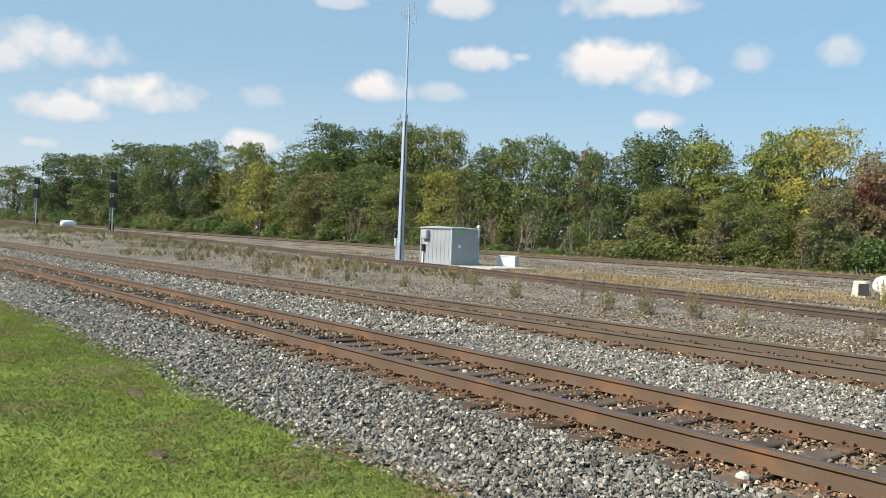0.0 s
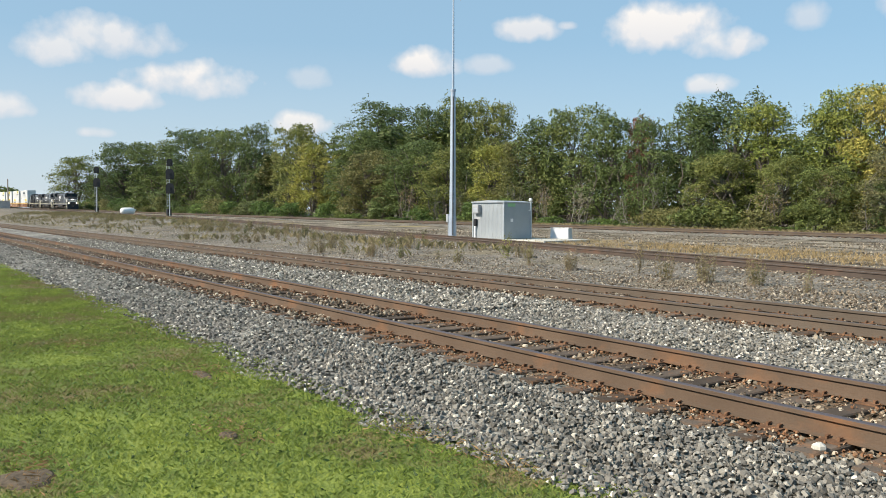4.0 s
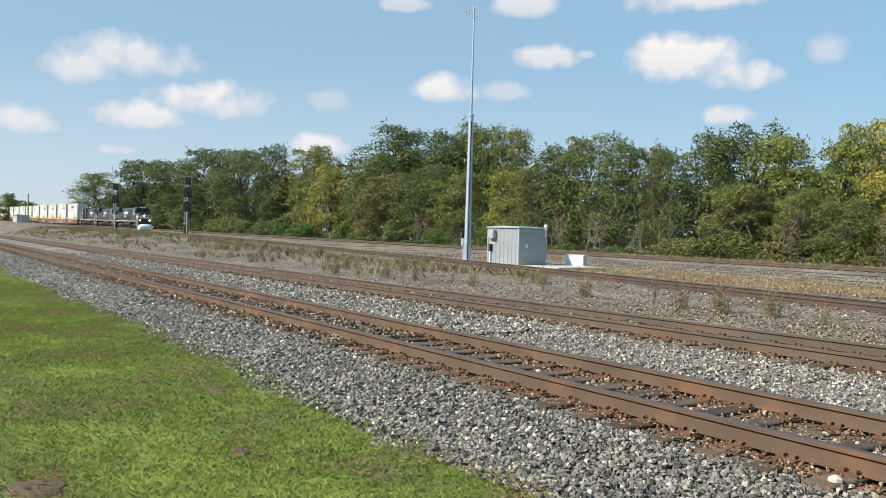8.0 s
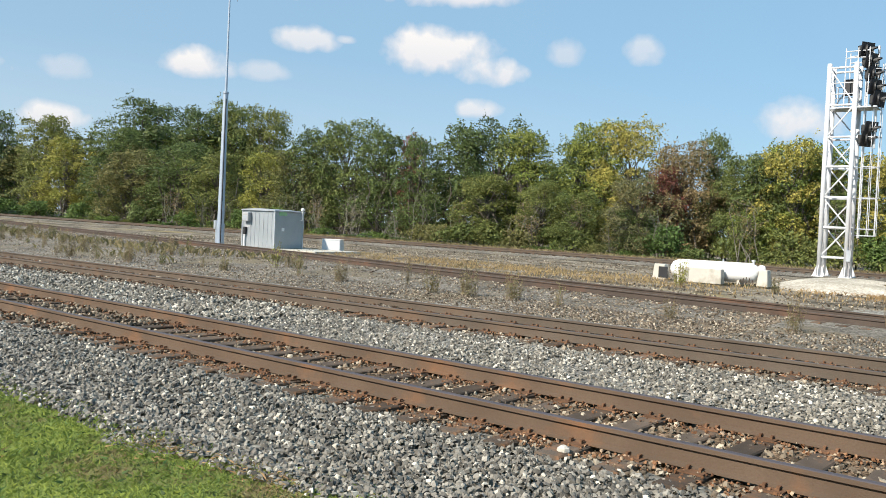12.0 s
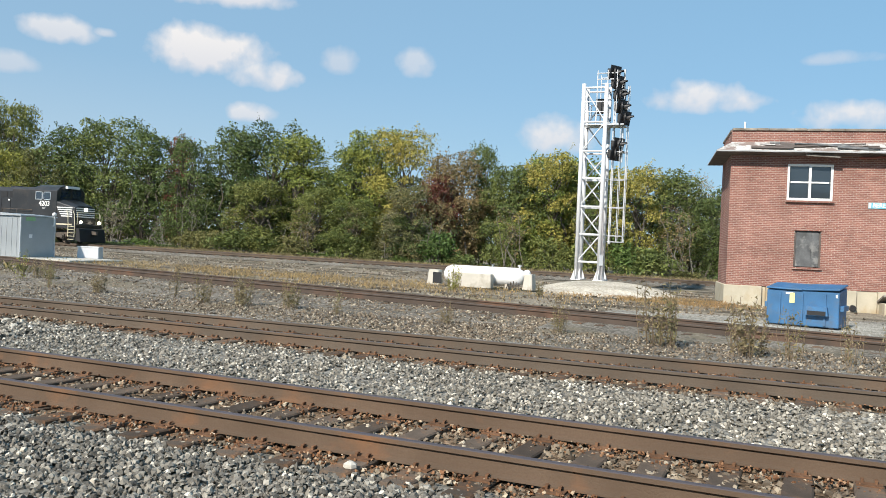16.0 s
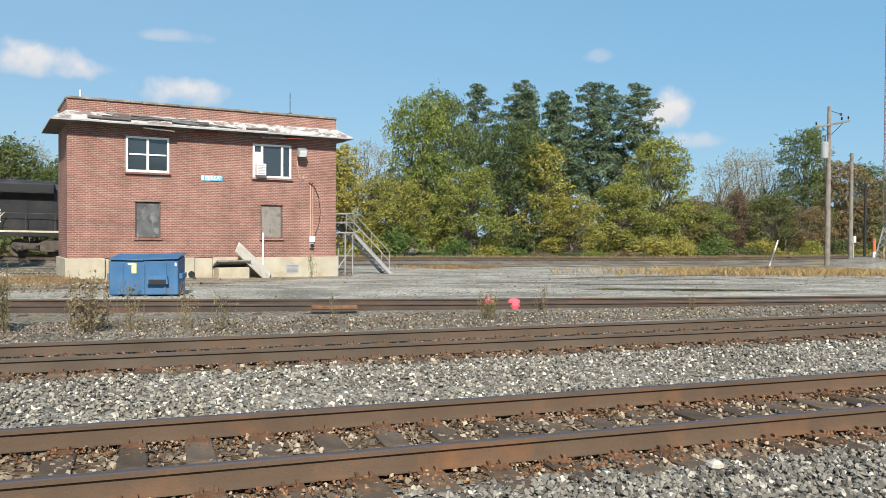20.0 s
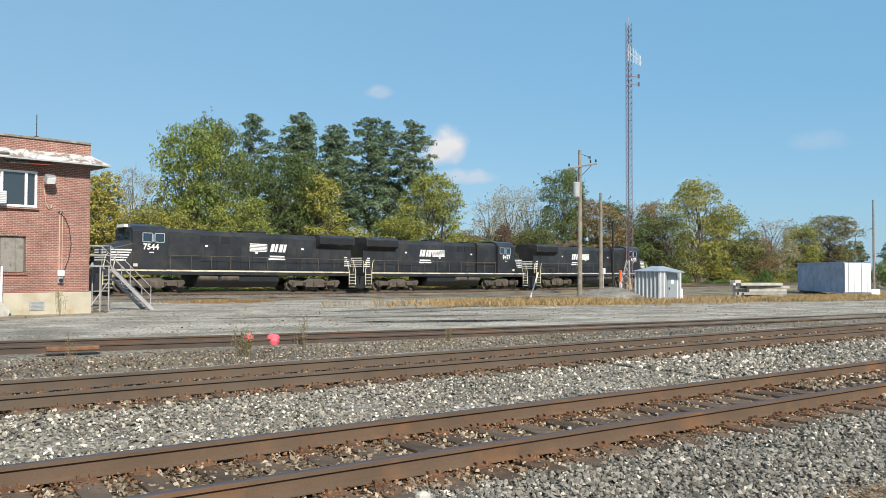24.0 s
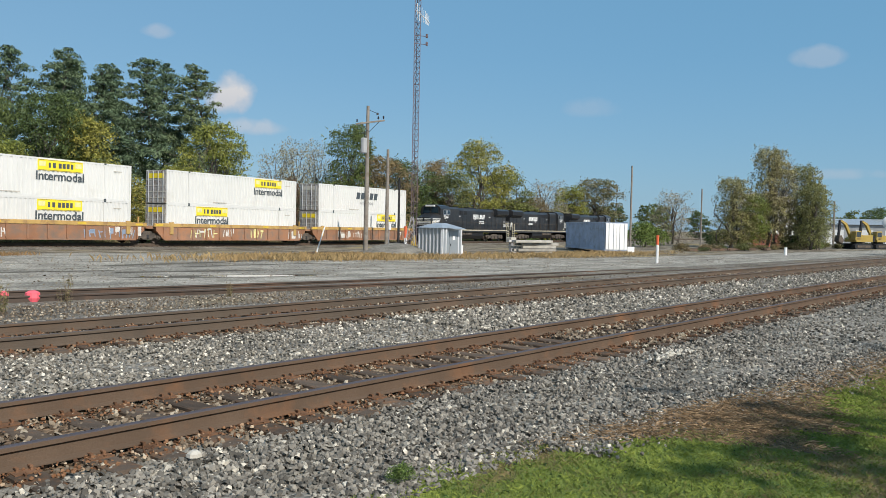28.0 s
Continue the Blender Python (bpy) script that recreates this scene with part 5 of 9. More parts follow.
    part("head_pipe", Build().rod((w + 0.8, -0.1, 5.9), (w + 0.8, -0.1, 10.5), 0.05, n=8), M_STEEL_WHITE, ob)
    part("cable_box", Build().box(w + 0.12, -w - 0.12, 1.0, 0.2, 0.16, 0.5), M_GALV, ob, bevel=0.01)
    part("cable_duct", Build().rod((w + 0.16, -w - 0.1, -0.3), (w + 0.12, -w - 0.12, 3.4), 0.035, n=6), M_TOWER_GREY, ob)


make_signal_tower()


# ---- gas tank and its concrete blocks ----
def make_tank(name, label, at, turn, length, r):
    ob = thing(name, label, "tank", Matrix.Translation(at) @ Matrix.Rotation(turn, 4, "Z"))
    e = length / 2 - r * 0.85
    prof = [(-length / 2, 0.02), (-length / 2 + r * 0.08, r * 0.42), (-length / 2 + r * 0.32, r * 0.77), (-e, r), (e, r), (length / 2 - r * 0.32, r * 0.77), (length / 2 - r * 0.08, r * 0.42), (length / 2, 0.02)]
    part("shell", Build().lathe((0, 0, r + 0.12), prof, 24, "x"), M_WHITE, ob, smooth=True)
    for x in (-length * 0.3, length * 0.3):
        part("saddle", Build().box(x, 0, 0.14, 0.14, r * 1.3, 0.28), M_SLAB, ob)
    part("valve", Build().lathe((length * 0.43, 0, 2 * r + 0.05), [(0, 0.05), (0.14, 0.05), (0.14, 0.09), (0.2, 0.09)], 10), M_STEEL_WHITE, ob)
    part("valve_cap", Build().rod((length * 0.1, 0, 2 * r + 0.1), (length * 0.1, 0, 2 * r + 0.22), 0.04), M_GALV, ob)
    part("end_ball", Build().lathe((length / 2 + 0.08, 0, r + 0.32), [(-0.17, 0.03), (-0.12, 0.13), (0, 0.18), (0.12, 0.13), (0.17, 0.03)], 14, "x"), M_WHITE, ob, smooth=True)
    return ob


tz = ground_z(-13.8, 29)
make_tank("gas_tank", "long white gas tank lying behind concrete blocks", (-13.75, 29.35, tz), radians(1), 3.95, 0.43)


def block(at, size, turn, label="weathered concrete block on the gravel", taper=0.96, mat=M_SLAB):
    ob = thing("concrete_block", label, "block", Matrix.Translation(at) @ Matrix.Rotation(turn, 4, "Z"), group="concrete blocks")
    part("body", Build().box(0, 0, size[2] / 2, *size, taper=taper), mat, ob, bevel=0.025)
    return ob


block((-14.05, 28.6, tz), (1.98, 0.42, 0.66), radians(1), "long concrete block guarding the white tank", 0.985)
cb = block((-16.0, 28.85, tz), (0.62, 0.55, 0.72), radians(3), "hollow concrete block beside the white tank", 0.8)
# no real recess: a black plate gives the shade inside the hollow
part("hollow", Build().box(0.2, -0.262, 0.36, 0.42, 0.03, 0.5), M_BLACK, cb)
block((-11.55, 29.35, tz), (0.5, 0.5, 0.72), radians(-6), "upright tapered concrete block", 0.72)
b = Build()
for i in range(5):
    b.rod((-0.3 + 0.15 * i, 0, 0), (-0.25 + 0.13 * i, 0.1, 0.4 - 0.06 * abs(i - 2)), 0.02, n=5)
pipes = thing("tank_pipework", "small rusty pipes and valves below the tank", "pipework", Matrix.Translation((-12.2, 28.9, tz)))
part("pipes", b, M_RUST_DARK, pipes)

# ---- mast and equipment box ----
def make_monopole():
    x, y = -40.67, 22.45
    ob = thing("radio_mast", "tall grey tapered radio mast with aerials at the top", "mast", Matrix.Translation((x, y, ground_z(x, y))))
    part("lower_pole", Build().lathe((0, 0, 0), [(0, 0.24), (1.3, 0.235), (1.32, 0.2), (8.9, 0.145), (8.95, 0.17), (9.05, 0.17)], 14), M_MAST, ob, smooth=False)
    part("upper_pole", Build().lathe((0, 0, 9.05), [(0, 0.08), (3, 0.065), (6.6, 0.045)], 10), M_MAST, ob)
    part("base_plate", Build().box(0, 0, 0.02, 0.7, 0.7, 0.04), M_GALV, ob)
    part("junction_box", Build().box(-0.3, -0.1, 1.25, 0.2, 0.24, 0.5), M_GALV, ob, bevel=0.02)
    part("cable", Build().rod((0.2, -0.12, 0.2), (0.19, -0.1, 8.6), 0.035, n=6), M_BLACK, ob)
    part("cable", Build().rod((-0.28, -0.12, 0), (-0.28, -0.12, 1.2), 0.04, n=6), M_GALV, ob)
    for z, s in ((15.1, 1), (15.5, -1)):
        a = part("aerial", Build().rod((-0.55 * s, 0, z), (0.9 * s, 0, z), 0.022, n=5), M_MAST, ob)
        for i in range(5):
            xx = (-0.5 + 0.33 * i) * s
            part("element", Build().rod((xx, 0, z - 0.32), (xx, 0, z + 0.32), 0.014, n=5), M_MAST, a)
    part("side_arm", Build().rod((0, 0, 14.55), (0.75, 0.0, 14.5), 0.02, n=5).rod((0.75, 0, 14.2), (0.75, 0, 14.9), 0.02, n=5), M_MAST, ob)


make_monopole()


def make_equipment_box():
    x, y = -40.14, 23.61
    m = Matrix.Translation((x, y, ground_z(x, y))) @ Matrix.Rotation(radians(8.6), 4, "Z")
    ob = thing("equipment_shelter", "silver metal equipment shelter on a concrete slab", "shelter", m)
    w, d, h = 2.55, 2.45, 2.2
    part("body", Build().span(0, w, 0, d, 0.04, h), M_ALU, ob, bevel=0.02)
    for i in range(7):
        part("seam", Build().box(0.35 + i * 0.33, -0.008, h / 2, 0.02, 0.02, h - 0.2), M_GALV, ob)
    for xx, yy in ((0, 0), (w, 0), (w, d)):
        part("corner_post", Build().box(xx, yy, h / 2, 0.07, 0.07, h), M_GALV, ob)
    part("roof", Build().prism([(-0.08, h), (w + 0.08, h), (w + 0.08, h + 0.06), (w / 2, h + 0.14), (-0.08, h + 0.06)], "y", -0.1, d + 0.08), M_GALV, ob)
    cool = part("cooling_unit", Build().span(0.22, 0.7, -0.28, 0, 1.55, 2.08), M_GREYWALL, ob, "grey cooling unit", bevel=0.02)
    part("grille", Build().span(0.28, 0.64, -0.29, -0.28, 1.62, 1.9), M_GALV, cool)
    part("louvre_panel", Build().span(0.22, 0.66, -0.02, 0, 1.2, 1.46), M_GREYWALL, ob)
    part("meter", Build().span(0.2, 0.38, -0.16, 0, 0.78, 1.22), M_BLACK, ob, "dark electricity meter", bevel=0.02)
    part("conduit", Build().rod((0.27, -0.08, 0), (0.27, -0.08, 0.8), 0.05, n=8), M_WHITE, ob)
    part("name_plate", Build().span(w, w + 0.012, 0.35, 1.0, h - 0.24, h - 0.04), M_SPRAY_GREEN, ob, "small dark green plate")
    part("notice", Build().span(w, w + 0.012, 0.6, 0.82, 1.05, 1.25), M_WHITE, ob)
    vent = part("vent_pipe", Build().rod((w + 0.12, d - 0.2, 1.75), (w + 0.12, d - 0.2, 2.3), 0.03, n=6).rod((w, d - 0.2, 1.75), (w + 0.12, d - 0.2, 1.75), 0.03, n=6), M_WHITE, ob)
    part("globe", Build().lathe((w + 0.12, d - 0.2, 2.38), [(-0.11, 0.02), (-0.07, 0.09), (0, 0.12), (0.07, 0.09), (0.11, 0.02)], 10), M_WHITE, vent, smooth=True)
    slab = Build().span(-0.9, w + 3.6, -0.6, d + 1.2, -0.12, 0.035)
    ob2 = new("concrete_slab", slab.mesh("concrete_slab", M_SLAB, bevel=0.02))
    ob2.matrix_basis = m
    tagged(ob2, "pale concrete slab under the equipment shelter", "slab", kind="structure")


make_equipment_box()
wb = thing("utility_vault", "low white concrete utility vault beside the shelter", "vault", Matrix.Translation((-37.2, 28.2, ground_z(-37, 28))) @ Matrix.Rotation(radians(30), 4, "Z"))
part("body", Build().box(0, 0, 0.34, 1.2, 0.8, 0.68, taper=0.95), M_STEEL_WHITE, wb, bevel=0.04)
part("lid", Build().box(0, 0, 0.7, 1.18, 0.78, 0.05), M_WHITE, wb)

# ---- east side of the yard ----
def on_ground(x, y, turn=0.0):
    return Matrix.Translation((x, y, ground_z(x, y))) @ Matrix.Rotation(turn, 4, "Z")


def make_utility_pole():
    ob = thing("utility_pole", "weathered wooden utility pole with a crossarm and transformer", "utility pole", on_ground(42.75, 36.98, radians(-30)))
    part("pole", Build().lathe((0, 0, -0.3), [(0, 0.19), (5, 0.165), (11.4, 0.115)], 12), M_WOOD, ob)
    part("crossarm", Build().box(0.15, -0.16, 9.9, 2.2, 0.1, 0.12, ry=-0.18), M_WOOD, ob, bevel=0.01)
    part("brace", Build().rod((0.1, -0.14, 9.2), (0.8, -0.16, 9.95), 0.02, n=5).rod((0.05, -0.14, 9.2), (-0.5, -0.16, 9.75), 0.02, n=5), M_BLACK, ob)
    for x, z in ((-0.85, 9.85), (0.75, 10.15), (1.15, 10.2)):
        part("insulator", Build().lathe((x, -0.16, z), [(0, 0.03), (0.06, 0.07), (0.1, 0.04), (0.16, 0.07), (0.22, 0.03)], 8), M_BLACK, ob)
    can = part("transformer", Build().lathe((-0.32, -0.22, 7.6), [(0, 0.2), (0.05, 0.24), (1.05, 0.24), (1.12, 0.15)], 14), M_GREYWALL, ob, "pale grey transformer can")
    part("bushing", Build().rod((-0.3, -0.22, 8.7), (-0.3, -0.22, 9.1), 0.035, n=6), M_BLACK, can)
    part("fuse_arm", Build().rod((-0.05, -0.1, 9.3), (-0.5, -0.25, 9.0), 0.025, n=5).rod((0.1, 0, 10.8), (0.75, -0.1, 10.55), 0.02, n=5).box(0.7, -0.1, 10.55, 0.14, 0.1, 0.16), M_BLACK, ob)


make_utility_pole()
for x, y, h, r, mt, label in ((56.6, 48.25, 9.6, 0.19, M_WOOD, "bare grey wooden pole"), (63.0, 52.7, 7.4, 0.14, M_BLACK, "dark thin steel pole"), (100.6, 45.2, 11.0, 0.15, M_WOOD, "tall bare wooden pole by the blue container"), (115.8, 41.7, 8.6, 0.13, M_WOOD, "distant bare wooden pole"), (165.0, 36.3, 8.5, 0.2, M_WOOD, "distant bare wooden pole"), (-328.0, 30.3, 10.6, 0.25, M_WOOD, "distant dark wooden pole")):
    ob = thing("pole", label, "pole", on_ground(x, y), group="bare poles")
    part("shaft", Build().lathe((0, 0, -0.3), [(0, r), (h * 0.5, r * 0.9), (h + 0.3, r * 0.7)], 10), mt, ob)
    if mt is M_WOOD and h > 9 and x < 60:
        part("service_box", Build().box(0.2, -0.2, 2.2, 0.24, 0.2, 0.55), M_WHITE, ob, bevel=0.02)
        part("conduit", Build().rod((0.12, -0.2, 0), (0.12, -0.2, 2.4), 0.04, n=6), M_GALV, ob)


def make_lattice_mast():
    ob = thing("lattice_radio_mast", "slender dark grey lattice radio mast with aerials", "mast", on_ground(49.0, 37.9, radians(20)))
    h, r = 21.8, 0.27
    legs = [(r * math.cos(a), r * math.sin(a)) for a in (0.5, 2.6, 4.7)]
    for x, y in legs:
        part("leg", Build().rod((x, y, 0), (x, y, h), 0.028, n=6), M_RED_STEEL, ob)
    n = 48
    for i in range(n):
        b = Build()
        z0, z1 = 0.3 + (h - 0.4) * i / n, 0.3 + (h - 0.4) * (i + 1) / n
        for k in range(3):
            a, c = legs[k], legs[(k + 1) % 3]
            b.rod((*a, z0), (*c, z1), 0.017, n=4).rod((*c, z0), (*a, z0), 0.015, n=4)
        part("bracing", b, M_RED_STEEL, ob)
    a = part("aerial_boom", Build().rod((-0.95, -0.3, 19.3), (1.75, -0.35, 19.0), 0.035, n=5), M_WHITE, ob, "white aerial boom")
    for i, x in enumerate((-0.9, -0.4, 0.1, 0.5, 0.85, 1.1, 1.35, 1.6)):
        part("element", Build().rod((x, -0.33, 18.6 + 0.02 * i), (x, -0.33, 19.9 - 0.05 * i), 0.018, n=5), M_WHITE, a)
    for z in (17.4, 16.75):
        part("side_arm", Build().rod((-0.85, -0.2, z), (1.6, -0.2, z + 0.45), 0.03, n=5).box(1.6, -0.2, z + 0.5, 0.16, 0.14, 0.3), M_RED_STEEL, ob, "dark side arm")
    part("whip", Build().rod((0, 0, h), (0, 0, h + 0.5), 0.03, n=5), M_TOWER_GREY, ob)
    base = part("base_frame", Build().rod((-0.9, -0.5, 0), (-0.25, -0.1, 3.1), 0.04, n=6).rod((-0.9, 0.6, 0), (-0.25, 0.1, 3.1), 0.04, n=6), M_TOWER_GREY, ob, "grey lattice base frame")
    for i in range(6):
        k, q = i / 6, (i + 1) / 6
        part("bracing", Build().rod((-0.9 + 0.65 * k, -0.5 + 0.4 * k, 3.1 * k), (-0.9 + 0.65 * q, 0.6 - 0.5 * q, 3.1 * q), 0.022, n=4).rod((-0.9 + 0.65 * k, 0.6 - 0.5 * k, 3.1 * k), (-0.9 + 0.65 * q, -0.5 + 0.4 * q, 3.1 * q), 0.022, n=4), M_TOWER_GREY, base)


make_lattice_mast()


def make_shed():
    ob = thing("metal_shed", "small silver ribbed metal shed with a shallow roof", "shed", on_ground(46.9, 33.1))
    a, h = 2.37, 2.25
    part("body", Build().span(0, a, 0, a, 0, h), M_ALU, ob)
    for i in range(7):
        part("batten", Build().box(-0.015, 0.08 + (a - 0.16) * i / 6, h / 2, 0.04, 0.1, h), M_STEEL_WHITE, ob)
    for i in (0, 1, 5, 6):
        part("batten", Build().box(0.08 + (a - 0.16) * i / 6, -0.015, h / 2, 0.1, 0.04, h), M_STEEL_WHITE, ob)
    door = part("door", Build().span(0.85, 1.75, -0.04, 0, 0.08, 2.0), M_ALU, ob, "flat silver door", bevel=0.01)
    part("door_handle", Build().box(0.95, -0.07, 1.0, 0.05, 0.06, 0.16), M_BLACK, door)
    part("notice", Build().span(1.2, 1.45, -0.055, -0.042, 1.35, 1.65), M_WHITE, door)
    part("canopy", Build().box(1.3, -0.35, h - 0.02, 1.3, 0.75, 0.05, rx=0.12), M_GALV, ob)
    b = Build()
    b.loft([[(-0.15, -0.15, h), (a + 0.15, -0.15, h), (a + 0.15, a + 0.15, h), (-0.15, a + 0.15, h)], [(a / 2 - 0.3, a / 2 - 0.3, h + 0.38), (a / 2 + 0.3, a / 2 - 0.3, h + 0.38), (a / 2 + 0.3, a / 2 + 0.3, h + 0.38), (a / 2 - 0.3, a / 2 + 0.3, h + 0.38)]])
    part("roof", b, M_GALV, ob)
    bx = thing("white_cabinet", "small white cabinet beside the metal shed", "cabinet", on_ground(49.75, 33.6))
    part("body", Build().span(-0.15, 0.15, -0.15, 0.15, 0, 0.95), M_WHITE, bx, bevel=0.02)


make_shed()


def heap(name, label, x, y, rx, ry, h, mat, category="heap"):
    b, rings = Build(), []
    for i in range(7):
        r = 1 - i / 6
        rings.append([(x + rx * r * math.cos(a) * (1 + 0.12 * noise.noise((3 * math.cos(a), 3 * math.sin(a), i * 0.3))), y + ry * r * math.sin(a), ground_z(x, y) - 0.06 + h * (1 - r**1.6) * (1 + 0.1 * noise.noise((a * 2, i, 3)))) for a in np.linspace(0, 2 * math.pi, 26, endpoint=False)])
    b.loft(rings)
    return tagged(new(name, b.mesh(name, mat, smooth=True)), label, category)


heap("gravel_heap", "low heap of blue-grey gravel beside the poles", 45.6, 36.6, 4.4, 3.0, 1.1, M_BED)


def corrugated(b, x0, x1, y, z0, z1, out, pitch=0.26, deep=0.035, m=0):
    """A ribbed sheet from x0 to x1."""
    n = max(1, int((x1 - x0) / pitch))
    w = (x1 - x0) / n
    xs = []
    for i in range(n):
        xs += [(x0 + w * i, 0), (x0 + w * (i + 0.36), 0), (x0 + w * (i + 0.5), deep), (x0 + w * (i + 0.86), deep)]
    xs.append((x1, 0))
    b.loft([[(x, y - out * d, z) for x, d in xs] for z in (z0, z1)], m, closed=False, cap=False)


def make_blue_container():
    turn = math.atan2(0.775, 0.633)
    ob = thing("storage_container", "faded blue storage container with white doors", "container", on_ground(75.2, 35.0, turn))
    L, w, h = 12.19, 2.44, 3.1
    b = Build()
    corrugated(b, 0.1, L - 0.1, 0.0, 0.35, h, 1)
    corrugated(b, 0.1, L - 0.1, -w, 0.35, h, -1)
    b.span(0.03, L, -w + 0.04, -0.04, 0.22, h)
    part("body", b, M_BLUEBOX, ob)
    for y in (0.0, -w):
        part("rail", Build().box(L / 2, y, h, L, 0.1, 0.12).box(L / 2, y, 0.28, L, 0.1, 0.14), M_BLUEBOX, ob)
    for y in (-w / 4 - 0.02, -3 * w / 4 + 0.02):
        d = part("door", Build().box(-0.02, y, h / 2 + 0.12, 0.06, w / 2 - 0.06, h - 0.4), M_WHITE, ob, "white container door", bevel=0.01)
        for k in (-0.25, 0.25):
            part("lock_bar", Build().rod((-0.08, y + k, 0.3), (-0.08, y + k, h), 0.025, n=6), M_GALV, d)
    for x in (0.3, L - 0.5):
        part("support_block", Build().box(x, -w / 2, 0.11, 0.4, w, 0.24), M_SLAB, ob)
    part("roof_vent", Build().box(3.2, -0.6, h + 0.12, 0.7, 0.5, 0.24), M_BLACK, ob)
    part("debris_sheet", Build().box(-0.5, -2.6, 0.3, 0.06, 1.0, 0.7, rz=0.4), M_WHITE, ob)


make_blue_container()


def make_timber():
    rnd = random.Random(3)
    for i in range(15):
        L = rnd.uniform(3.0, 4.4)
        x, y = 61.5 + rnd.uniform(-0.5, 0.8), 34.4 + (i % 3) * 0.5
        ob = thing("timber_beam", "weathered grey timber beam in a stack", "timber", Matrix.Translation((x, y, ground_z(x, y) + 0.14 + 0.26 * (i // 3))) @ Matrix.Rotation(radians(-18) + rnd.gauss(0, 0.05), 4, "Z"), group="stacked timber beams")
        part("beam", Build().box(0, 0, 0, L, 0.32, 0.22), M_WHITE_WORN if i > 12 else M_LUMBER, ob, bevel=0.015)
    st = thing("relay_case", "small grey relay case on a post", "cabinet", on_ground(67.0, 41.0))
    part("case", Build().box(0, 0, 1.15, 0.9, 0.6, 0.5), M_SLAB, st, bevel=0.02)
    part("post", Build().box(0, 0, 0.45, 0.35, 0.3, 0.9), M_TOWER_GREY, st)
    for i in range(5):
        x, y = 96 + i * 4.6, 33.5 - i * 0.5
        ob = thing("old_rail_bundle", "dark old rails and ties lying in the weeds", "scrap", Matrix.Translation((x, y, ground_z(x, y))) @ Matrix.Rotation(radians(-8 + 5 * i), 4, "Z"), group="scrap rails")
        for k in range(3):
            part("rail_piece", Build().box(0, 0.3 * k, 0.12 + 0.1 * (k % 2), 5.0, 0.16, 0.2), M_TIE, ob)


make_timber()


def marker_post(x, y, h, tip, r=0.07, label="white marker post with an orange top"):
    ob = thing("marker_post", label, "marker post", on_ground(x, y), group="marker posts")
    part("shaft", Build().rod((0, 0, -0.1), (0, 0, h * (1 - tip)), r, n=8), M_WHITE, ob)
    if tip:
        part("top_band", Build().rod((0, 0, h * (1 - tip)), (0, 0, h), r, n=8), M_REDWHITE, ob)
    return ob


marker_post(55.71, 20.02, 2.05, 0.34, 0.1)
marker_post(91.1, 22.0, 0.85, 0.0, 0.17, "short white marker post")
marker_post(58.9, 47.9, 2.3, 0.5, 0.13, "white and red striped guard post")
leaning = thing("leaning_stake", "thin white stake leaning in the dry grass", "stake", on_ground(43.9, 43.8))
part("stake", Build().rod((0, 0, -0.1), (0.65, -0.25, 2.1), 0.055, n=6), M_WHITE, leaning)
aframe = thing("folding_barrier", "yellow folding A-shaped barrier by the poles", "barrier", on_ground(60.9, 48.6))
for s in (-1, 1):
    part("leg", Build().rod((0.45 * s, 0, 0), (0.08 * s, 0, 1.45), 0.07, n=6), M_YELLOW, aframe)
    part("leg", Build().rod((0.25 * s, 0.3, 0), (0.05 * s, 0.05, 1.3), 0.06, n=6), M_YELLOW, aframe)
part("crossbar", Build().box(0, 0, 0.45, 0.8, 0.05, 0.14), M_YELLOW, aframe)
grade = thing("edge_timber", "low dark timber edging in the dry grass", "timber", on_ground(41.2, 38.6, radians(-28)))
part("beam", Build().box(0, 0, 0.14, 5.2, 0.25, 0.28), M_TIE, grade, bevel=0.02)



def flat_patch(name, label, category, mat, x, y, rx, ry, turn, seed, lift):
    """An irregular flat patch lying on the gravel apron."""
    rim, c, q = [], math.cos(turn), math.sin(turn)
    for a in np.linspace(0, 2 * math.pi, 64, endpoint=False):
        k = 1 + 0.35 * noise.noise((1.5 * math.cos(a), 1.5 * math.sin(a), seed)) + 0.22 * noise.noise((5 * math.cos(a), 5 * math.sin(a), seed))
        u, v = rx * k * math.cos(a), ry * k * math.sin(a)
        px, py = x + u * c - v * q, y + u * q + v * c
        rim.append((px, py, ground_z(px, py) + lift))
    b = Build()
    b.face(rim)
    return tagged(new(name, b.mesh(name, mat)), label, category)


for k, (x, y, rx, ry, turn) in enumerate(((23.5, 30.6, 4.6, 0.5, 0.2), (31.0, 32.4, 4.6, 0.7, 0.18), (25.5, 28.2, 5.0, 0.35, 0.1), (20.0, 24.3, 4.0, 0.5, -0.1), (14.0, 26.0, 3.6, 0.35, 0.05), (20.0, 20.75, 4.4, 0.75, -0.2))):
    flat_patch("damp_streak", "dark damp streak on the pale gravel", "mud", M_MUD, x, y, rx, ry, turn, k + 0.5, 0.024)
for k, (x, y, rx, ry, turn) in enumerate(((20.1, 20.6, 1.9, 0.6, -0.25), (16.7, 21.6, 0.55, 0.5, -0.2), (22.6, 19.95, 0.7, 0.3, -0.2))):
    flat_patch("puddle", "shallow puddle of rain water on the gravel", "puddle", M_WATER, x, y, rx, ry, turn, k + 9.5, 0.03)

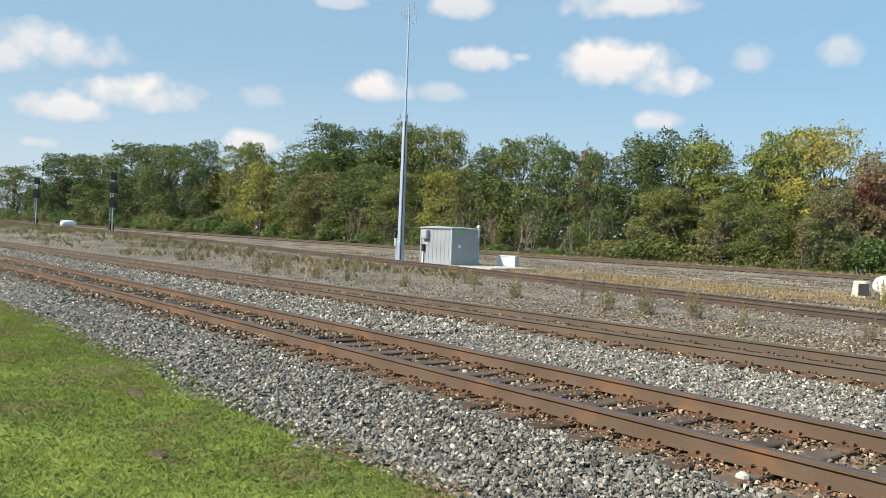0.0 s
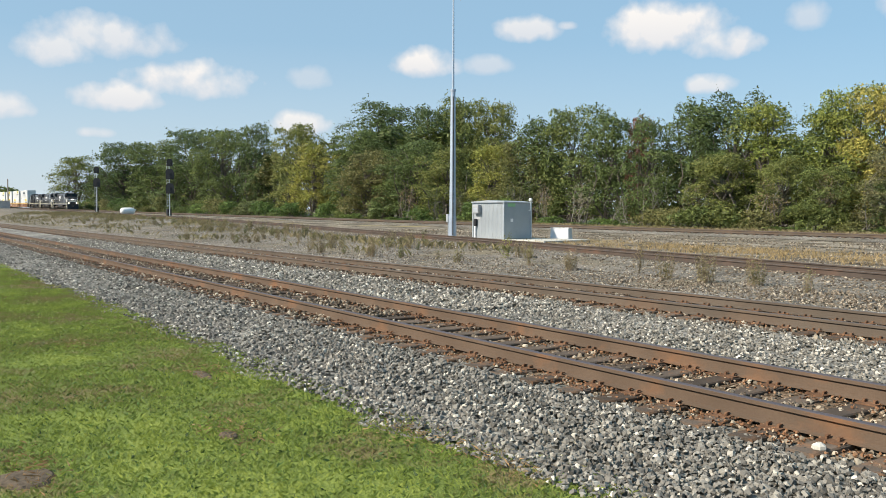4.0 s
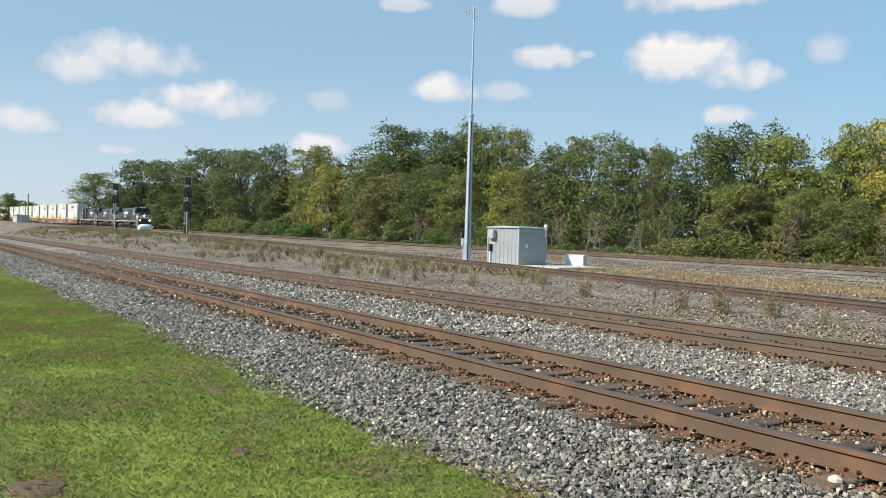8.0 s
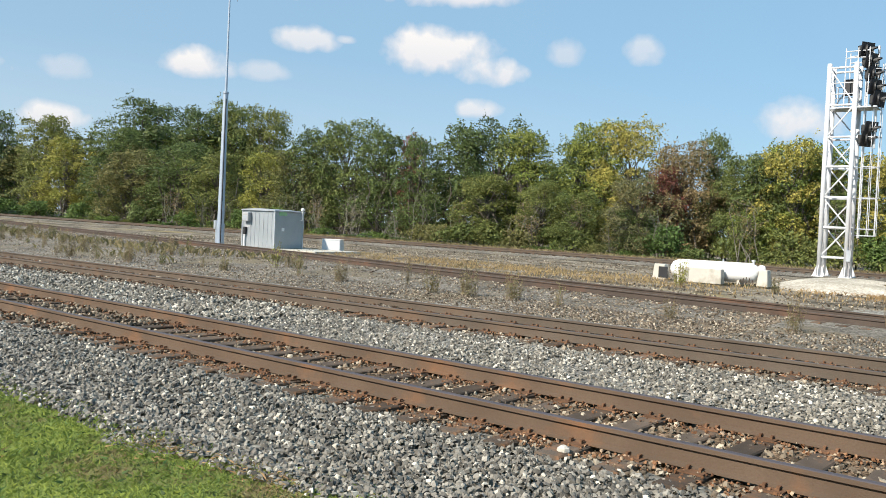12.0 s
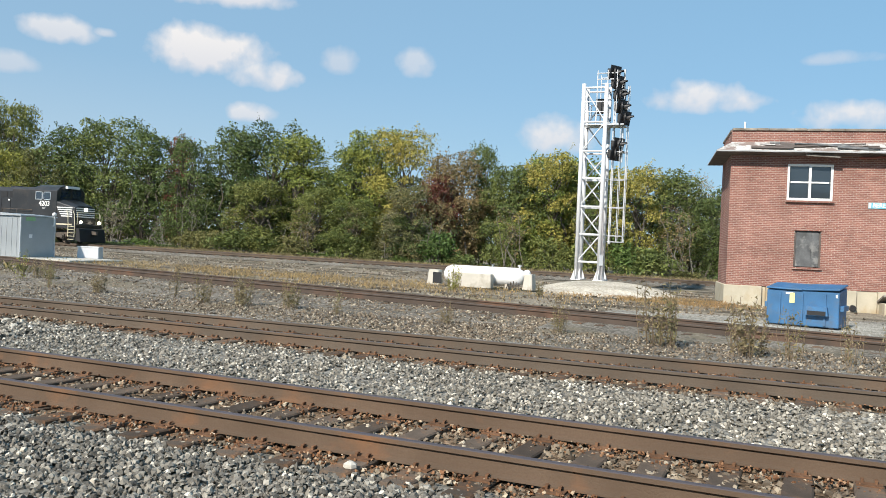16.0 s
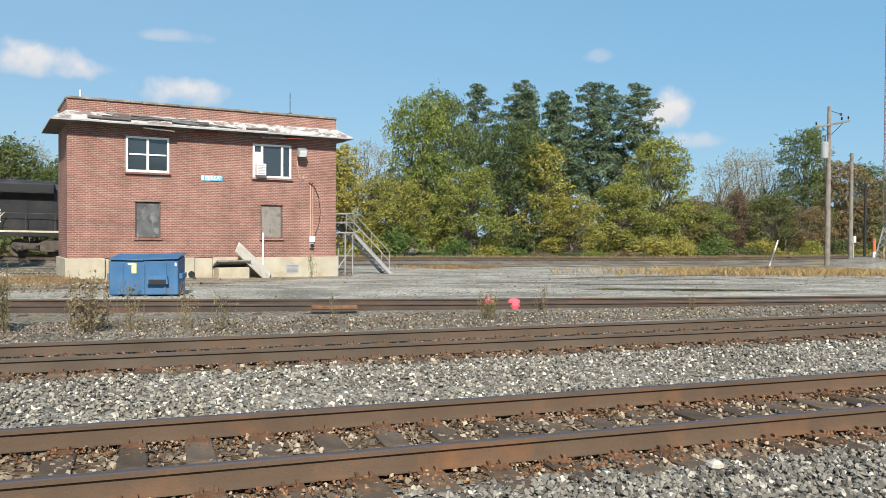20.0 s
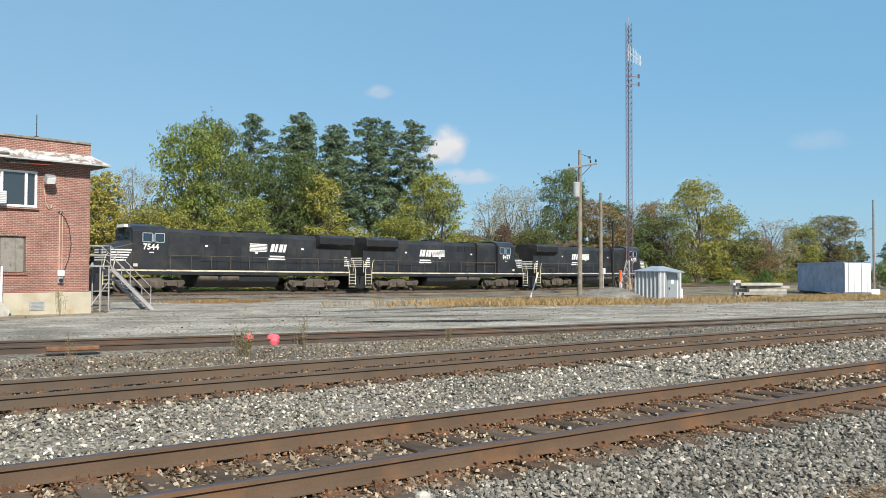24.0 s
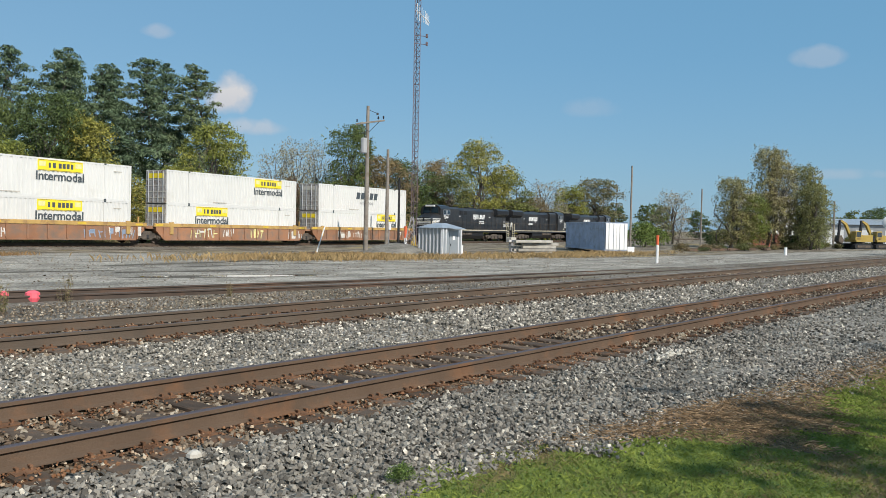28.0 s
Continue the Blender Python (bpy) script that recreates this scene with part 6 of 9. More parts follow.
# pink markers and rusty plates by the yard track
for x, y, s in ((8.47, 12.8, 0.85), (8.35, 14.1, 0.65)):
    ob = thing("pink_marker", "bright pink painted marker stone by the yard track", "marker", Matrix.Translation((x, y, ground_z(x, y) + 0.06)), group="pink markers")
    part("stone", Build().lathe((0, 0, 0), [(0, 0.14 * s), (0.12, 0.2 * s), (0.28 * s, 0.18 * s), (0.33 * s, 0.09 * s)], 9), M_PINK, ob)
for x, y, L in ((3.9, 12.75, 1.05), (1.4, 13.95, 1.0)):
    ob = thing("rusty_plate", "rusty steel joint plate lying on the yard track", "plate", Matrix.Translation((x, y, ground_z(x, y) + 0.2)) @ Matrix.Rotation(radians(-7), 4, "Z"))
    part("plate", Build().box(0, 0, 0.02, L, 0.3, 0.09), M_PLATE, ob, bevel=0.02)


# ---- excavators and what lies beyond ----
def make_excavator(x, y, turn):
    ob = thing("excavator", "yellow tracked excavator parked with its arm folded", "excavator", on_ground(x, y, turn), group="parked excavators")
    for s in (-1, 1):
        tr = part("crawler", Build().prism([(-1.9, 0.25), (-1.5, 0.0), (1.5, 0.0), (1.9, 0.25), (1.9, 0.65), (1.5, 0.9), (-1.5, 0.9), (-1.9, 0.65)], "y", s * 1.2 - 0.3, s * 1.2 + 0.3), M_BLACK, ob)
        part("track_frame", Build().box(0, s * 1.52, 0.45, 2.8, 0.06, 0.35), M_DUSTY, tr)
    part("turntable", Build().lathe((0, 0, 0.8), [(0, 0.9), (0.35, 0.9)], 16), M_BLACK, ob)
    part("body", Build().prism([(-2.2, 1.15), (1.4, 1.15), (1.4, 1.7), (0.2, 2.3), (-2.2, 2.3)], "y", -1.25, 1.25), M_MACHINE, ob, bevel=0.05)
    part("maker_plate", Build().span(-1.9, -0.7, -1.27, -1.255, 1.5, 2.0), M_WHITE, ob, "white maker's plate")
    part("counterweight", Build().span(-2.6, -2.2, -1.25, 1.25, 1.2, 2.2), M_BLACK, ob, bevel=0.05)
    cab = part("cab", Build().prism([(0.2, 1.5), (1.6, 1.5), (1.5, 2.9), (0.35, 3.0)], "y", 0.25, 1.25), M_MACHINE, ob, bevel=0.03)
    part("cab_glass", Build().span(0.45, 1.4, 1.245, 1.262, 2.0, 2.8), M_GLASS, cab)
    part("boom", Build().prism([(0.8, 1.6), (1.3, 1.6), (2.6, 3.9), (3.6, 4.5), (3.5, 4.8), (2.2, 4.2)], "y", -0.3, 0.1), M_MACHINE, ob, bevel=0.03)
    part("stick", Build().prism([(3.3, 4.8), (3.75, 4.75), (4.0, 2.2), (3.65, 2.1)], "y", -0.25, 0.05), M_BLACK, ob, bevel=0.02)
    part("bucket", Build().prism([(3.6, 2.2), (4.1, 2.2), (4.2, 1.2), (3.5, 0.8), (3.0, 1.3)], "y", -0.6, 0.4), M_DUSTY, ob, bevel=0.03)


make_excavator(147.5, 28.2, radians(150))
make_excavator(154.5, 26.6, radians(150))
wh = thing("white_house", "pale gabled house half hidden by trees", "house", on_ground(161.6, 47.7, radians(-15)))
part("wall", Build().span(-3.2, 3.2, -4, 4, -0.2, 7.5), M_WHITE, wh)
part("roof", Build().prism([(-3.6, 7.4), (3.6, 7.4), (0, 10.2)], "y", -4.3, 4.3), M_GREYWALL, wh)
for z in (2.0, 5.0):
    for x in (-1.5, 1.5):
        w = part("window", Build().span(x - 0.5, x + 0.5, -4.04, -4.0, z, z + 1.4), M_GLASS, wh)
        part("frame", Build().span(x - 0.58, x - 0.5, -4.06, -4.0, z, z + 1.4).span(x + 0.5, x + 0.58, -4.06, -4.0, z, z + 1.4), M_WHITE, w)
fen = thing("red_board_fence", "faded red board fence behind the trees", "fence", on_ground(142.7, 41.2, radians(-55)))
for i in range(16):
    part("board", Build().box(-2.4 + i * 0.32, 0, 1.1, 0.26, 0.04, 2.3), M_BARN, fen)
part("rail", Build().box(0, 0.05, 1.8, 5.2, 0.06, 0.12), M_BARN, fen)
shop = thing("grey_workshop", "long low grey metal workshop beyond the yard", "building", on_ground(205, 37.0, radians(-75)))
part("wall", Build().span(-14, 14, 0, 12, -0.2, 4.6), M_GREYWALL, shop)
part("roof", Build().prism([(-0.4, 4.6), (12.4, 4.6), (6, 6.0)], "x", -14.4, 14.4), M_GALV, shop)
for x in (-9, -3, 3):
    part("door", Build().span(x - 1.8, x + 1.8, -0.06, 0, 0, 3.4), M_WHITE, shop, "white roller door")
dish = thing("dish_on_cabinet", "round white dish above a grey metal cabinet", "dish", on_ground(107.6, 15.6, radians(-75)))
part("cabinet", Build().box(1.4, 0.0, 1.45, 2.4, 2.2, 2.9), M_GREYWALL, dish, bevel=0.03)
part("post", Build().rod((0.4, -0.6, 2.8), (0.3, -0.6, 3.7), 0.06, n=6), M_GALV, dish)
part("bowl", Build().lathe((0.2, -0.8, 3.8), [(0, 0.78), (0.05, 0.82), (0.2, 0.55), (0.26, 0.05)], 20, "y"), M_WHITE, dish, smooth=True)

# ---- far west: signals, tank, low buildings ----
def make_roadside_signal(x, y, h, heads, label):
    ob = thing("railway_signal", label, "railway signal", on_ground(x, y), group="railway signals to the west")
    part("mast", Build().rod((0, 0, 0), (0, 0, h), 0.1, n=8), M_GALV, ob)
    lad = part("ladder", Build().rod((-0.75, -0.2, 1.6), (-0.75, -0.2, h), 0.04, n=5).rod((-0.75, 0.25, 1.6), (-0.75, 0.25, h), 0.04, n=5).rod((-0.75, 0, h * 0.45), (0, 0, h * 0.45), 0.03, n=5).rod((-0.75, 0, h * 0.95), (0, 0, h * 0.95), 0.03, n=5), M_GALV, ob)
    for i in range(18):
        part("rung", Build().rod((-0.75, -0.2, 1.8 + (h - 2) * i / 17), (-0.75, 0.25, 1.8 + (h - 2) * i / 17), 0.03, n=4), M_GALV, lad)
    part("platform", Build().box(-0.35, 0, 1.7, 1.2, 0.8, 0.05), M_GALV, ob)
    for z, big in heads:
        big *= 1.15
        hd = part("signal_head", Build().prism([(-0.5 * big, -0.62 * big), (0.5 * big, -0.62 * big), (0.5 * big, 0.35 * big), (0.3 * big, 0.68 * big), (-0.3 * big, 0.68 * big), (-0.5 * big, 0.35 * big)], "y", -0.05, 0.05), M_BLACK, ob, "black backboard with hooded lamps", m=Matrix.Translation((0.25, 0.0, z)) @ Matrix.Rotation(radians(65), 4, "Z"))
        for k in (-0.3, 0.1):
            part("hood", Build().lathe((0, -0.3, k * big), [(0, 0.16), (0.25, 0.16)], 10, "y"), M_BLACK, hd)
    part("case", Build().box(-1.6, 0.3, 0.6, 0.9, 0.7, 1.2), M_BLACK, ob, bevel=0.03)


make_roadside_signal(-138.3, 33.2, 9.3, ((8.9, 0.85), (7.0, 1.15), (4.6, 1.15)), "railway signal with three black heads on a ladder mast")
make_roadside_signal(-190.0, 32.2, 9.9, ((9.3, 0.95), (6.6, 1.25)), "railway signal with two black heads on a ladder mast")
make_tank("small_white_tank", "small white tank beside the far track", (-150.0, 29.2, ground_z(-150, 29)), radians(100), 2.6, 0.62)
low = thing("grey_lineside_building", "low grey lineside building far down the track", "building", on_ground(-328, 27.5))
part("wall", Build().span(-6, 8, -1.5, 2.5, -0.2, 2.6), M_GREYWALL, low)
part("roof", Build().span(-6.3, 8.3, -1.8, 2.8, 2.6, 2.8), M_SLAB, low)
part("door", Build().span(1, 2, -1.55, -1.5, 0, 2.1), M_WHITE, low)

# ---- trees ----
def leaf_quads(centres, normals, sizes, rng, long=1.25):
    """A small pointed leaf clump at each centre."""
    n = len(centres)
    r = rng.normal(size=(n, 3))
    nn = normals + 0.8 * rng.normal(size=(n, 3))
    nn /= np.linalg.norm(nn, axis=1)[:, None] + 1e-9
    u = np.cross(nn, r)
    u /= np.linalg.norm(u, axis=1)[:, None] + 1e-9
    w = np.cross(nn, u)
    s = sizes[:, None] * 0.5
    k = rng.uniform(0.5, 1.0, (n, 1))
    v = np.stack([centres - u * s * long, centres - w * s * k + nn * s * 0.25, centres + u * s * long + w * s * k], 1)
    return v.reshape(-1, 3), np.arange(3 * n).reshape(n, 3)


def crown_points(rng, blobs, per, shell=(0.55, 1.08)):
    pts, nor = [], []
    for cx, cy, cz, rx, ry, rz in blobs:
        n = int(per * rx * ry * 1.6)
        d = rng.normal(size=(n, 3))
        d /= np.linalg.norm(d, axis=1)[:, None]
        d[:, 2] = np.where(d[:, 2] < -0.5, -d[:, 2], d[:, 2])
        r = rng.uniform(shell[0], shell[1], (n, 1)) ** 0.6
        bump = 1 + 0.3 * np.sin(5 * d[:, :1] + cx * 3) * np.sin(6 * d[:, 1:2] + cy * 3)
        pts.append(np.array([cx, cy, cz]) + d * r * bump * np.array([rx, ry, rz]))
        nor.append(d * [1, 1, 1.0] + [0, 0, 0.35])
    return np.vstack(pts), np.vstack(nor)


def limb(b, a, c, r0, r1, rng, bends=3):
    """A crooked limb from a to c."""
    a, c = Vector(a), Vector(c)
    p, r = a, r0
    for i in range(1, bends + 1):
        q = a.lerp(c, i / bends) + Vector(rng.normal(size=3) * 0.06 * (c - a).length * (0 if i == bends else 1))
        k = r0 + (r1 - r0) * i / bends
        b.rod(p, q, r, k, n=5 if r > 0.05 else 3, caps=False)
        p, r = q, k


def broad_tree(seed, per=250, leaf=0.165, blobs=44, low=0.11, sparse=False, slim=1.0):
    """Trunk and crown of a broadleaf tree, 10 m high and about 7 m wide."""
    rng = np.random.default_rng(seed)
    wood, parts_of_crown = Build(), []
    lean = rng.normal(size=2) * 0.25
    limb(wood, (0, 0, -0.3), (lean[0], lean[1], 6.5), 0.17, 0.07, rng, 4)
    # a wood's edge grows in several thin stems
    for i in range(4):
        a = rng.uniform(0, 6.28)
        foot, top = rng.uniform(0.3, 1.2), rng.uniform(1.2, 2.4)
        limb(wood, (foot * math.cos(a), foot * math.sin(a), -0.3), (top * math.cos(a + 0.3), top * math.sin(a + 0.3), rng.uniform(5.0, 7.5)), 0.085, 0.03, rng, 4)
    for i in range(blobs):
        h = low + (0.93 - low) * (i + rng.uniform(0, 0.9)) / blobs
        wide = 3.3 * slim * math.sqrt(max(0.05, 1 - ((h - 0.42) / 0.62) ** 2))
        a = i * 2.4 + rng.uniform(-0.6, 0.6)
        size = rng.uniform(0.5, 1.2)
        rr = max(0.0, wide - size * 0.6) * rng.uniform(0.45, 1.0)
        c = (lean[0] + rr * math.cos(a), lean[1] + rr * math.sin(a), max(10 * h - 0.4 * size, size * 0.7))
        parts_of_crown.append((*c, size * rng.uniform(0.9, 1.4), size * rng.uniform(0.9, 1.4), size * rng.uniform(0.6, 1.05)))
        limb(wood, (lean[0] * h, lean[1] * h, max(0.5, c[2] * 0.6)), c, 0.055, 0.02, rng)
        if sparse:
            for _ in range(3):
                limb(wood, c, np.array(c) + rng.normal(size=3) * size * 0.8, 0.02, 0.006, rng, 2)
    pts, nor = crown_points(rng, parts_of_crown, per)
    # feathery shoots break the outline
    foot = pts[rng.integers(0, len(pts), 130)]
    way = (foot - [lean[0], lean[1], 4.0]) * [0.16, 0.16, 0.08] + rng.normal(size=foot.shape) * 0.22 + [0, 0, 0.4]
    reach = rng.uniform(0, 1, (130, 13, 1)) * rng.uniform(0.5, 1.05, (130, 1, 1))
    shoot = (foot[:, None] + way[:, None] * reach + rng.normal(size=(130, 13, 3)) * 0.09 * (1.5 - reach)).reshape(-1, 3)
    pts, nor = np.vstack([pts, shoot]), np.vstack([nor, rng.normal(size=shoot.shape) + [0, 0, 0.4]])
    v, f = leaf_quads(pts, nor, rng.uniform(0.5, 1.3, len(pts)) * leaf, rng)
    return wood.mesh("trunk", M_BARK), from_arrays("crown", v, f, M_LEAF)


def pine_tree(seed):
    """An old pine, 10 m high: bare lower trunk, tiers of clumps above."""
    rng = np.random.default_rng(seed)
    wood, blobs = Build(), []
    limb(wood, (0, 0, -0.3), (rng.normal() * 0.15, rng.normal() * 0.15, 9.6), 0.13, 0.03, rng, 5)
    for i in range(46):
        h = 0.34 + 0.65 * (i / 46)
        a = i * 2.4 + rng.uniform(-0.6, 0.6)
        rr = (2.5 * (1 - h) ** 0.6 + 0.08) * rng.uniform(0.3, 1.1)
        z = 10 * h + 0.2
        c = (rr * math.cos(a), rr * math.sin(a), z)
        limb(wood, (0, 0, z - 0.35), c, 0.03, 0.012, rng, 2)
        s = rng.uniform(0.34, 0.62) * (1.35 - 0.75 * h)
        blobs.append((*c, s * 1.5, s * 1.5, s * 0.6))
    pts, nor = crown_points(rng, blobs, 330, (0.2, 1.1))
    v, f = leaf_quads(pts, nor + [0, 0, 0.4], rng.uniform(0.6, 1.3, len(pts)) * 0.125, rng, 2.1)
    return wood.mesh("trunk", M_BARK), from_arrays("crown", v, f, M_NEEDLE)


def shrub(seed, per=190, leaf=0.19):
    """A thicket reaching to the ground, 3 m high and 4 m wide."""
    rng = np.random.default_rng(seed)
    wood, blobs = Build(), []
    for i in range(11):
        a, r = rng.uniform(0, 6.28), rng.uniform(0, 1.5)
        s = rng.uniform(0.5, 0.95)
        z = rng.uniform(0.35, 2.3) * (1 - 0.25 * r)
        blobs.append((r * math.cos(a), 0.7 * r * math.sin(a), max(z, s * 0.6), s * 1.2, s, s))
        limb(wood, (0.3 * math.cos(a), 0.3 * math.sin(a), -0.1), blobs[-1][:3], 0.03, 0.01, rng)
    pts, nor = crown_points(rng, blobs, per)
    v, f = leaf_quads(pts, nor, rng.uniform(0.6, 1.25, len(pts)) * leaf, rng)
    return wood.mesh("stems", M_BARK), from_arrays("foliage", v, f, M_LEAF_IVY)


LEAVES = {"green": M_LEAF, "dark": M_LEAF, "yellowing": M_LEAF_YELLOW, "olive": M_LEAF, "rusty": M_LEAF_RUST, "red": M_LEAF_RED, "pale": M_LEAF_PALE, "pine": M_NEEDLE}
M_LEAF_OLIVE = leaf_material("olive_leaves", [(0.09, 0.11, 0.04), (0.118, 0.136, 0.047), (0.155, 0.162, 0.056), (0.195, 0.182, 0.07)])
LEAVES["olive"] = M_LEAF_OLIVE
LEAVES["poplar"] = leaf_material("pale_yellow_green_leaves", [(0.15, 0.175, 0.065), (0.22, 0.22, 0.085), (0.3, 0.26, 0.12)])
SAYS = {"green": "leafy green broadleaf tree at the wood's edge", "dark": "tall dark green broadleaf tree in the wood", "yellowing": "broadleaf tree with yellowing autumn leaves", "olive": "dull olive-green broadleaf tree at the wood's edge", "rusty": "broadleaf tree with rusty brown autumn leaves", "red": "small tree with dark red autumn leaves", "pale": "thin-leaved pale grey tree with bare twigs", "poplar": "loose-leaved tree with pale yellow-green autumn leaves", "pine": "tall dark pine with a bare lower trunk"}
BROAD = [broad_tree(11 + i) for i in range(6)]
TALL = [broad_tree(21 + i, per=290, leaf=0.15, blobs=44, low=0.08) for i in range(2)]
SLIM = [broad_tree(41 + i, slim=0.7, blobs=28) for i in range(2)]
THIN = [broad_tree(31 + i, per=80, leaf=0.135, sparse=True) for i in range(2)]
PINES = [pine_tree(51 + i) for i in range(3)]
POPLAR = [broad_tree(81 + i, per=220, leaf=0.15, slim=0.7, blobs=36, low=0.06) for i in range(2)]
LIGHT = [broad_tree(61 + i, per=80, leaf=0.34, blobs=26, low=0.08) for i in range(2)]
SHRUBS = [shrub(71 + i) for i in range(4)]
tree_rnd = random.Random(5)


def tree(kind, x, y, high, wide, group="trees of the far wood", back=False):
    kit = LIGHT if back else {"pine": PINES, "pale": THIN, "poplar": POPLAR}.get(kind, TALL if high > 13.5 else SLIM if wide < 0.42 * high else BROAD)
    trunk, crown = kit[tree_rnd.randrange(len(kit))]
    ob = thing("pine_tree" if kind == "pine" else "tree", SAYS[kind], "tree", group=group)
    ob.matrix_basis = Matrix.Translation((x, y, ground_z(x, y))) @ Matrix.Rotation(tree_rnd.uniform(0, 6.28), 4, "Z")
    k = high / 9.75
    own = 6.4 if kit is BROAD or kit is TALL else 4.6 if kit is SLIM or kit is POPLAR else 6.4 if kit is THIN else 5.0
    w = min(max(wide * 1.42 / own, 0.62 * k), 1.5 * k)
    if kit is PINES:
        w *= 1.4
    ob.scale = (w, w, k)
    part("trunk", trunk, None, ob)
    c = part("crown", crown, None, ob)
    c.material_slots[0].link = "OBJECT"
    c.material_slots[0].material = LEAVES[kind]
    return ob


def bush(x, y, high, wide, mat, label="dense green undergrowth at the wood's edge"):
    stems, leaves = SHRUBS[tree_rnd.randrange(4)]
    ob = thing("bush", label, "bush", group="undergrowth along the far wood")
    ob.matrix_basis = Matrix.Translation((x, y, ground_z(x, y))) @ Matrix.Rotation(tree_rnd.uniform(-0.5, 0.5) + (math.pi if tree_rnd.random() < 0.5 else 0), 4, "Z")
    ob.scale = (wide / 4, wide / 4, high / 3.1)
    part("stems", stems, None, ob, kind="stuff")
    c = part("foliage", leaves, None, ob)
    c.material_slots[0].link = "OBJECT"
    c.material_slots[0].material = mat
    return ob


# each tree of the far side: kind, x, y, height, width
TREES_WEST = [
    ("green", -312.9, 49.4, 19.4, 17.7), ("green", -245.3, 50.1, 19.9, 21.0), ("green", -204.5, 49.6, 17.5, 11.8),
    ("dark", -183.3, 51.0, 19.5, 13.3), ("green", -166.0, 52.4, 18.3, 9.8), ("dark", -158.1, 55.6, 18.8, 7.1),
    ("dark", -135.9, 54.3, 17.0, 7.2), ("yellowing", -118.8, 51.0, 12.2, 7.3), ("green", -109.2, 52.5, 13.6, 7.8),
    ("green", -113.5, 61.3, 19.2, 11.0), ("green", -99.1, 60.0, 17.1, 8.3), ("dark", -95.5, 63.2, 18.2, 7.4),
    ("olive", -100.4, 49.9, 10.1, 7.2),
]
TREES_MAST = [
    ("dark", -89.1, 63.6, 17.1, 5.5), ("green", -91.2, 51.4, 11.0, 7.5), ("green", -83.1, 50.9, 9.6, 6.3),
    ("yellowing", -75.1, 51.4, 9.3, 5.3), ("olive", -70.1, 52.7, 9.9, 4.8), ("dark", -68.3, 54.9, 12.5, 5.1),
    ("green", -64.1, 55.2, 13.0, 6.2), ("dark", -59.0, 54.6, 11.9, 4.7), ("red", -56.1, 56.0, 11.4, 2.2),
    ("green", -52.8, 54.2, 10.9, 4.6), ("green", -50.0, 56.6, 12.4, 5.0), ("green", -46.4, 57.0, 12.9, 6.0),
    ("yellowing", -43.0, 57.3, 11.8, 4.3), ("green", -43.6, 53.8, 6.9, 6.2),
]
TREES_MIDDLE = [
    ("green", -38.9, 54.3, 6.4, 3.4), ("green", -39.0, 59.8, 11.2, 4.5), ("yellowing", -36.1, 59.1, 12.2, 5.2),
    ("yellowing", -33.3, 59.5, 12.1, 5.1), ("red", -28.8, 57.5, 8.4, 2.6), ("rusty", -29.9, 55.3, 6.8, 3.8),
    ("green", -35.6, 54.7, 5.5, 4.9), ("green", -31.0, 54.7, 4.2, 4.3), ("rusty", -28.0, 59.1, 10.5, 5.4),
    ("green", -26.5, 61.3, 11.4, 2.4), ("green", -23.3, 59.7, 9.2, 3.9), ("yellowing", -19.8, 60.1, 9.9, 4.8),
    ("yellowing", -17.7, 61.4, 10.4, 3.9), ("yellowing", -21.7, 56.3, 4.1, 5.0), ("green", -22.0, 58.8, 9.0, 3.3),
    ("yellowing", -18.6, 59.3, 10.1, 4.7), ("green", -15.7, 59.6, 9.0, 3.7),
]
TREES_TOWER = [
    ("yellowing", -12.4, 60.1, 9.1, 4.2), ("green", -10.4, 61.3, 9.3, 3.8), ("pale", -8.4, 62.6, 8.6, 2.9),
    ("green", -6.6, 60.8, 7.5, 3.7), ("green", -3.6, 61.2, 7.4, 4.7), ("green", -0.4, 62.7, 8.2, 5.7),
    ("yellowing", 16.2, 66.3, 10.5, 4.1), ("pale", 19.6, 68.8, 11.2, 3.7), ("yellowing", 25.5, 73.7, 16.5, 6.4),
    ("green", 30.1, 76.5, 18.2, 5.8), ("yellowing", 28.6, 67.1, 9.1, 5.4), ("yellowing", 20.7, 64.9, 7.5, 5.1),
]
TREES_PINES = [
    ("pine", 45.2, 89.0, 20.3, 4.8), ("pine", 51.0, 90.0, 20.5, 5.2),
    ("pine", 37.3, 85.6, 19.8, 4.7), ("pine", 42.7, 84.4, 20.5, 5.3), ("pine", 47.8, 86.1, 19.7, 4.9),
    ("pine", 54.2, 88.1, 21.7, 5.4), ("pine", 59.4, 91.8, 22.3, 4.8), ("pine", 60.8, 87.0, 21.7, 5.9),
    ("green", 35.0, 72.1, 14.4, 6.0), ("yellowing", 38.0, 70.6, 12.7, 4.7), ("yellowing", 52.7, 70.7, 13.4, 5.8),
    ("yellowing", 39.9, 67.8, 6.7, 5.2), ("yellowing", 46.5, 69.8, 8.2, 5.9), ("rusty", 57.3, 71.3, 7.3, 4.7),
    ("yellowing", 58.3, 69.5, 6.0, 6.0),
]
